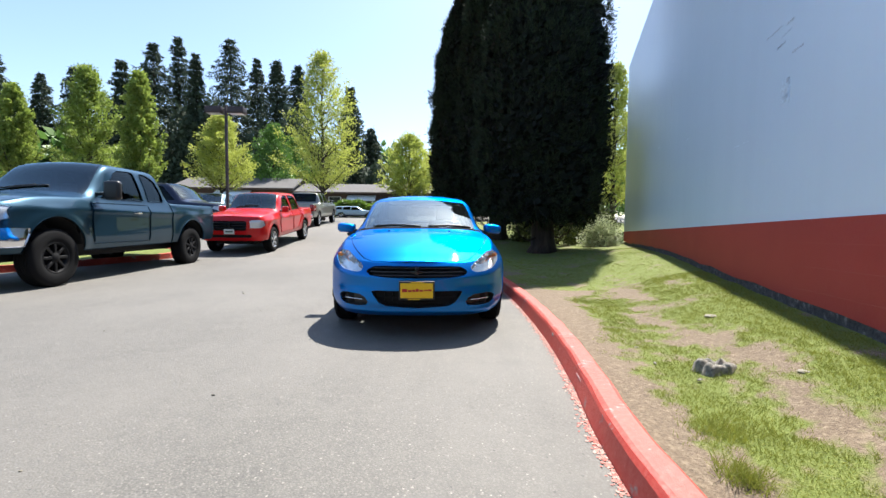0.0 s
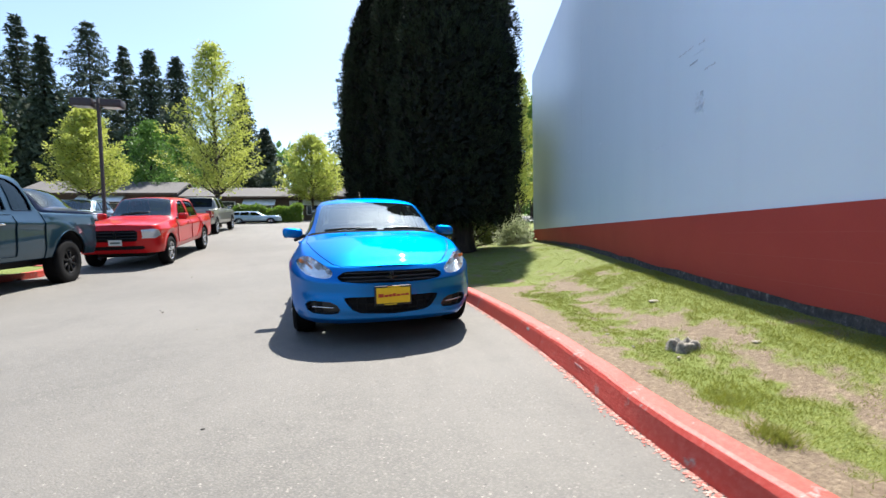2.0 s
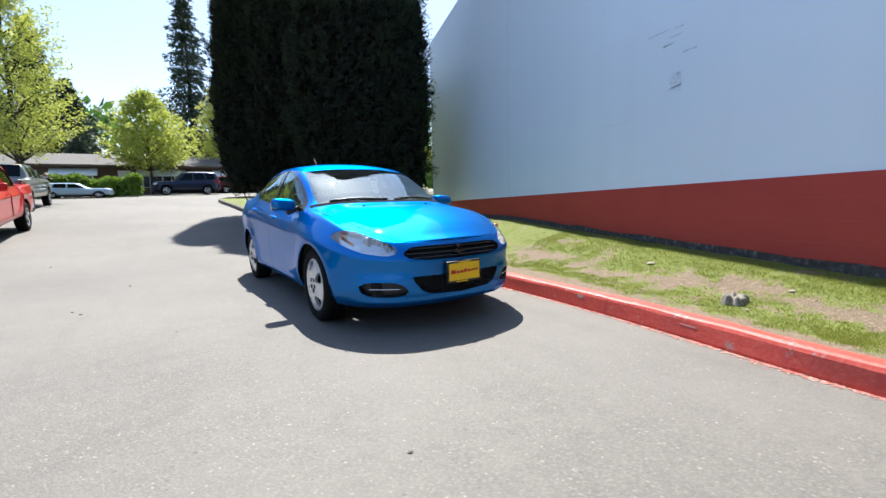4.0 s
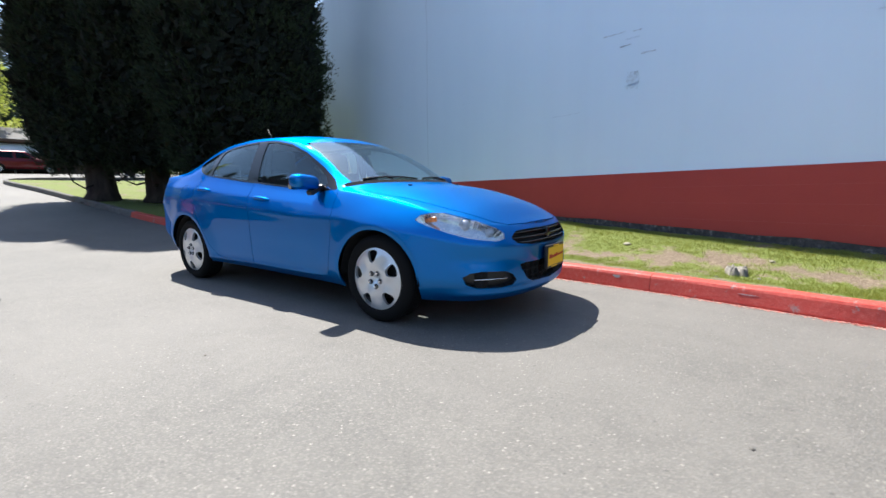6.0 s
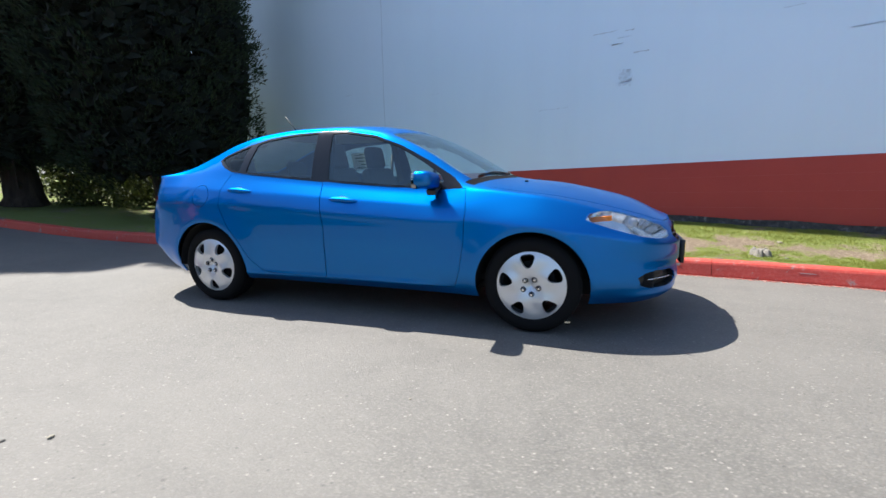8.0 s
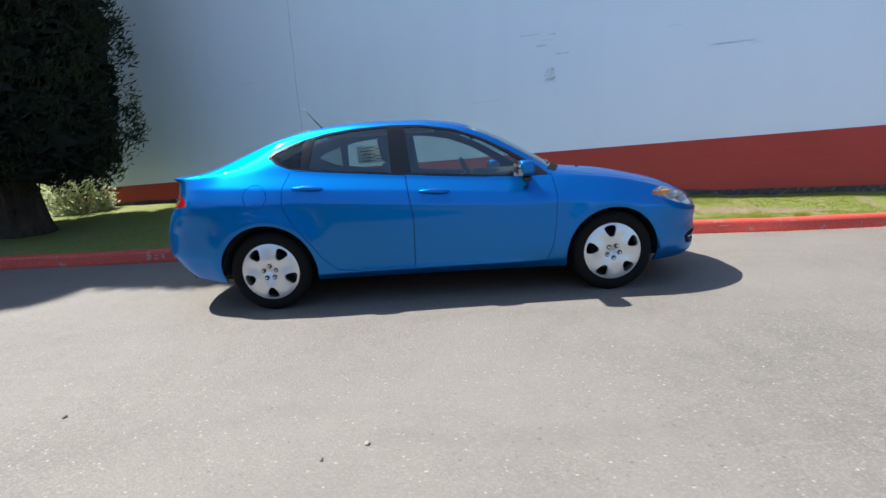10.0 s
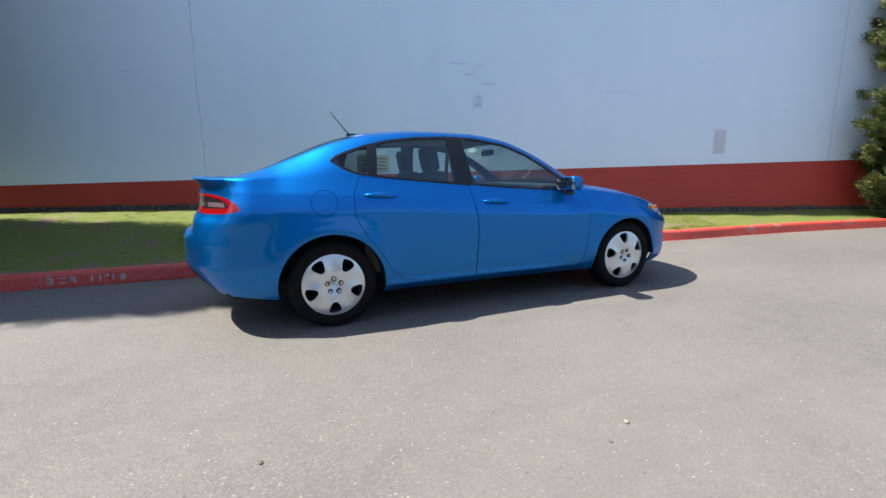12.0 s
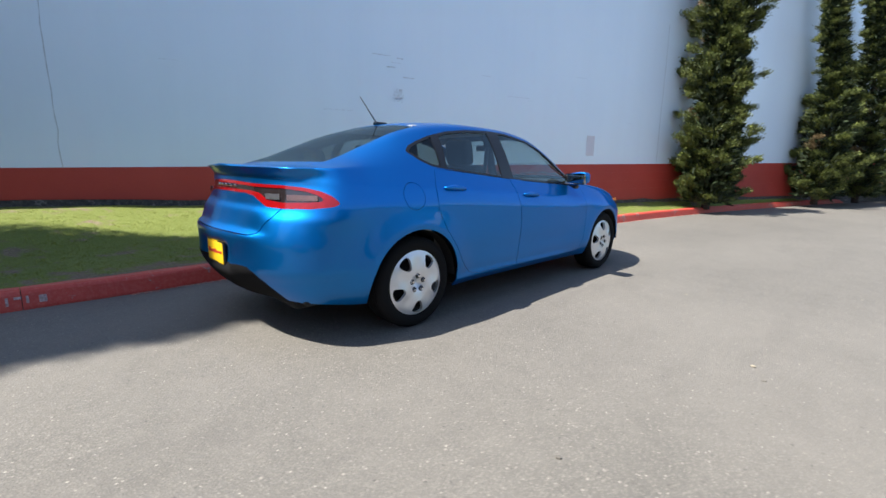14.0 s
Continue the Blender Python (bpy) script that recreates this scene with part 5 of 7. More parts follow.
    for sx in (-1, 1):
        part("pillar_trim", bm_tube([(sx * 0.655, 1.63, 0.98), (sx * 0.60, 1.64, 1.20), (sx * 0.56, 1.65, 1.37)], 0.035, 8), DASH, car)
        part("seat_belt", bm_tube([(sx * 0.62, 1.70, 1.26), (sx * 0.60, 1.72, 0.9), (sx * 0.58, 1.74, 0.6)], 0.016, 6), BLACK, car)
        part("door_card", bm_box(min(sx * 0.74, sx * 0.78), max(sx * 0.74, sx * 0.78), 0.6, 2.45, 0.35, 0.93, 0.015), BLACK, car)
    # papers on the glass
    st = new("window_sticker")
    st.parent = car
    a = pose(0.635, 2.03, 1.20, 0, -14, 0)
    part("sticker_sheet", bm_box(-0.001, 0.001, -0.17, 0.17, -0.092, 0.092, 0, 2, a), PAPER_LIT, st, "printed price sheet taped inside the window", smooth=False)
    for k in range(9):
        z = 0.075 - 0.018 * k
        y0 = -0.15 if k % 2 else -0.02
        part("print_bar", bm_box(-0.0016, -0.001, y0, y0 + 0.09 + 0.03 * (k % 3), z - 0.004, z + 0.004, 0, 2, a), INK, st, smooth=False)
        part("print_bar", bm_box(-0.0016, -0.001, 0.03, 0.14 - 0.02 * (k % 2), z - 0.009, z - 0.004, 0, 2, a), INK, st, smooth=False)
    y = 0.94
    part("inspection_sticker", bm_box(0.40, 0.52, y, y + 0.05, S.top_z(0.46, y + 0.02) - 0.012, S.top_z(0.46, y + 0.02) - 0.010), PAPER, car, smooth=False)
    return car


build_saloon()


# ---- the other vehicles ----
def vehicle(name, label, category, m, paint, shell, windows, arches, wheel, lamps=None, screen=None, rear=None, doors=(), chrome_bumper=False, group="", extra=None, glass=None):
    """A parked vehicle: shell cut into body, windows, lamps; with wheels and mirrors."""
    car = thing(name, label, category, group, m)
    bm = shell.bm()
    C = Carver(bm)
    side_on = lambda c, x=0.45: x + c[:, 0]
    if screen:
        y0, y1, w0, w1 = screen
        C.region("windscreen", lambda c: np.maximum.reduce([-c[:, 0] - np.interp(c[:, 1], [y0, y1], [w0, w1]), y0 - c[:, 1] + 0.10 * (c[:, 0] / w0) ** 2, c[:, 1] - y1, 0.9 - c[:, 2]]))
    if rear:
        y0, y1, w, zl, zh = rear
        C.region("rear_window", lambda c: np.maximum.reduce([-c[:, 0] - w, y0 - c[:, 1], c[:, 1] - y1, zl - c[:, 2], c[:, 2] - zh]), ["skin"])
    for nm, poly in windows:
        C.region(nm, lambda c: np.maximum(poly_dist(c[:, 1], c[:, 2], poly), side_on(c)), ["skin"])
    for yc, zc, r in arches:
        C.region("arch", lambda c: np.maximum(np.hypot(c[:, 1] - yc, (c[:, 2] - zc) * 1.0) - r, side_on(c)), ["skin"])
    for nm, poly, front in lamps or ():
        lim = (lambda c: c[:, 1] + 0.2) if front else (lambda c: shell.g[:, :, 1].max() - 0.5 - c[:, 1])
        C.region(nm, lambda c: np.maximum(poly_dist(-c[:, 0], c[:, 2], poly), lim(c)), ["skin"])
    for poly, zmax in doors:
        C.gap(lambda c: poly_dist(c[:, 1], c[:, 2], poly), lambda c: np.maximum(side_on(c, 0.6), c[:, 2] - zmax), 0.0026, ["skin"])
    if chrome_bumper:
        z0, z1, yb = chrome_bumper
        C.region("bumper", lambda c: np.maximum.reduce([z0 - c[:, 2], c[:, 2] - z1, c[:, 1] - yb]), ["skin"])
    inner = bm.copy()
    il = inner.faces.layers.int["region"]
    keep = {C.names.index(k) for k in ("skin", "gap") if k in C.names}
    bmesh.ops.delete(inner, geom=[f for f in inner.faces if f[il] not in keep], context="FACES")
    part("inner_body", mirrored(sunk(inner, 0.02)), DARK, car)

    def panel(nm, material, lab="", depth=0.015):
        if nm not in C.names:
            return
        b = mirrored(C.take(nm))
        flange(b, depth, b.verts.layers.float_vector["n"])
        part({"skin": "body"}.get(nm, nm), b, material, car, lab)

    panel("skin", paint)
    panel("bumper", CHROME, "chrome front bumper")
    gl = glass or TRUCK_GLASS
    panel("windscreen", TRUCK_SCREEN, "", 0.004)
    panel("rear_window", gl, "", 0.004)
    for nm, _ in windows:
        b = C.take(nm)
        both_sides(nm, sunk(b, 0.012), gl, car)
    for nm, poly, front in lamps or ():
        mt = {"headlamp": LAMP_PALE, "tail_lamp": RED_LENS, "grille": DARK, "turn_signal": AMBER, "air_intake": DARK, "fog_lamp": LAMP_PALE}[nm]
        if nm in ("grille", "air_intake"):
            part(nm, mirrored(bucket(C.take(nm), 0.05)), mt, car)
        else:
            both_sides(nm, sunk(C.take(nm), 0.004), mt, car)
    part("underbody", bm_box(-0.6, 0.6, shell.g[:, :, 1].min() + 0.4, shell.g[:, :, 1].max() - 0.4, shell.g[:, :, 2].min() - 0.12, shell.g[:, :, 2].min() + 0.25, 0.04), DARK, car)
    w, r, rim, mt, style, track = wheel
    for yc, zc, ra in arches:
        for sx in (-1, 1):
            make_wheel(car, sx * track, yc, r, w, rim, mt, -sx, style, turn=0.3 * yc)
            b = bm_lathe([(ra + 0.004, 0.0), (ra + 0.004, 0.42), (0.05, 0.43)], 32)
            for v in b.verts:
                v.co = (sx * (track + 0.10 - v.co.x), yc + v.co.y, zc + v.co.z)
            bmesh.ops.delete(b, geom=[v for v in b.verts if v.co.z < shell.g[:, :, 2].min()], context="VERTS")
            part("wheel_housing", b, DARK, car)
    if extra:
        extra(car, shell)
    bm.free()
    return car


TRUCK_GLASS = clear_glass("tinted side glass", (0.08, 0.09, 0.10), 0.02)
TRUCK_SCREEN = clear_glass("dark windscreen glass", (0.35, 0.40, 0.42), 0.13)
LAMP_PALE = plain("pale lamp glass", (0.62, 0.63, 0.64), 0.15, 0.4)
TEAL = car_paint("dark teal metallic paint", (0.010, 0.033, 0.054), 0.5, 0.35)
RED = car_paint("bright red paint", (0.52, 0.008, 0.010), 0.1, 0.35)
PEWTER = car_paint("pewter metallic paint", (0.22, 0.22, 0.20), 0.6, 0.35)
DARK_RED = car_paint("dark red paint", (0.10, 0.006, 0.010), 0.2, 0.35)
NAVY = car_paint("black navy paint", (0.012, 0.016, 0.03), 0.2, 0.3)
PALE_BLUE = car_paint("pale silver blue paint", (0.33, 0.43, 0.52), 0.5, 0.35)
RIM_BLACK = plain("satin black wheel", (0.006, 0.006, 0.007), 0.7, 0.0, Specular_IOR_Level=0.2)
RIM_ALLOY = plain("alloy wheel", (0.55, 0.56, 0.58), 0.25, 0.8)


def truck_shell(cab_end, bed_end, z0=0.52, belt=1.22, roof=1.93, hood=1.24, nose=1.12, n=150, cover=None):
    """A pickup's skin: hood, cab to cab_end, then the level bed sides."""
    bed = belt + 0.03
    half = 1.0
    plan = [(0, -0.99), (0.45, -0.97), (0.80, -0.90), (0.93, -0.80), (0.985, -0.62), (half, -0.3), (half, 0.5), (half, 1.5), (half, 2.6), (half, 3.6), (half, bed_end - 0.3), (0.99, bed_end - 0.08),
            (0.94, bed_end - 0.015), (0.6, bed_end), (0, bed_end + 0.01)]
    ce = cab_end
    top = cover or bed - 0.10

    def side(y, z, x):
        d = np.zeros_like(y)
        for yc in (0.0, TRUCK_WB):
            r = np.hypot(y - yc, z - 0.52)
            d += 0.035 * np.exp(-(((r - 0.53) / 0.09) ** 2)) * step(0.6, 0.9, x)
        d += 0.012 * np.exp(-(((z - (belt - 0.18)) / 0.05) ** 2))
        return d

    return Shell(
        plan=plan, low=[(-1, z0), (0, z0 - 0.02), (bed_end, z0 + 0.04)],
        belt=[(-1.0, nose), (-0.8, nose + 0.02), (-0.2, hood - 0.03), (0.5, hood), (1.2, belt), (ce, belt + 0.01), (ce + 0.1, bed), (bed_end, bed + 0.02)],
        tuck_low=[(-1, 0.06), (0, 0.05), (bed_end, 0.05)], tuck_top=[(-1, 0.05), (-0.5, 0.07), (0.6, 0.09), (ce, 0.075), (ce + 0.2, 0.035), (bed_end, 0.03)],
        edge_x=[(-1, 0.66), (0.5, 0.80), (0.9, 0.79), (1.5, 0.72), (ce, 0.70), (ce + 0.05, 0.70), (bed_end, 0.78)],
        edge_z=[(0.5, hood), (0.75, hood + 0.10), (1.45, roof - 0.07), (ce - 0.35, roof - 0.06), (ce - 0.06, roof - 0.09), (ce + 0.06, bed), (bed_end, bed)],
        mid_z=[(-1, nose + 0.03), (-0.6, nose + 0.09), (0.0, hood + 0.04), (0.55, hood + 0.06), (0.75, hood + 0.17), (1.40, roof - 0.02), (2.0, roof), (ce - 0.35, roof - 0.005), (ce - 0.08, roof - 0.04), (ce + 0.06, top), (bed_end, top)],
        cabin=(0.35, ce + 0.35), n=n, vl=26, vu=34, top_from=0.78, side=side)


TRUCK_WB = 3.62


def truck_front(grille_mat, bars, bar_mat):
    def make(car, S):
        for z in bars:
            part("grille_bar", bm_tube([(x, S.end_y(x, z) + 0.01, z) for x in np.linspace(-0.50, 0.50, 17)], 0.022, 6), bar_mat, car)
        part("grille_bar", bm_box(-0.03, 0.03, S.end_y(0, 1.0) - 0.005, S.end_y(0, 1.0) + 0.03, bars[0] - 0.05, bars[-1] + 0.05, 0.01), bar_mat, car)
        part("front_plate", bm_box(-0.155, 0.155, S.end_y(0, 0.72) - 0.02, S.end_y(0, 0.72) - 0.008, 0.655, 0.81, 0.004, 1), PAPER, car, "pale licence plate")
        part("plate_bar", bm_box(-0.11, 0.11, S.end_y(0, 0.72) - 0.023, S.end_y(0, 0.72) - 0.019, 0.71, 0.755), INK, car, smooth=False)
        for sx in (-1, 1):
            part("wiper", bm_tube([(sx * 0.1 - 0.4 + 0.08 * k, 0.72 + 0.01 * k, S.top_z(sx * 0.1 - 0.4 + 0.08 * k, 0.72 + 0.01 * k) + 0.02) for k in range(8)], 0.012, 5), BLACK, car)
    return make


def truck_mirrors(shell, paint, big=False, y=0.98, z=1.36):
    def make(car, S):
        for sx in (-1, 1):
            w, h = (0.13, 0.16) if big else (0.12, 0.10)
            mir = new("door_mirror")
            mir.parent = car
            x = 1.0 + (0.14 if big else 0.08)
            part("mirror_shell", bm_box(sx * x - w, sx * x + w, y - 0.07, y + 0.05, z - h, z + h, 0.05, 3), paint, mir)
            part("mirror_glass", bm_box(sx * x - w + 0.025, sx * x + w - 0.025, y + 0.05, y + 0.056, z - h + 0.03, z + h - 0.03, 0.01, 1), CHROME, mir)
            part("mirror_arm", bm_tube([(sx * 0.86, y, z - 0.06), (sx * (x - w + 0.02), y, z - 0.05)], 0.03, 8), BLACK, mir)
            for hy in (1.78,):
                part("door_handle", bm_box(min(sx * 1.0, sx * 1.035), max(sx * 1.0, sx * 1.035), hy - 0.10, hy + 0.10, 1.105, 1.14, 0.012, 2), CHROME if big else paint, car, "grip handle of the front door")
    return make


def both_extras(*fs):
    def make(car, S):
        for f in fs:
            f(car, S)
    return make


def cab_inside(ce):
    def make(car, S):
        part("dashboard", bm_box(-0.8, 0.8, 0.75, 1.1, 0.9, 1.22, 0.06), DASH, car)
        for x in (-0.45, 0.45):
            b = bm_box(-0.27, 0.27, -0.07, 0.07, 0.0, 0.65, 0.05, 3)
            bmesh.ops.transform(b, matrix=pose(x, 1.95, 0.85, -12, 0, 0), verts=b.verts)
            part("seat_back", b, CLOTH, car)
            part("headrest", bm_box(x - 0.14, x + 0.14, 2.03, 2.12, 1.50, 1.68, 0.04, 3), CLOTH, car)
        part("rear_bench", bm_box(-0.75, 0.75, ce - 0.35, ce - 0.18, 0.8, 1.45, 0.05), CLOTH, car)
    return make


def tw(ce, crew):
    """Side windows of a pickup's cab."""
    f = [(1.02, 1.27), (1.20, 1.45), (1.48, 1.74), (1.60, 1.80), (1.98, 1.83), (2.05, 1.80), (2.08, 1.27)]
    r = [(2.24, 1.28), (2.23, 1.80), (2.28, 1.825), (ce - 0.42, 1.80), (ce - 0.25, 1.70), (ce - 0.18, 1.50), (ce - 0.17, 1.29)]
    return [("front_side_window", f), ("rear_side_window", r)]


def td(ce):
    return [([(0.72, 1.23), (0.70, 0.9), (0.74, 0.56), (2.14, 0.56), (2.16, 1.0), (2.16, 1.25)], 1.22), ([(2.16, 1.25), (2.14, 0.56), (ce - 0.6, 0.56), (ce - 0.30, 0.80), (ce - 0.12, 1.0), (ce - 0.10, 1.25)], 1.22),
            ([(ce + 0.02, 1.6), (ce + 0.02, 0.3), (9, 0.3), (9, 1.6)], 1.30)]


GRILLE_TRUCK = [(-0.1, 1.06), (0.46, 1.06), (0.52, 1.02), (0.50, 0.80), (0.44, 0.76), (-0.1, 0.76)]
LAMP_TRUCK = [(0.60, 1.07), (0.86, 1.09), (0.965, 1.06), (0.975, 0.90), (0.90, 0.83), (0.62, 0.84)]
INTAKE = [(-0.1, 0.64), (0.62, 0.64), (0.66, 0.58), (0.60, 0.54), (-0.1, 0.54)]

# dark teal extended-cab pickup with black wheels, nearest in the row
teal_shell = truck_shell(2.88, 4.76, z0=0.52, belt=1.32, roof=2.02, hood=1.33, nose=1.18)


def lift(poly, dz=0.09):
    return [(a, b + dz) for a, b in poly]


vehicle("pickup_truck", "dark teal extended-cab pickup truck with black off-road wheels", "pickup truck", Matrix.Translation((-6.97, 2.36, 0.0)) @ Matrix.Scale(1.105, 4), TEAL, teal_shell,
        [(nm, lift(p, 0.085)) for nm, p in tw(2.88, False)], [(0.0, 0.50, 0.525), (TRUCK_WB, 0.50, 0.525)], (0.27, 0.425, 0.23, RIM_BLACK, "dark", 0.875),
        [("grille", lift(GRILLE_TRUCK), True), ("headlamp", lift(LAMP_TRUCK), True)], (0.66, 1.40, 0.84, 0.66), (2.6, 3.1, 0.62, 1.45, 1.90), [(lift(p, 0.04), z + 0.11) for p, z in (td(2.88)[0], td(2.88)[2])], (0.60, 0.86, -0.45),
        "row of parked pickups", both_extras(truck_front(DARK, (0.93, 1.03), CHROME), truck_mirrors(teal_shell, BLACK, True, 0.98, 1.48), cab_inside(2.88)))

red_shell = truck_shell(3.28, 4.78, z0=0.44, belt=1.22, roof=1.92, hood=1.27, nose=1.17)
red_tilt = math.degrees(math.atan2(gz(13.4) - gz(9.6), 3.8))
vehicle("pickup_truck", "bright red crew-cab pickup truck with a black grille", "pickup truck", pose(-5.93, 9.65, gz(9.65) + 0.0, red_tilt, 0, 0.0), RED, red_shell,
        tw(3.28, True), [(0.0, 0.44, 0.47), (TRUCK_WB, 0.44, 0.47)], (0.27, 0.40, 0.26, RIM_ALLOY, "alloy", 0.885),
        [("grille", GRILLE_TRUCK, True), ("headlamp", LAMP_TRUCK, True), ("air_intake", INTAKE, True)], (0.66, 1.40, 0.84, 0.66), (3.0, 3.5, 0.6, 1.40, 1.80), td(3.28), None,
        "row of parked pickups", both_extras(truck_front(DARK, (0.84, 0.92, 1.0), GLOSS_BLACK), truck_mirrors(red_shell, RED, False, 1.0, 1.34), cab_inside(3.28)))

pew_shell = truck_shell(3.05, 4.78, belt=1.20, roof=1.86, hood=1.23, nose=1.11)
TAIL_TRUCK = [(0.78, 1.20), (0.97, 1.20), (1.02, 1.10), (1.02, 0.86), (0.80, 0.86)]
vehicle("pickup_truck", "pewter pickup truck seen from its tailgate", "pickup truck", pose(-6.75, 22.7, gz(22.7) - 0.02, -math.degrees(math.atan2(gz(22.7) - gz(19.1), 3.6)), 0, 180.0), PEWTER, pew_shell,
        tw(3.05, True), [(0.0, 0.43, 0.46), (TRUCK_WB, 0.43, 0.46)], (0.26, 0.385, 0.24, RIM_ALLOY, "alloy", 0.88),
        [("tail_lamp", TAIL_TRUCK, False), ("headlamp", LAMP_TRUCK, True)], (0.66, 1.40, 0.84, 0.66), (2.78, 3.3, 0.68, 1.34, 1.78), td(3.05), None,
        "row of parked pickups", both_extras(truck_mirrors(pew_shell, BLACK, False, 1.0, 1.32), cab_inside(3.05), lambda car, S: (part("rear_bumper", bm_box(-0.95, 0.95, 4.72, 4.90, 0.52, 0.72, 0.04, 2), CHROME, car, "chrome rear bumper"), part("rear_plate", bm_box(-0.155, 0.155, 4.79, 4.81, 0.86, 1.0), PAPER, car, "pale licence plate"))))

# a dark sport utility and a pale car behind the pickups; a dark van by the far hedge
SUV_PLAN = [(0, -0.90), (0.45, -0.87), (0.75, -0.78), (0.88, -0.6), (0.92, -0.3), (0.93, 0.5), (0.93, 2.0), (0.93, 3.2), (0.90, 3.5), (0.80, 3.66), (0.4, 3.72), (0, 3.73)]


def suv_shell(roof=1.78, belt=1.08):
    return Shell(plan=SUV_PLAN, low=[(-1, 0.30), (4, 0.32)], belt=[(-1, 0.92), (-0.4, 1.0), (0.5, belt - 0.02), (1.2, belt), (3.73, belt + 0.06)], tuck_low=[(-1, 0.06), (4, 0.06)],
                 tuck_top=[(-1, 0.08), (0, 0.09), (3.73, 0.09)], edge_x=[(-1, 0.6), (0.5, 0.75), (1.2, 0.66), (3.0, 0.64), (3.73, 0.68)],
                 edge_z=[(0.4, belt), (0.6, belt + 0.08), (1.3, roof - 0.08), (2.9, roof - 0.07), (3.35, roof - 0.13), (3.62, belt + 0.1)],
                 mid_z=[(-1, 0.95), (-0.5, 1.04), (0.35, belt + 0.02), (0.55, belt + 0.14), (1.2, roof - 0.04), (2.0, roof), (3.0, roof - 0.02), (3.35, roof - 0.07), (3.62, belt + 0.15)], cabin=(0.2, 3.95), n=170, vl=22, vu=28)


SUV_WIN = lambda b, r: [("front_side_window", [(0.85, b + 0.04), (1.05, b + 0.25), (1.35, r - 0.16), (1.75, r - 0.12), (1.78, b + 0.05)]), ("rear_side_window", [(1.88, b + 0.05), (1.87, r - 0.12), (2.55, r - 0.13), (2.62, b + 0.08)]),
                        ("quarter_window", [(2.72, b + 0.09), (2.68, r - 0.14), (3.2, r - 0.18), (3.32, b + 0.14)])]
SUV_LAMPS = [("headlamp", [(0.52, 0.90), (0.84, 0.93), (0.90, 0.84), (0.84, 0.76), (0.54, 0.78)], True), ("grille", [(-0.1, 0.88), (0.42, 0.88), (0.40, 0.72), (-0.1, 0.72)], True),
             ("tail_lamp", [(0.68, 1.15), (0.90, 1.13), (0.92, 0.85), (0.72, 0.85)], False)]
s1 = suv_shell()
vehicle("sport_utility_car", "tall black navy sport utility car parked among the pickups", "car", pose(-10.0, 16.0, gz(15.5) - 0.03, 0, 0, 86) @ Matrix.Scale(1.3, 4), NAVY, s1, SUV_WIN(1.08, 1.78), [(0.0, 0.36, 0.40), (2.75, 0.36, 0.40)],
        (0.23, 0.35, 0.22, RIM_ALLOY, "alloy", 0.80), SUV_LAMPS, (0.50, 1.22, 0.76, 0.60), (3.4, 3.7, 0.6, 1.22, 1.62))
s2 = suv_shell(1.62, 1.0)
vehicle("hatchback_car", "pale silver blue hatchback car with a broad windscreen", "car", pose(-13.2, 21.5, gz(21.5), 3, 0, 6) @ Matrix.Scale(1.1, 4), PALE_BLUE, s2, SUV_WIN(1.0, 1.62), [(0.0, 0.34, 0.37), (2.75, 0.34, 0.37)],
        (0.20, 0.32, 0.21, RIM_ALLOY, "alloy", 0.82), SUV_LAMPS, (0.50, 1.22, 0.76, 0.60), (3.4, 3.7, 0.6, 1.14, 1.48))
s3 = suv_shell(1.80, 1.05)
vehicle("van", "dark green van parked at the far hedge", "van", pose(-0.9, 36.0, gz(36.0), 0, 0, -90), NAVY, s3, SUV_WIN(1.05, 1.80), [(0.0, 0.36, 0.40), (2.75, 0.36, 0.40)],
        (0.22, 0.34, 0.22, RIM_ALLOY, "alloy", 0.80), SUV_LAMPS, (0.50, 1.22, 0.76, 0.60), (3.4, 3.7, 0.6, 1.22, 1.62))
vehicle("far_car", "dark red car parked beyond the lawn", "car", pose(6.6, 41.0, gz(41.0), 0, 0, 90), DARK_RED, s2, SUV_WIN(1.0, 1.62), [(0.0, 0.34, 0.37), (2.75, 0.34, 0.37)],
        (0.20, 0.32, 0.21, RIM_ALLOY, "alloy", 0.82), SUV_LAMPS, (0.50, 1.22, 0.76, 0.60), (3.4, 3.7, 0.6, 1.14, 1.48))
vehicle("saloon_car", "low pale silver car parked before the far hedge", "car", pose(-4.6, 31.4, gz(31.4), 0, 0, 90) @ Matrix.Diagonal((0.85, 0.82, 0.58, 1)), PALE_BLUE, s2, SUV_WIN(1.0, 1.62), [(0.0, 0.34, 0.37), (2.75, 0.34, 0.37)],
        (0.20, 0.32, 0.21, RIM_ALLOY, "alloy", 0.82), SUV_LAMPS, (0.50, 1.22, 0.76, 0.60), (3.4, 3.7, 0.6, 1.14, 1.48))


# ---- trees, hedges and grass ----
def quads_mesh(name, verts, material, parent=None, label=""):
    """A mesh of loose quads: verts is an array of (n, 4, 3)."""
    n = len(verts)
    me = bpy.data.meshes.new(name)
    me.vertices.add(4 * n)
    me.vertices.foreach_set("co", np.ascontiguousarray(verts, dtype=np.float32).ravel())
    me.loops.add(4 * n)
    me.loops.foreach_set("vertex_index", np.arange(4 * n, dtype=np.int32))
    me.polygons.add(n)
    me.polygons.foreach_set("loop_start", np.arange(0, 4 * n, 4, dtype=np.int32))
    me.update(calc_edges=True)
    me.validate()
    me.materials.append(material)
    ob = new(name, me)
    if parent:
        ob.parent = parent
    if label:
        ob["label"] = label
    return ob


def unit(a):
    return a / (np.linalg.norm(a, axis=-1, keepdims=True) + 1e-9)


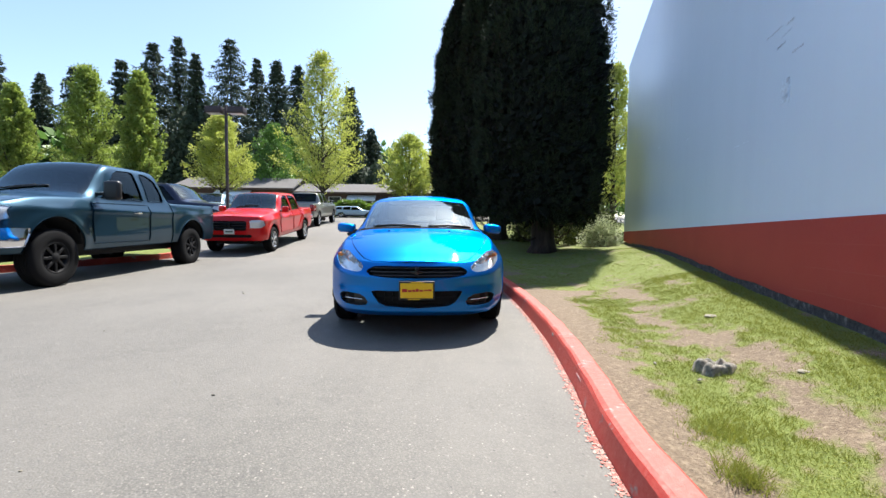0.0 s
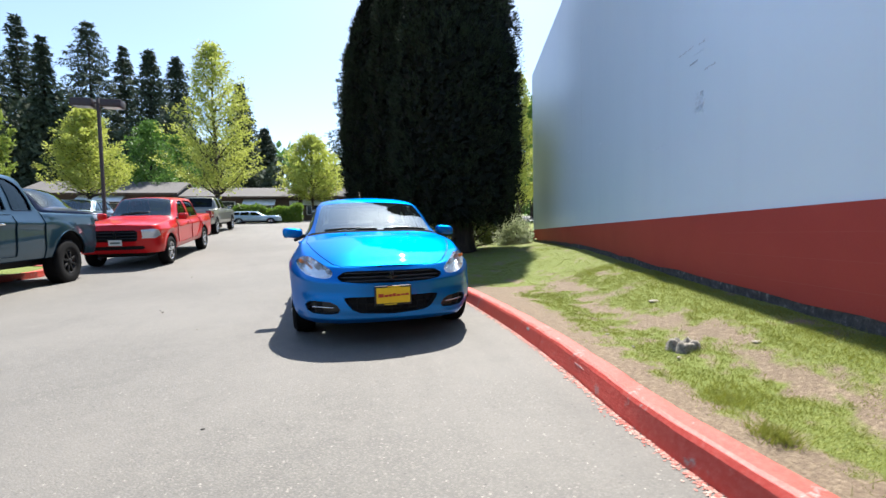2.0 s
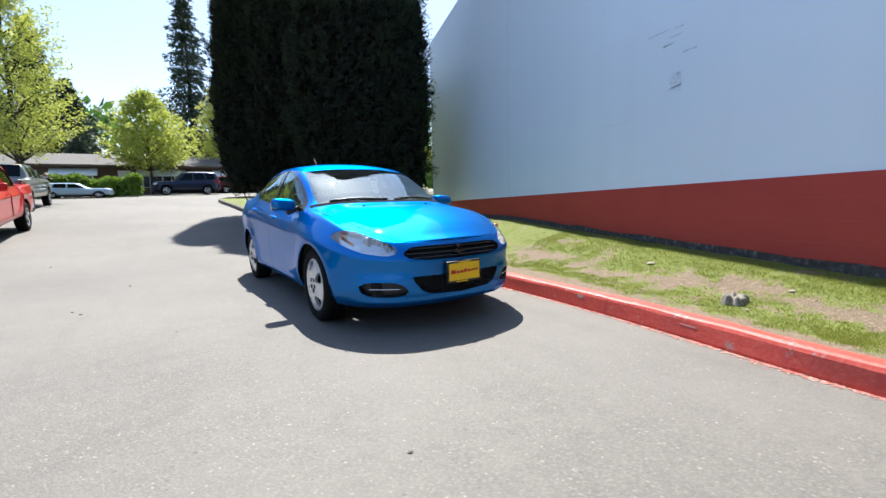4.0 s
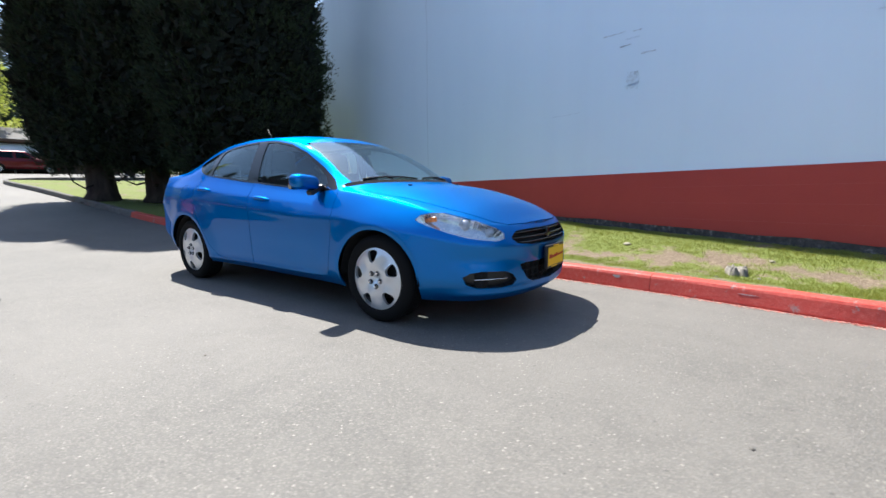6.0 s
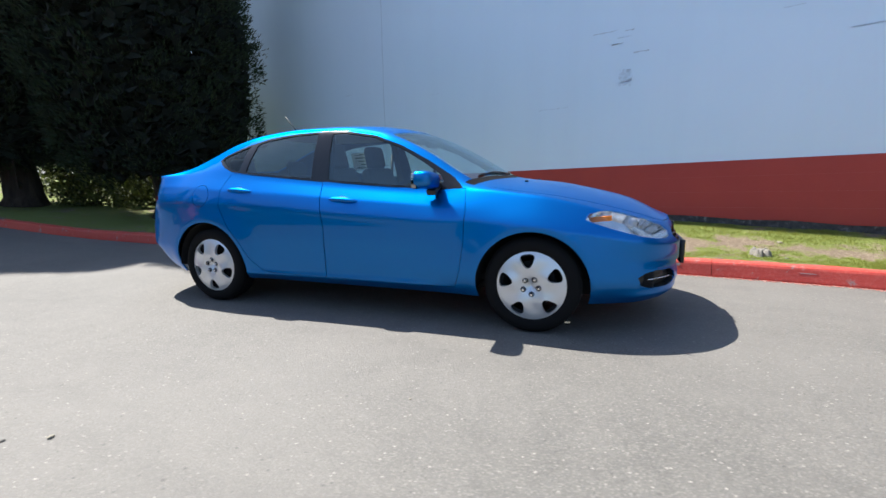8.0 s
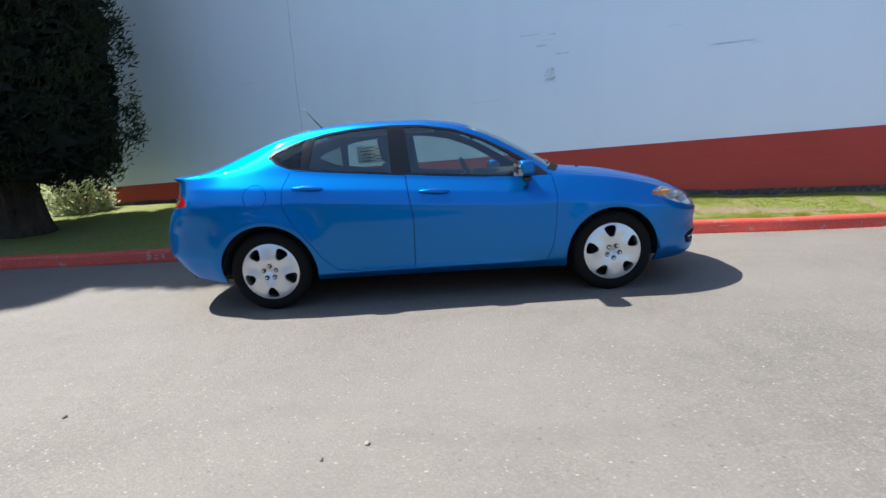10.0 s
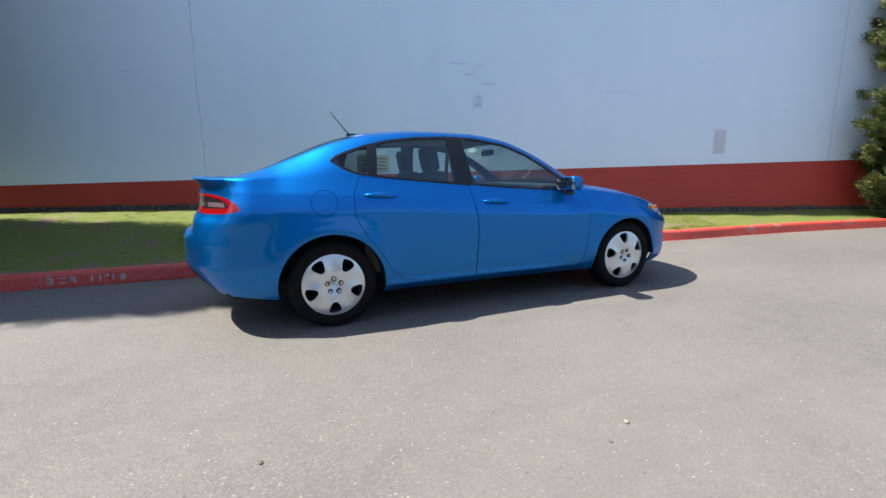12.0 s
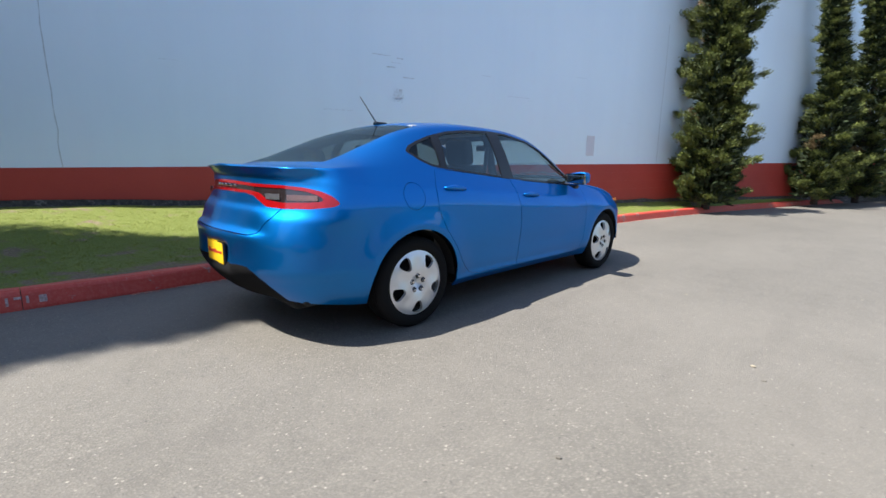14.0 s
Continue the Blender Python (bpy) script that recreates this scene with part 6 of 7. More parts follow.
def leaves(rng, at, along, length, width, spread=0.6, curl=0.25):
    """A leaf at every place: a bent quad that points along a way, with some scatter."""
    n = len(at)
    d = unit(along + rng.normal(0, spread, (n, 3)))
    s = unit(np.cross(d, rng.normal(0, 1, (n, 3))))
    u = np.cross(s, d)
    L = (length * rng.uniform(0.6, 1.25, n))[:, None]
    W = (width * rng.uniform(0.6, 1.2, n))[:, None]
    a = at
    b = at + d * L * 0.45 + s * W * 0.5 + u * L * curl * 0.3
    c = at + d * L - u * L * curl * 0.2
    e = at + d * L * 0.45 - s * W * 0.5 + u * L * curl * 0.3
    return np.stack([a, b, c, e], 1)


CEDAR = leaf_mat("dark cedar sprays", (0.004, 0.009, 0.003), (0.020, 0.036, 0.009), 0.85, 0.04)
CEDAR_CORE_SHADE = leaf_mat("inner cedar sprays with shade in the colour", (0.002, 0.004, 0.002), (0.005, 0.009, 0.003), 0.95, 0.0)
FIR = leaf_mat("dark fir needles", (0.018, 0.032, 0.018), (0.062, 0.090, 0.048), 0.75, 0.10)
SPRING = leaf_mat("fresh spring leaves", (0.14, 0.21, 0.030), (0.30, 0.37, 0.075), 0.5, 0.5)
LIME = leaf_mat("yellow green leaves", (0.27, 0.33, 0.045), (0.46, 0.49, 0.11), 0.5, 0.5)
MIDGREEN = leaf_mat("mid green leaves", (0.053, 0.127, 0.022), (0.136, 0.252, 0.042), 0.5, 0.35)
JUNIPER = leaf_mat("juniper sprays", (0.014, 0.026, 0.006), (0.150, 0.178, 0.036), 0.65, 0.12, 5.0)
HEDGE = leaf_mat("hedge leaves", (0.06, 0.13, 0.015), (0.20, 0.30, 0.035), 0.5, 0.35)
PALE_BUSH = leaf_mat("variegated pale leaves", (0.16, 0.22, 0.07), (0.55, 0.58, 0.38), 0.45, 0.35)
GRASS = leaf_mat("grass blades", (0.096, 0.136, 0.015), (0.280, 0.292, 0.052), 0.6, 0.35)


def limb(a, b, r0, r1, rng, bend=0.08, n=6):
    a, b = Vector(a), Vector(b)
    pts, rad = [], []
    for i in range(n):
        t = i / (n - 1)
        p = a.lerp(b, t) + Vector(rng.normal(0, bend * (b - a).length * 0.3, 3)) * (t * (1 - t) * 2)
        pts.append(p)
        rad.append(r0 + (r1 - r0) * t)
    return bm_tube(pts, rad, 7, False)


def cedar_tree(x, y, height, radius, seed, low=1.0, n=4600, back=0.0):
    """A dense dark columnar cedar, its trunk bare close to the ground."""
    rng = np.random.default_rng(seed)
    z0 = lawn_z(x, y) - 0.03
    t = thing("cedar_tree", "tall dense dark green columnar cedar with a bare trunk", "tree", "cedars on the lawn", Matrix.Translation((x, y, z0)))
    b = bm_tube([(0, 0, -0.1), (0.03, 0, 0.25), (0.0, 0.04, 1.2), (0, 0, height * 0.9)], [0.55, 0.40, 0.33, 0.05], 14)
    for k in range(5):
        a = rng.uniform(0, 6.28)
        zz = rng.uniform(0.5, 1.3)
        c, s = math.cos(a), math.sin(a)
        bm_add(b, bm_tube([(0.2 * c, 0.2 * s, zz), (0.7 * c, 0.7 * s, zz - 0.12), (1.1 * c, 1.1 * s, zz + 0.05), (1.35 * c, 1.35 * s, zz + 0.5)], [0.035, 0.026, 0.02, 0.012], 6))
    part("trunk", b, BARK, t)
    h = rng.uniform(0, 1, n) ** 0.85
    ang = rng.uniform(0, 2 * np.pi, n)
    lobes = 1 + 0.07 * np.sin(ang * 3 + h * 5 + seed) + 0.05 * np.sin(ang * 7 - h * 17) + 0.05 * np.sin(h * 38 + ang * 2) + 0.03 * np.sin(ang * 17 + 5 * np.sin(h * 21 + seed))
    prof = pchip(h, [(0, 0.62), (0.06, 0.90), (0.25, 1.0), (0.6, 0.86), (0.85, 0.52), (1.0, 0.08)]) * lobes
    depth = 1.01 - 0.40 * rng.uniform(0, 1, n) ** 1.8
    r = radius * prof * depth
    zz = low + (height - low) * h
    edge = low * (0.45 + 0.8 * (0.5 + 0.5 * np.sin(ang * 2 + seed)))
    at = np.stack([np.cos(ang) * r, np.sin(ang) * r, np.maximum(zz, edge)], 1)
    out = np.stack([np.cos(ang), np.sin(ang), rng.uniform(-0.15, 0.9, n)], 1)
    at[:, 1] += back * step(low, low + 2.5, at[:, 2])
    packs = []
    for k in range(23):
        off = rng.normal(0, 0.062, (n, 3)) * np.array([1, 1, 1.9])
        packs.append(leaves(rng, at + off, out + np.array([0, 0, 0.5]), 0.13, 0.028, 0.45))
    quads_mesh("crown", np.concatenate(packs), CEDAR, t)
    # a looser core that closes the crown, inner shade put into its near-black colour
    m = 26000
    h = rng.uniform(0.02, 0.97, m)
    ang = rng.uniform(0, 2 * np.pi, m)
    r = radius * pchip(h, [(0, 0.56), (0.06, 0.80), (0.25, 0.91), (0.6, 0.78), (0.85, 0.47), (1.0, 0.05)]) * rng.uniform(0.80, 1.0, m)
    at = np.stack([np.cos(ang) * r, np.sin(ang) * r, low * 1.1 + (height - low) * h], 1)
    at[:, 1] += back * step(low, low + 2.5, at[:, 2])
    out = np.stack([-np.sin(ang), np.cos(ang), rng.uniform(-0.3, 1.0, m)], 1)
    quads_mesh("inner_crown", leaves(rng, at, out, 0.36, 0.20, 0.5), CEDAR_CORE_SHADE, t)
    return t


def broad_tree(name, label, x, y, base, crown_lo, crown_hi, rx, material, seed, n=9000, leaf=0.17, group="", shape="oval", clumps=70, gaps=0.0):
    """A trunk with limbs and a crown of many small leaves in clumps."""
    rng = np.random.default_rng(seed)
    t = thing(name, label, "tree", group, Matrix.Translation((x, y, base)))
    top = crown_hi - base
    lo = crown_lo - base
    r0 = 0.05 + 0.012 * top
    b = limb((0, 0, -0.2), (0.0, 0.0, top * 0.93), r0, 0.02, rng, 0.05, 8)
    if shape == "column":
        prof = [(0, 0.55), (0.2, 1.0), (0.6, 0.75), (0.85, 0.4), (1, 0.05)]
    elif shape == "cone":
        prof = [(0, 0.75), (0.15, 1.0), (0.5, 0.72), (0.8, 0.42), (1, 0.06)]
    else:
        prof = [(0, 0.60), (0.15, 1.0), (0.4, 0.86), (0.75, 0.52), (1, 0.08)]
    rise = {"column": 1.5, "cone": 0.75}.get(shape, 0.95)
    clumps = int(clumps * 1.7)
    per = n // clumps
    packs = []
    for k in range(clumps):
        h = (k + rng.uniform(0.1, 0.9)) / clumps
        a = k * 2.399 + rng.uniform(-0.5, 0.5)
        r = rx * float(pchip(h, prof)) * rng.uniform(0.45, 1.12)
        z = lo + (top - lo) * h
        way = np.array([math.cos(a), math.sin(a), 0])
        lift = rise * r * rng.uniform(0.6, 1.2)
        root = np.array([0, 0, max(lo * 0.7, z - lift)])
        tip = way * r + np.array([0, 0, min(z, top)])
        if k % 3 == 0:
            bm_add(b, limb(tuple(root), tuple(root + (tip - root) * 0.9), r0 * 0.35 * (1 - 0.6 * h), 0.010, rng, 0.12, 5))
        q = rng.uniform(0.22, 1.06, per) ** 0.75
        wide = (0.035 + 0.085 * (1 - q)) * rx + 0.03
        at = root + np.outer(q, tip - root) + rng.normal(0, 1, (per, 3)) * wide[:, None] * np.array([1, 1, 0.75])
        to = np.tile(unit(tip - root) + np.array([0, 0, 0.15]), (per, 1))
        packs.append(leaves(rng, at, to, leaf, leaf * 0.6, 0.75))
    part("trunk", b, BARK, t)
    quads_mesh("crown", np.concatenate(packs), material, t)
    return t


def fir_mesh(height, radius, seed, layers=34, thin=1.0):
    """Leaves of a fir: whorls of drooping boughs, getting shorter to the tip."""
    rng = np.random.default_rng(seed)
    packs = []
    tilt = rng.uniform(0, 6.28)
    for k in range(layers):
        h = (k + rng.uniform(0, 0.9)) / layers
        z = height * (0.08 + 0.91 * h)
        R = radius * (1 - h) ** 0.66 * rng.uniform(0.66, 1.15) + 0.15
        for a in np.linspace(0, 2 * np.pi, int(7 + 5 * (1 - h)), endpoint=False) + rng.uniform(0, 1):
            if rng.uniform() > thin:
                continue
            L = R * rng.uniform(0.55, 1.15) * (1 + 0.14 * math.sin(a * 2 + tilt + h * 9))
            m = int(22 + 40 * L / radius)
            s = rng.uniform(0.05, 1, m) ** 0.8
            droop = -0.34 * L * s**1.5 + 0.12 * L * s
            side = rng.normal(0, 0.11, m) * L * (0.35 + 0.65 * np.sin(np.pi * s * 0.9))
            at = np.stack([math.cos(a) * L * s - math.sin(a) * side, math.sin(a) * L * s + math.cos(a) * side, z + droop + rng.normal(0, 0.12, m) - 0.25 * np.abs(side)], 1)
            out = np.tile([math.cos(a) * 0.7, math.sin(a) * 0.7, -0.55], (m, 1))
            packs.append(leaves(rng, at, out, 0.62, 0.20, 0.5))
    return np.concatenate(packs)


def fir_tree(x, y, height, radius, seed, layers=34, thin=1.0):
    t = thing("fir_tree", "tall dark fir standing in the wood behind the houses", "tree", "firs behind the houses", Matrix.Translation((x, y, gz(y) - 0.1)))
    part("trunk", bm_tube([(0, 0, 0), (0, 0, height * 0.5), (0, 0, height * 0.98)], [0.45, 0.25, 0.03], 8), BARK, t)
    quads_mesh("crown", fir_mesh(height, radius, seed, layers, thin), FIR, t)
    return t


def spot(bearing, d, off=0.041):
    """A place by its bearing from where the walk begins."""
    k = (bearing - 784) / 763 + off
    return 0.08 + k * d, -4.81 + d


def up(rise, d):
    """A height by its rise over the level, on the same scale as the bearings."""
    return 1.04 + (397 - rise) / 763 * d * 1.01


# three cedars by the kerb
cedar_tree(3.85, 9.1, 12.6, 2.08, 11, 0.75, back=0.15)
cedar_tree(3.05, 13.3, 12.6, 1.80, 12, 0.8)
cedar_tree(1.75, 14.0, 10.6, 1.5, 13, 0.9, back=0.9)

# young broad-leaved trees round the lot
TREES = [  # bearing, distance, top, foot of the crown, half width, kind, shape
    (572, 30, 108, 318, 3.1, "lime", "oval"), (400, 30, 215, 322, 2.45, "lime", "cone"), (265, 22, 146, 318, 1.05, "spring", "column"), (180, 26, 140, 310, 2.0, "spring", "oval"),
    (58, 22, 172, 300, 0.95, "spring", "column"), (2, 26, 150, 300, 1.9, "spring", "oval"), (722, 45, 244, 334, 4.0, "lime", "oval"), (1086, 21, 116, 345, 1.35, "lime", "oval"),
    (488, 52, 230, 335, 4.0, "mid", "oval"), (525, 60, 250, 345, 4.0, "mid", "oval"), (-60, 24, 160, 300, 1.9, "spring", "oval")]
KIND = {"lime": (LIME, "yellow-green spring tree with a slim grey trunk"), "spring": (SPRING, "fresh green young tree in spring leaf"), "mid": (MIDGREEN, "rounded mid green tree behind the houses")}
for i, (bearing, d, tip, foot, rx, kind, shape) in enumerate(TREES):
    x, y = spot(bearing, d)
    broad_tree("broadleaf_tree", KIND[kind][1], x, y, gz(y) - 0.05, up(foot, d), up(tip, d), rx, KIND[kind][0], 40 + i, (8000 if bearing == 1086 else 16000) if d < 40 else 9000, 0.15 if d < 40 else 0.28, "young trees round the lot", shape)

# tall firs in the wood behind
for i, (bearing, tip, wd) in enumerate(((28, 106, 54), (105, 150, 60), (160, 134, 50), (238, 122, 52), (290, 92, 66), (332, 82, 48), (360, 112, 36), (418, 84, 84), (462, 118, 56), (495, 120, 60), (532, 126, 60), (655, 230, 56), (620, 160, 44), (-40, 120, 60))):
    d = 74 + 5 * (i % 3)
    x, y = spot(bearing, d)
    fir_tree(x, y, up(tip, d) - gz(y) + 0.1, wd / 763 * d * 0.98, 70 + i, 42)


def leaf_mass(name, label, category, material, pts, size, seed, kind="", parent_at=(0, 0, 0)):
    """A hedge, shrub or wood: leaves over given places, all round."""
    rng = np.random.default_rng(seed)
    out = rng.normal(0, 1, pts.shape) * 0.7 + np.array([0, 0, 0.8])
    ob = quads_mesh(name, leaves(rng, pts, out, size, size * 0.6, 0.6), material)
    return tagged(ob, label, category, kind=kind)


def hedge(x0, x1, y, depth, height, seed, n=16000):
    rng = np.random.default_rng(seed)
    x = rng.uniform(x0, x1, n)
    top = height * (0.9 + 0.12 * np.sin(x * 1.7) + 0.08 * np.sin(x * 4.3 + 1))
    u = rng.uniform(0, 1, n)
    face = rng.uniform(0, 1, n) < 0.55
    yy = np.where(face, y - depth / 2 + rng.normal(0, 0.08, n), y + (u - 0.5) * depth)
    zz = np.where(face, u * top, top + rng.normal(0, 0.07, n))
    g = ground_z(np.full(n, y))
    return leaf_mass("hedge", "clipped green hedge at the far end of the lot", "hedge", HEDGE, np.stack([x, yy, zz + g], 1), 0.20, seed)


hedge(-10.5, -2.4, 33.6, 1.7, 1.25, 5)


def shrub(label, x, y, r, h, material, seed, n=2600, leaf=0.09, group=""):
    rng = np.random.default_rng(seed)
    t = thing("shrub", label, "shrub", group, Matrix.Translation((x, y, (lawn_z(x, y) if y < 24 and x > 1 else gz(y)) - 0.03)))
    b = bmesh.new()
    for k in range(7):
        a = k * 0.9
        bm_add(b, limb((0.05 * math.cos(a), 0.05 * math.sin(a), 0), (r * 0.6 * math.cos(a), r * 0.6 * math.sin(a), h * 0.7), 0.018, 0.006, rng, 0.2, 5))
    part("stems", b, BARK, t)
    d = unit(rng.normal(0, 1, (n, 3)))
    d[:, 2] = np.abs(d[:, 2])
    k = rng.uniform(0.6, 1.05, n)[:, None] * (1 + 0.18 * np.sin(d[:, :1] * 7 + d[:, 1:2] * 5))
    at = d * k * np.array([r, r, h])
    quads_mesh("foliage", leaves(rng, at, d + np.array([0, 0, 0.3]), leaf, leaf * 0.6, 0.6), material, t)
    return t


shrub("pale variegated shrub with cream leaf edges by the wall", 6.05, 9.75, 0.62, 0.95, PALE_BUSH, 3, 3600, 0.085)
for i, (x, y, r, h) in enumerate(((5.0, 11.4, 0.9, 1.2), (4.3, 12.6, 0.8, 1.0), (6.6, 12.6, 1.0, 1.5), (7.6, 14.5, 1.2, 1.9), (5.6, 15.6, 1.1, 1.3))):
    shrub("dark evergreen shrub in the shade of the cedars", x, y, r, h, JUNIPER, 20 + i, 2600, 0.12, "shrubs under the cedars")
shrub("low lime green shrub at the edge of the lot", spot(498, 36)[0], spot(498, 36)[1], 1.0, 1.6, LIME, 31, 2600, 0.14)
# trees and greenery past the end of the wall
for i, (x, y, rx, hi, kind) in enumerate(((11.5, 24, 2.2, 8.5, "spring"), (8.2, 30, 2.6, 9.0, "lime"), (16, 27, 2.8, 10, "mid"), (4.4, 46, 3.0, 10.5, "lime"), (12, 42, 3.2, 11, "spring"), (20, 36, 3.0, 11, "mid"))):
    broad_tree("broadleaf_tree", KIND[kind][1], x, y, gz(y) - 0.05, gz(y) + 1.8, gz(y) + hi, rx, KIND[kind][0], 140 + i, 9000, 0.24, "young trees round the lot", "oval")
for i, (x, y, h, r) in enumerate(((4.6, 76, 32, 5.6), (12, 84, 24, 4.6), (19, 80, 26, 5.0))):
    fir_tree(x, y, h, r, 170 + i, 44)


def far_woods():
    rng = np.random.default_rng(9)
    n = 26000
    a = rng.uniform(0, 2 * np.pi, n)
    R = 96 + 8 * rng.uniform(-1, 1, n)
    top = 9 + 3.5 * np.sin(a * 9) + 2.5 * np.sin(a * 23 + 1) + 1.5 * np.sin(a * 61)
    z = top * rng.uniform(0, 1, n) ** 0.7
    at = np.stack([R * np.cos(a), R * np.sin(a), z + ground_z(R * np.sin(a))], 1)
    leaf_mass("far_woods", "dark mixed wood closing the view all round", "wood", MIDGREEN, at, 2.2, 10, "stuff")


far_woods()


def fir_wood():
    """The closed dark mass of the fir wood behind the houses."""
    rng = np.random.default_rng(19)
    n = 42000
    u = rng.uniform(0, 1, n)
    x = -95 + 88 * u
    y = 84 - 22 * u + rng.uniform(-3, 3, n)
    top = 14 + 3.5 * np.sin(u * 31) + 2.5 * np.sin(u * 83 + 1) - 7 * step(0.72, 1.0, u)
    z = top * rng.uniform(0, 1, n) ** 0.8
    at = np.stack([x, y, z + ground_z(y)], 1)
    leaf_mass("fir_wood", "dense dark conifer wood behind the houses", "wood", FIR, at, 0.9, 11, "stuff")


fir_wood()


DEAD_SPRAY = leaf_mat("browned juniper sprays", (0.10, 0.065, 0.03), (0.26, 0.19, 0.09), 0.7, 0.2)


def juniper(s, off, prof, lean, seed, boughs=90, needles=900):
    """A twisted juniper by the wall: boughs that sweep out and curl up, with tufts of fine sprays."""
    rng = np.random.default_rng(seed)
    x, y, _ = on_wall(s, off, 0)
    base = at_wall(s) - 0.05
    t = thing("juniper_tree", "layered dark green juniper growing up against the wall", "tree", "junipers along the wall", Matrix.Translation((x, y, base)))
    along, out_ = np.array(WALL_D), np.array(WALL_OUT)
    z_lo, z_hi = prof[0][0], prof[-1][0]
    axis = lambda z: along * float(pchip(z, lean)) + np.array([0, 0, z])
    b = bm_tube([tuple(axis(z)) for z in np.linspace(-0.1, z_hi * 0.97, 14)], list(np.linspace(0.10, 0.02, 14)), 8)
    packs, dead = [], []
    for k in range(boughs):
        h = (k + rng.uniform(0, 1)) / boughs
        z = z_lo + (z_hi - z_lo) * h
        L = float(pchip(z, prof)) * rng.uniform(0.45, 1.15)
        a = k * 2.399 + rng.uniform(-0.5, 0.5)
        way = along * math.cos(a) + out_ * math.sin(a)
        root = axis(max(0.08, z - 0.30 * L))
        bend = rng.uniform(0.05, 0.45) * L
        spine = lambda q: root + np.outer(q, way) * L + np.outer(q, [0, 0, 0.25 * L]) + np.outer(q ** 2.2, [0, 0, bend])
        if k % 3 == 0:
            bm_add(b, bm_tube([tuple(v) for v in spine(np.linspace(0, 0.8, 5))], [0.022, 0.018, 0.014, 0.010, 0.006], 5, False))
        m = int(needles * 1.7 * (0.35 + 0.65 * L))
        q = rng.uniform(0.22, 1.0, m) ** 0.7
        tuft = np.round(q * 5 + rng.uniform(-0.4, 0.4, m))
        shift = np.stack([np.sin(tuft * 2.1 + k), np.cos(tuft * 3.7 + k), np.sin(tuft * 5.3 + k) * 0.4], 1) * 0.14 * min(1.0, L + 0.3)
        at = spine(q) + shift + rng.normal(0, 0.050, (m, 3)) * np.array([1.2, 1.2, 0.62])
        depth = (at @ out_) + off
        at = at + np.outer(np.maximum(0.05 - depth, 0), out_)
        to = np.tile(way * 0.75 + np.array([0, 0, 0.65]), (m, 1))
        (dead if rng.uniform() < 0.05 else packs).append(leaves(rng, at, to, 0.075, 0.020, 0.40))
    # dark sprays close the crown round the stem; their colour holds its inner shade
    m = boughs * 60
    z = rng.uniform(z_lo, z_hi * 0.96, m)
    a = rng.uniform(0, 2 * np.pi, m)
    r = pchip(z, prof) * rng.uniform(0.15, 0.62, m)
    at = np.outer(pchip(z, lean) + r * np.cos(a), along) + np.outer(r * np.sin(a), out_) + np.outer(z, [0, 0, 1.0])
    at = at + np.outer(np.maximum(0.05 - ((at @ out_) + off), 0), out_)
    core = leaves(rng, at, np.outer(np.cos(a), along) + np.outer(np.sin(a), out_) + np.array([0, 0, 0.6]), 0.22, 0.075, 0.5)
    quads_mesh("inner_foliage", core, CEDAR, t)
    part("trunk", b, BARK, t)
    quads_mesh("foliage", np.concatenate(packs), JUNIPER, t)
    if dead:
        quads_mesh("dead_foliage", np.concatenate(dead), DEAD_SPRAY, t, "browned dead sprays")
    return t


FULL = [(0.10, 0.72), (0.6, 0.88), (1.9, 0.90), (2.4, 0.58), (3.1, 0.90), (3.9, 0.58), (4.7, 0.82), (5.6, 0.55), (6.3, 0.2)]
FORKED = [(0.12, 0.8), (0.8, 0.92), (2.2, 0.9), (3.2, 0.62), (3.9, 0.36), (5.2, 0.32), (6.2, 0.28), (6.7, 0.1)]
BROAD = [(0.12, 0.8), (1.0, 0.88), (2.4, 0.8), (3.4, 0.9), (4.2, 0.6), (5.0, 0.34), (6.4, 0.3), (7.0, 0.1)]
juniper(-8.35, 0.75, FULL, [(0, 0.15), (3, 0.2), (4.5, 0.25), (6.3, 0.5)], 80, 150, 800)
juniper(-13.8, 0.70, FORKED, [(0, 0.2), (3.2, 0.1), (4.2, 0.35), (5.2, 0.8), (6.7, 1.0)], 81, 105)
juniper(-15.9, 0.75, BROAD, [(0, -0.2), (3.5, 0.0), (4.8, 0.3), (7.0, 0.95)], 82, 95)
juniper(-19.4, 0.75, FULL, [(0, 0.0), (6.3, 0.2)], 83, 80, 350)
juniper(-23.4, 0.75, FULL, [(0, 0.0), (6.3, -0.2)], 84, 80, 350)


# ---- houses, lamp, stump, marks ----
ROOF = plain("weathered grey shingle", (0.120, 0.111, 0.102), 0.9, grain=0.3, scale=6)
BROWN = plain("brown siding", (0.10, 0.065, 0.045), 0.85, grain=0.25, scale=8)
CREAM = plain("cream trim", (0.68, 0.66, 0.60), 0.7)
DARK_GLASS = plain("dark house window", (0.03, 0.035, 0.04), 0.1)
CANVAS = plain("white awning cloth", (0.75, 0.76, 0.74), 0.8)


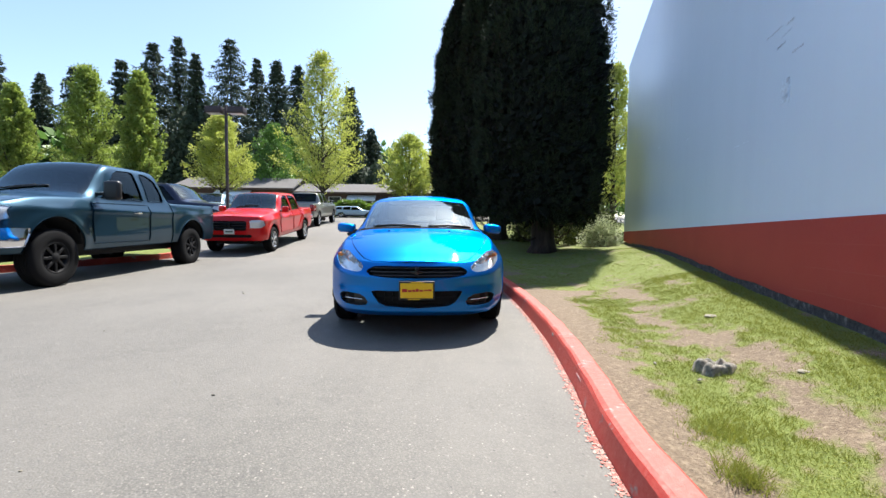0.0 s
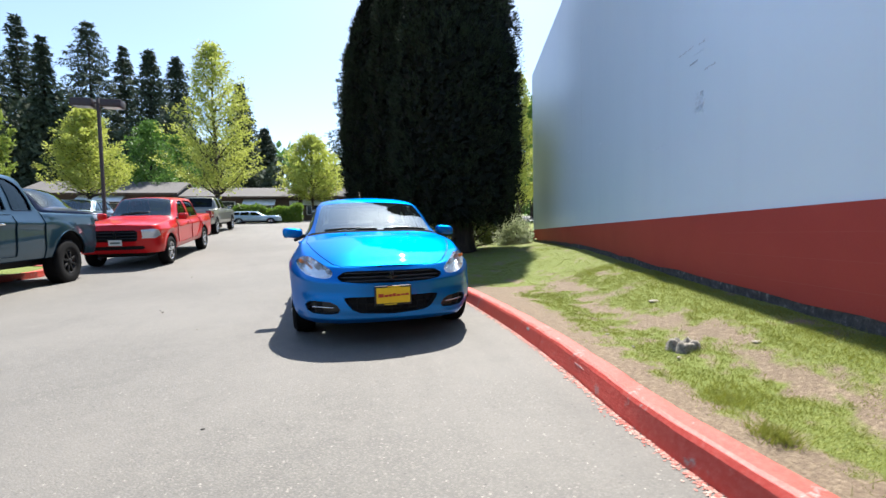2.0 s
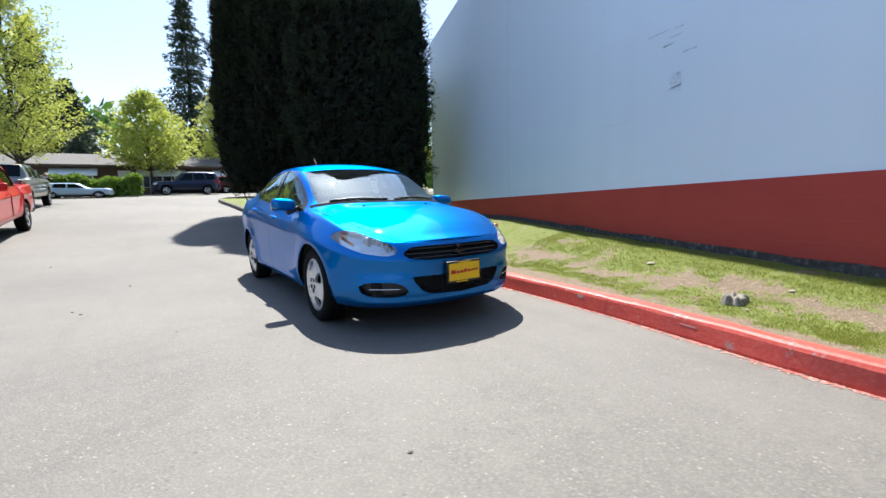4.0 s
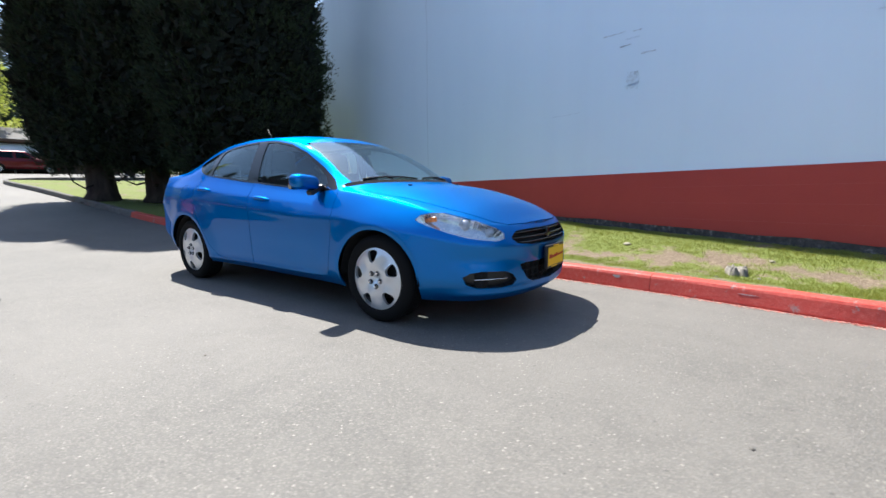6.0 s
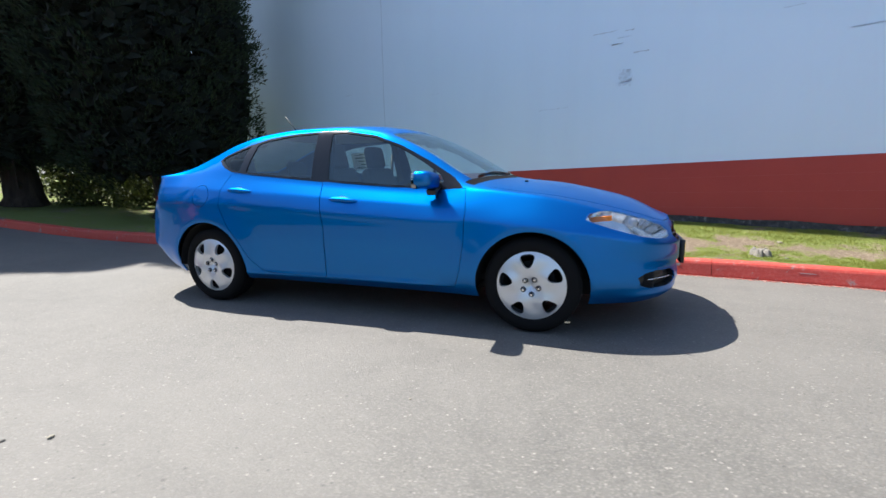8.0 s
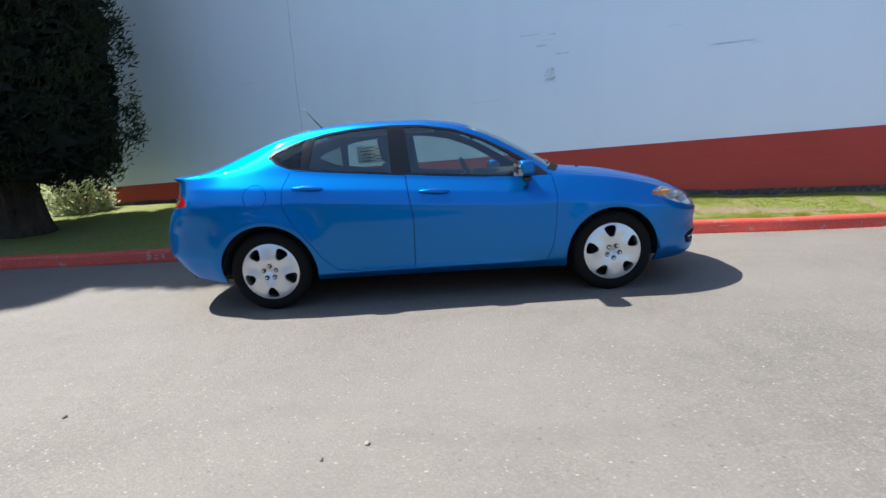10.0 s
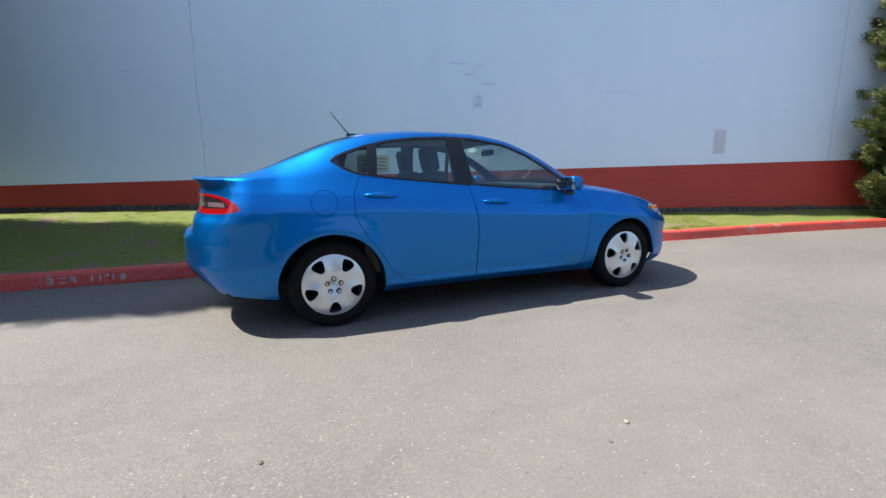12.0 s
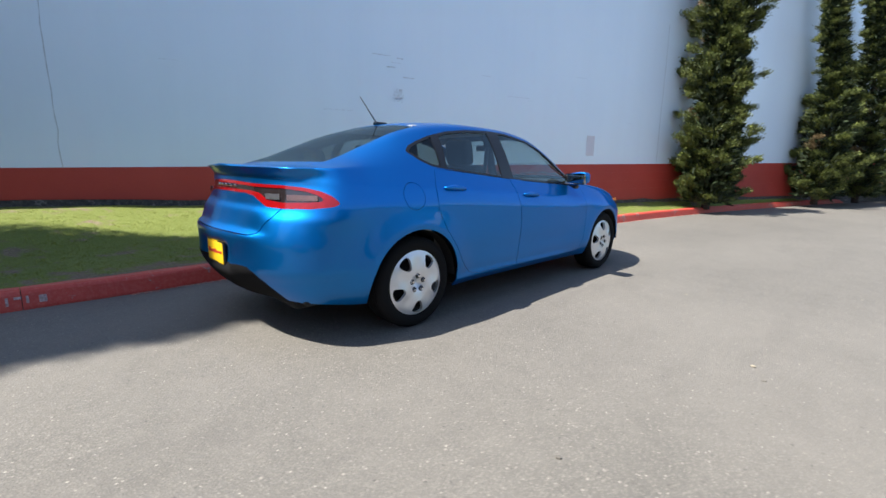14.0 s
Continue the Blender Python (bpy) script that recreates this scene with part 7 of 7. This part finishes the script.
def house(x0, x1, y0, depth, base, eave, ridge, openings, label):
    """A long low house: walls, a pitched roof with eaves, windows and awnings."""
    h = thing("house", label, "house", "low houses across the lot", Matrix.Translation((x0, y0, base)))
    w = x1 - x0
    ez, rz = eave - base, ridge - base
    part("wall", bm_box(0, w, 0, depth, -0.5, ez, 0), BROWN, h, smooth=False)
    bm = bmesh.new()
    o = 0.6
    pts = [(-o, -o, ez - 0.12), (w + o, -o, ez - 0.12), (w + o, depth / 2, rz), (-o, depth / 2, rz), (-o, depth + o, ez - 0.12), (w + o, depth + o, ez - 0.12)]
    lo = [bm.verts.new(p) for p in pts]
    hi = [bm.verts.new((p[0], p[1], p[2] + 0.16)) for p in pts]
    for a in ((0, 1, 2, 3), (3, 2, 5, 4)):
        bm.faces.new([hi[k] for k in a])
        bm.faces.new([lo[k] for k in a][::-1])
    for a, c in ((0, 1), (1, 2), (2, 5), (5, 4), (4, 3), (3, 0)):
        bm.faces.new((lo[a], lo[c], hi[c], hi[a]))
    part("roof", bm, ROOF, h, smooth=False)
    part("fascia", bm_box(-o, w + o, -o - 0.03, -o - 0.003, ez - 0.14, ez + 0.05), BROWN, h, smooth=False)
    for x, ww, z0, z1, kind in openings:
        if kind == "window":
            win = new("window")
            win.parent = h
            part("window_frame", bm_box(x - 0.06, x + ww + 0.06, -0.06, 0.01, z0 - 0.06, z1 + 0.06, 0.01, 1), CREAM, win)
            k = max(1, int(ww / 0.7))
            for i in range(k):
                part("pane", bm_box(x + i * ww / k + 0.03, x + (i + 1) * ww / k - 0.03, -0.075, -0.055, z0, z1), DARK_GLASS, win, smooth=False)
        elif kind == "awning":
            b = bmesh.new()
            q = [(x, -0.02, z1), (x + ww, -0.02, z1), (x + ww, -1.1, z0), (x, -1.1, z0)]
            lo = [b.verts.new(p) for p in q]
            hi = [b.verts.new((p[0], p[1], p[2] + 0.05)) for p in q]
            b.faces.new(hi)
            b.faces.new(lo[::-1])
            for i in range(4):
                b.faces.new((lo[i], lo[(i + 1) % 4], hi[(i + 1) % 4], hi[i]))
            part("awning", b, CANVAS, h, "white cloth awning", smooth=False)
            for i in range(int(ww / 0.9) + 1):
                part("awning_post", bm_tube([(x + i * 0.9, -1.05, 0), (x + i * 0.9, -1.05, z0)], 0.05, 6), CREAM, h)
        else:
            part("door", bm_box(x, x + ww, -0.05, 0.01, 0, z1, 0.01, 1), CREAM, h)
    return h


xa, xb = spot(322, 46)[0], spot(512, 46)[0]
house(xa, xb, 41.5, 7, gz(41.5), 4.75, 6.05, [(1.0, 2.2, 1.0, 2.1, "window"), (4.0, 3.6, 1.9, 2.5, "awning"), (4.4, 2.6, 0.7, 1.8, "window"), (9.0, 1.8, 0.9, 2.0, "window")], "long low brown house with a grey shingle roof and white awning")
xc = spot(520, 46)[0]
house(xc, xc + 25.5, 42.0, 7, gz(42), 4.45, 5.55, [(3.6, 1.2, 0.8, 1.9, "window"), (5.6, 3.0, 1.5, 2.1, "awning"), (6.0, 2.2, 0.6, 1.5, "window"), (9.9, 0.9, 0, 2.0, "door"), (11.2, 3.6, 1.5, 2.1, "awning"), (11.6, 2.8, 0.6, 1.5, "window"),
      (17, 3.2, 1.5, 2.1, "awning"), (17.4, 2.4, 0.6, 1.5, "window"), (22, 1.8, 0.8, 1.9, "window")], "long low brown house with white porch awnings under a grey roof")


def lot_lamp(x, y, top):
    base = gz(y)
    t = thing("lot_lamp", "dark steel lot lamp with twin box heads", "lamp", "", Matrix.Translation((x, y, base)))
    h = top - base
    m = plain("dark bronze steel", (0.055, 0.042, 0.045), 0.5, 0.5)
    part("footing", bm_lathe([(0.0, 0.62), (0.22, 0.62), (0.25, 0.58), (0.26, -0.1), (0.0, -0.1)], 20, "z"), KERB_GREY, t)
    part("pole", bm_box(-0.05, 0.05, -0.05, 0.05, 0.6, h, 0.01, 1), m, t)
    for sx in (-1, 1):
        head = bm_box(0.12, 0.80, -0.22, 0.22, h - 0.34, h - 0.06, 0.03, 2)
        if sx < 0:
            flipped(head)
        hd = part("lamp_head", head, m, t)
        lens = bm_box(0.2, 0.72, -0.17, 0.17, h - 0.352, h - 0.336, 0.005, 1)
        if sx < 0:
            flipped(lens)
        part("lens", lens, LAMP_PALE, hd)
    part("arm", bm_box(-0.2, 0.2, -0.03, 0.03, h - 0.20, h - 0.15, 0.01, 1), m, t)


lot_lamp(*spot(409, 19.0), 6.05)


def island():
    """The planted island behind the teal pickup, with its red kerb end."""
    pts = [(-7.35, 6.9), (-7.2, 8.2), (-7.6, 9.0), (-10.2, 9.0), (-13.0, 5.0), (-13.0, 2.0), (-9.6, 2.6)]
    ring = spline(pts, 60, True)
    isl = thing("planted_island", "grassy lot island with a red painted kerb end", "lot island")
    isl["kind"] = "structure"
    b = bmesh.new()
    lo = [b.verts.new((x, y, gz(y) - 0.1)) for x, y in ring]
    hi = [b.verts.new((x, y, gz(y) + 0.15)) for x, y in ring]
    c = ring.mean(0)
    inn = [b.verts.new((x + (c[0] - x) * 0.045, y + (c[1] - y) * 0.045, gz(y) + 0.15)) for x, y in ring]
    n = len(ring)
    for i in range(n):
        j = (i + 1) % n
        b.faces.new((lo[i], lo[j], hi[j], hi[i]))
        b.faces.new((hi[i], hi[j], inn[j], inn[i]))
    part("kerb_ring", b, KERB, isl, smooth=False)
    v = [(x + (c[0] - x) * 0.04, y + (c[1] - y) * 0.04, gz(y) + 0.135) for x, y in ring] + [(c[0], c[1], gz(c[1]) + 0.2)]
    ob = from_arrays("island_grass", v, [(i, (i + 1) % n, n) for i in range(n)], LAWN, isl, smooth=True)
    a = ob.data.attributes.new("grass", "FLOAT", "POINT")
    a.data.foreach_set("value", [0.9] * (n + 1))


island()


def stump():
    x, y = 2.0, -2.07
    z = lawn_z(x, y)
    wood = plain("grey cut wood", (0.20, 0.18, 0.15), 0.9, grain=0.6, scale=45)
    t = thing("tree_stump", "low hollow weathered grey tree stump in the lawn", "stump", "", Matrix.Translation((x, y, z - 0.03)))
    rng = np.random.default_rng(4)
    b = bmesh.new()
    rings = []
    jag = lambda a: 0.030 * noise.noise(Vector((math.cos(a) * 2.3, math.sin(a) * 2.3, 1.0))) + 0.014 * noise.noise(Vector((math.cos(a) * 7, math.sin(a) * 7, 4.0)))
    for k, (h, r, up_) in enumerate(((0.0, 0.145, 0), (0.032, 0.108, 0), (0.070, 0.100, 1), (0.084, 0.088, 1.4), (0.088, 0.060, 1.2), (0.070, 0.042, 0.8), (0.064, 0.02, 0.3))):
        rings.append([b.verts.new((math.cos(a) * r * (1.25 + 0.25 * math.sin(3 * a + 1) + 0.10 * math.sin(9 * a)), math.sin(a) * r * (0.85 + 0.12 * math.sin(5 * a)), h + up_ * jag(a))) for a in (2 * math.pi * i / 40 for i in range(40))])
    for a, c in zip(rings, rings[1:]):
        for i in range(40):
            b.faces.new((a[i], a[(i + 1) % 40], c[(i + 1) % 40], c[i]))
    b.faces.new(rings[-1])
    part("stump_body", b, wood, t)
    for k in range(4):
        a = rng.uniform(0, 6.28)
        r = rng.uniform(0.2, 0.4)
        part("wood_chip", bm_box(-0.022, 0.022, -0.009, 0.009, 0, 0.008, 0.003, 1, pose(math.cos(a) * r, math.sin(a) * r, 0.035, rng.uniform(-10, 10), 0, rng.uniform(0, 180))), wood, t)


stump()


def small_stones():
    rng = np.random.default_rng(8)
    pale = plain("pale stone", (0.27, 0.24, 0.18), 0.85)
    for k, (x, y, r) in enumerate(((2.77, -0.88, 0.06), (2.35, -2.35, 0.035), (1.75, -1.5, 0.02))):
        b = bmesh.new()
        bmesh.ops.create_icosphere(b, subdivisions=2, radius=1)
        for v in b.verts:
            v.co = Vector((v.co.x * r, v.co.y * r * 0.8, v.co.z * r * 0.28)) * (1 + 0.2 * noise.noise(v.co * 2 + Vector((k, 0, 0))))
        bmesh.ops.translate(b, verts=b.verts, vec=(x, y, lawn_z(x, y) + r * 0.12))
        tagged(part("stone", b, pale), "flat pale stone lying in the lawn", "stone", "stones in the lawn")
    # specks on the asphalt
    for k, (x, y, r, dark) in enumerate(((-2.719, 1.853, 0.011, True), (-2.64, 1.687, 0.015, False), (-2.3, 3.2, 0.014, True), (-1.9, 0.4, 0.008, False), (-3.0, -0.6, 0.008, False), (-1.2, -2.2, 0.012, True), (-1.6, -3.0, 0.008, False), (-3.5, 6.2, 0.02, False))):
        b = bmesh.new()
        bmesh.ops.create_icosphere(b, subdivisions=2, radius=1)
        for v in b.verts:
            v.co = Vector((v.co.x * r, v.co.y * r * 0.7, v.co.z * r * 0.45)) * (1 + 0.3 * noise.noise(v.co * 1.7 + Vector((k * 3, 0, 0))))
        bmesh.ops.translate(b, verts=b.verts, vec=(x, y, gz(y) + r * 0.3))
        tagged(part("pebble", b, KERB_DIRTY_SHADE if dark else pale), "small loose pebble on the asphalt", "pebble", "pebbles on the asphalt")


small_stones()


def wall_patch(name, label, s0, s1, z0, z1, material, lift=0.004, wob=0.0, seed=0):
    """A thin repair or scuff on the wall."""
    rng = np.random.default_rng(seed)
    n = 10
    edge = [(s0 + (s1 - s0) * i / n, z0) for i in range(n)] + [(s1, z0 + (z1 - z0) * i / n) for i in range(n)] + [(s1 - (s1 - s0) * i / n, z1) for i in range(n)] + [(s0, z1 - (z1 - z0) * i / n) for i in range(n)]
    edge = [(a + rng.normal(0, wob), c + rng.normal(0, wob)) for a, c in edge]
    b = bmesh.new()
    lo = [b.verts.new(on_wall(s, 0.0, z)) for s, z in edge]
    hi = [b.verts.new(on_wall(s, lift, z)) for s, z in edge]
    b.faces.new(hi)
    m = len(edge)
    for i in range(m):
        b.faces.new((lo[i], lo[(i + 1) % m], hi[(i + 1) % m], hi[i]))
    bmesh.ops.recalc_face_normals(b, faces=b.faces)
    ob = part(name, b, material, wall, label, smooth=False)
    return ob


GREY_SCUFF = plain("grey scuffed render", (0.62, 0.72, 0.83), 0.8, grain=0.15, scale=25)
DARK_SCUFF = plain("dark scrape", (0.50, 0.57, 0.66), 0.8, grain=0.25, scale=60)
PATCH = plain("pale lilac repair paint", (0.58, 0.60, 0.68), 0.6, grain=0.08)
wall_patch("repair_patch", "rectangular repainted patch", -4.92, -4.68, 1.40, 1.86, PATCH, 0.004, 0.004, 1)
wall_patch("scuff", "grey chipped scuff", -0.10, 0.07, 2.28, 2.48, GREY_SCUFF, 0.003, 0.016, 2)
wall_patch("scuff", "", -0.08, -0.03, 2.45, 2.49, DARK_SCUFF, 0.005, 0.006, 3)
for k, (s, z, w, tilt) in enumerate(((0.12, 2.86, 0.16, 0.0), (0.30, 3.05, 0.34, 0.0), (-0.22, 2.70, 0.20, 0.0), (-0.05, 3.02, 0.12, 0), (0.02, 2.94, 0.2, 0), (-2.7, 2.55, 0.55, 0), (-3.0, 2.50, 0.12, 0), (-4.4, 3.1, 0.28, 0), (1.1, 2.05, 0.5, 0), (6.2, 2.9, 0.3, 0), (3.6, 2.6, 0.25, 0), (-1.9, 2.9, 0.2, 0), (-6.0, 2.2, 0.2, 0))):
    wall_patch("scrape", "", s - w / 2, s + w / 2, z, z + 0.012, DARK_SCUFF if k < 4 else GREY_SCUFF, 0.003, 0.004, 20 + k)


CRACK = plain("dark crack filler", (0.46, 0.54, 0.63), 0.9, grain=0.3, scale=8)


def seam(s, z0, z1, seed, wob=0.015):
    """A hairline crack or joint that runs up the wall."""
    rng = np.random.default_rng(seed)
    pts, off = [], 0.0
    for i in range(28):
        off = off * 0.9 + rng.normal(0, wob)
        pts.append((s + off, z0 + (z1 - z0) * i / 27))
    b = bmesh.new()
    vs = []
    for i, (a, z) in enumerate(pts):
        w = 0.004 + 0.004 * abs(math.sin(i * 1.3))
        vs.append((b.verts.new(on_wall(a - w, 0.003, z)), b.verts.new(on_wall(a + w, 0.003, z))))
    for p, q2 in zip(vs, vs[1:]):
        b.faces.new((p[0], p[1], q2[1], q2[0]))
    part("crack", b, CRACK, wall, "thin dark crack", smooth=False)


seam(5.0, band_z(5.0), 5.6, 1)
seam(-7.1, band_z(-7.1), 4.6, 2, 0.006)

# white stencilled lettering on the kerb's face, too worn to read
WORN_WHITE = plain("worn white stencil paint", (0.42, 0.30, 0.28), 0.6, grain=0.4, scale=60)
for k, (yy, wdt, lo, hi) in enumerate(((4.52, 0.045, 0.045, 0.10), (4.62, 0.016, 0.05, 0.105), (4.66, 0.04, 0.085, 0.105), (4.73, 0.016, 0.045, 0.105), (4.80, 0.018, 0.045, 0.10), (4.94, 0.015, 0.045, 0.105), (4.955, 0.035, 0.088, 0.104), (4.955, 0.028, 0.066, 0.078),
                                       (5.02, 0.05, 0.045, 0.06), (5.02, 0.05, 0.09, 0.104), (5.12, 0.015, 0.045, 0.105), (5.135, 0.035, 0.045, 0.06), (5.135, 0.03, 0.07, 0.08), (5.135, 0.035, 0.09, 0.104))):
    kx = float(np.interp(yy, KERB_PTS[:, 1], KERB_PTS[:, 0]))
    b = bm_box(-0.002, 0.012, 0, wdt, lo, hi, 0, 1)
    bmesh.ops.transform(b, matrix=pose(kx - 0.010, yy, gz(yy), 0, 12.5, 0), verts=b.verts)
    tagged(part("kerb_lettering", b, WORN_WHITE, smooth=False), "worn white stencilled lettering bar on the red kerb", "lettering", "lettering on the kerb")


def kerb_scuff(yy, lo, hi, length, material, seed):
    """A chipped place on the kerb's face, with a ragged outline and a little thickness."""
    rng = np.random.default_rng(seed)
    b = bmesh.new()
    ring = [(0.5 * length * math.cos(a) * rng.uniform(0.75, 1.1), (lo + hi) / 2 + 0.5 * (hi - lo) * math.sin(a) * rng.uniform(0.7, 1.15)) for a in (2 * math.pi * i / 18 for i in range(18))]
    back = [b.verts.new((0.014, u, z)) for u, z in ring]
    front = [b.verts.new((0.0035, u * 0.94, (lo + hi) / 2 + (z - (lo + hi) / 2) * 0.9)) for u, z in ring]
    b.faces.new(front)
    for i in range(18):
        b.faces.new((back[i], back[(i + 1) % 18], front[(i + 1) % 18], front[i]))
    kx = float(np.interp(yy, KERB_PTS[:, 1], KERB_PTS[:, 0]))
    bmesh.ops.transform(b, matrix=pose(kx - 0.010, yy, gz(yy), 0, 12.5, -9 if yy < 0 else 0), verts=b.verts)
    part("kerb_chip", b, material, KERB_THING, "chipped bare concrete on the kerb face", smooth=False)


for k, (yy, lo, hi, length) in enumerate(((-1.13, 0.090, 0.120, 0.09), (-2.16, 0.090, 0.098, 0.16))):
    kerb_scuff(yy, lo, hi, length, KERB_GREY if k != 1 else WORN_WHITE, 60 + k)


def grass():
    """Blades over the lawn, thick where it grows and none on the bare soil."""
    rng = np.random.default_rng(6)
    at, ln = [], []
    for k in range(62000):
        y = rng.uniform(-9.5, 7.5) if k % 3 == 0 else rng.uniform(-4.6, 1.5)
        x0 = float(np.interp(y, KERB_PTS[:, 1], KERB_PTS[:, 0])) + 0.19
        x1 = WALL_P.x + WALL_D.x * (y - WALL_P.y) / WALL_D.y - 0.03
        x = rng.uniform(x0, x1)
        if rng.uniform() > (x1 - x0) / 4.8:
            continue
        g = grass_amount(x, y) + rng.normal(0, 0.08)
        if g < 0.52:
            continue
        tall = 0.8 + 0.9 * max(0, noise.noise(Vector((x * 1.3, y * 1.3, 5)))) + 0.4 * min(1, (g - 0.5) * 2)
        z = lawn_z(x, y) - 0.004
        for q2 in range(8):
            at.append((x + rng.normal(0, 0.022), y + rng.normal(0, 0.022), z))
            ln.append(0.017 * tall * rng.uniform(0.6, 1.4))
    for cx, cy, r, n, h in ((1.44, -2.93, 0.070, 520, 0.055), (1.27, -3.30, 0.042, 460, 0.075), (2.0, -2.2, 0.10, 160, 0.05), (1.9, -1.98, 0.09, 120, 0.05), (1.25, -3.9, 0.12, 200, 0.06)):
        for k in range(n):
            x, y = cx + rng.normal(0, r), cy + rng.normal(0, r)
            at.append((x, y, lawn_z(x, y) - 0.005))
            ln.append(h * rng.uniform(0.5, 1.2))
    at, ln = np.array(at), np.array(ln)
    n = len(at)
    d = unit(np.stack([rng.normal(0, 0.5, n), rng.normal(0, 0.5, n), np.ones(n)], 1))
    s = unit(np.cross(d, rng.normal(0, 1, (n, 3))))
    lean = unit(rng.normal(0, 1, (n, 3)) * np.array([1, 1, 0])) * ln[:, None] * 0.45
    w = 0.0018
    a, b = at - s * w, at + s * w
    c, e = at + d * ln[:, None] + lean + s * w * 0.25, at + d * ln[:, None] + lean - s * w * 0.25
    ob = quads_mesh("grass", np.stack([a, b, c, e], 1), GRASS)
    tagged(ob, "short uneven grass blades growing in patches", "grass", kind="stuff")


grass()


JOINT_RED = plain("paler red joint", (0.43, 0.075, 0.056), 0.7)


def block_courses():
    """Raised joints of the blocks that show through the red paint."""
    for k in (1, 2, 3):
        verts, faces = [], []
        n = 60
        for i in range(n + 1):
            s = -14 + 13.6 * i / n
            z = band_z(s) - 0.205 * k + 0.002 * noise.noise(Vector((s * 2, k, 0)))
            hw = 0.0022 + 0.0016 * noise.noise(Vector((s * 3, k, 5)))
            for out, dz in ((0.010, -hw), (0.0145, -hw), (0.0145, hw), (0.010, hw)):
                verts.append(on_wall(s, out, z + dz))
        for i in range(n):
            a, c = 4 * i, 4 * i + 4
            faces += [(a + j, a + (j + 1) % 4, c + (j + 1) % 4, c + j) for j in range(4)]
        from_arrays("block_joint", verts, faces, JOINT_RED, wall_red, "thin paler mortar joint")


block_courses()


def paint_flakes():
    """Chips of red and bleached paint and grit that gather at the foot of the kerb."""
    rng = np.random.default_rng(12)
    n = Nodes("flaked kerb paint")
    n.set(Base_Color=n.ramp(n.geo("Random Per Island"), (0.2, (0.40, 0.10, 0.075)), (0.55, (0.44, 0.19, 0.15)), (0.9, (0.42, 0.30, 0.25))), Roughness=0.8)
    quads = []
    for k in range(5200):
        y = rng.uniform(-9, 4)
        x = float(np.interp(y, KERB_PTS[:, 1], KERB_PTS[:, 0])) + 0.004 - abs(rng.normal(0, 0.030)) * (0.7 + 0.9 * max(0.0, noise.noise(Vector((y * 4, 1, 1))))) - 0.004
        r = rng.uniform(0.004, 0.012)
        a = rng.uniform(0, 6.28)
        z = gz(y) + 0.002 + rng.uniform(0, 0.0015)
        quads.append([(x + r * math.cos(a + q * 1.57) * (1.3 if q % 2 else 0.8), y + r * math.sin(a + q * 1.57) * (1.3 if q % 2 else 0.8), z + (0.001 if q == 1 else 0)) for q in range(4)])
    tagged(quads_mesh("paint_flakes", np.array(quads), n.m), "flaked red paint and grit along the foot of the kerb", "debris", kind="stuff")


paint_flakes()
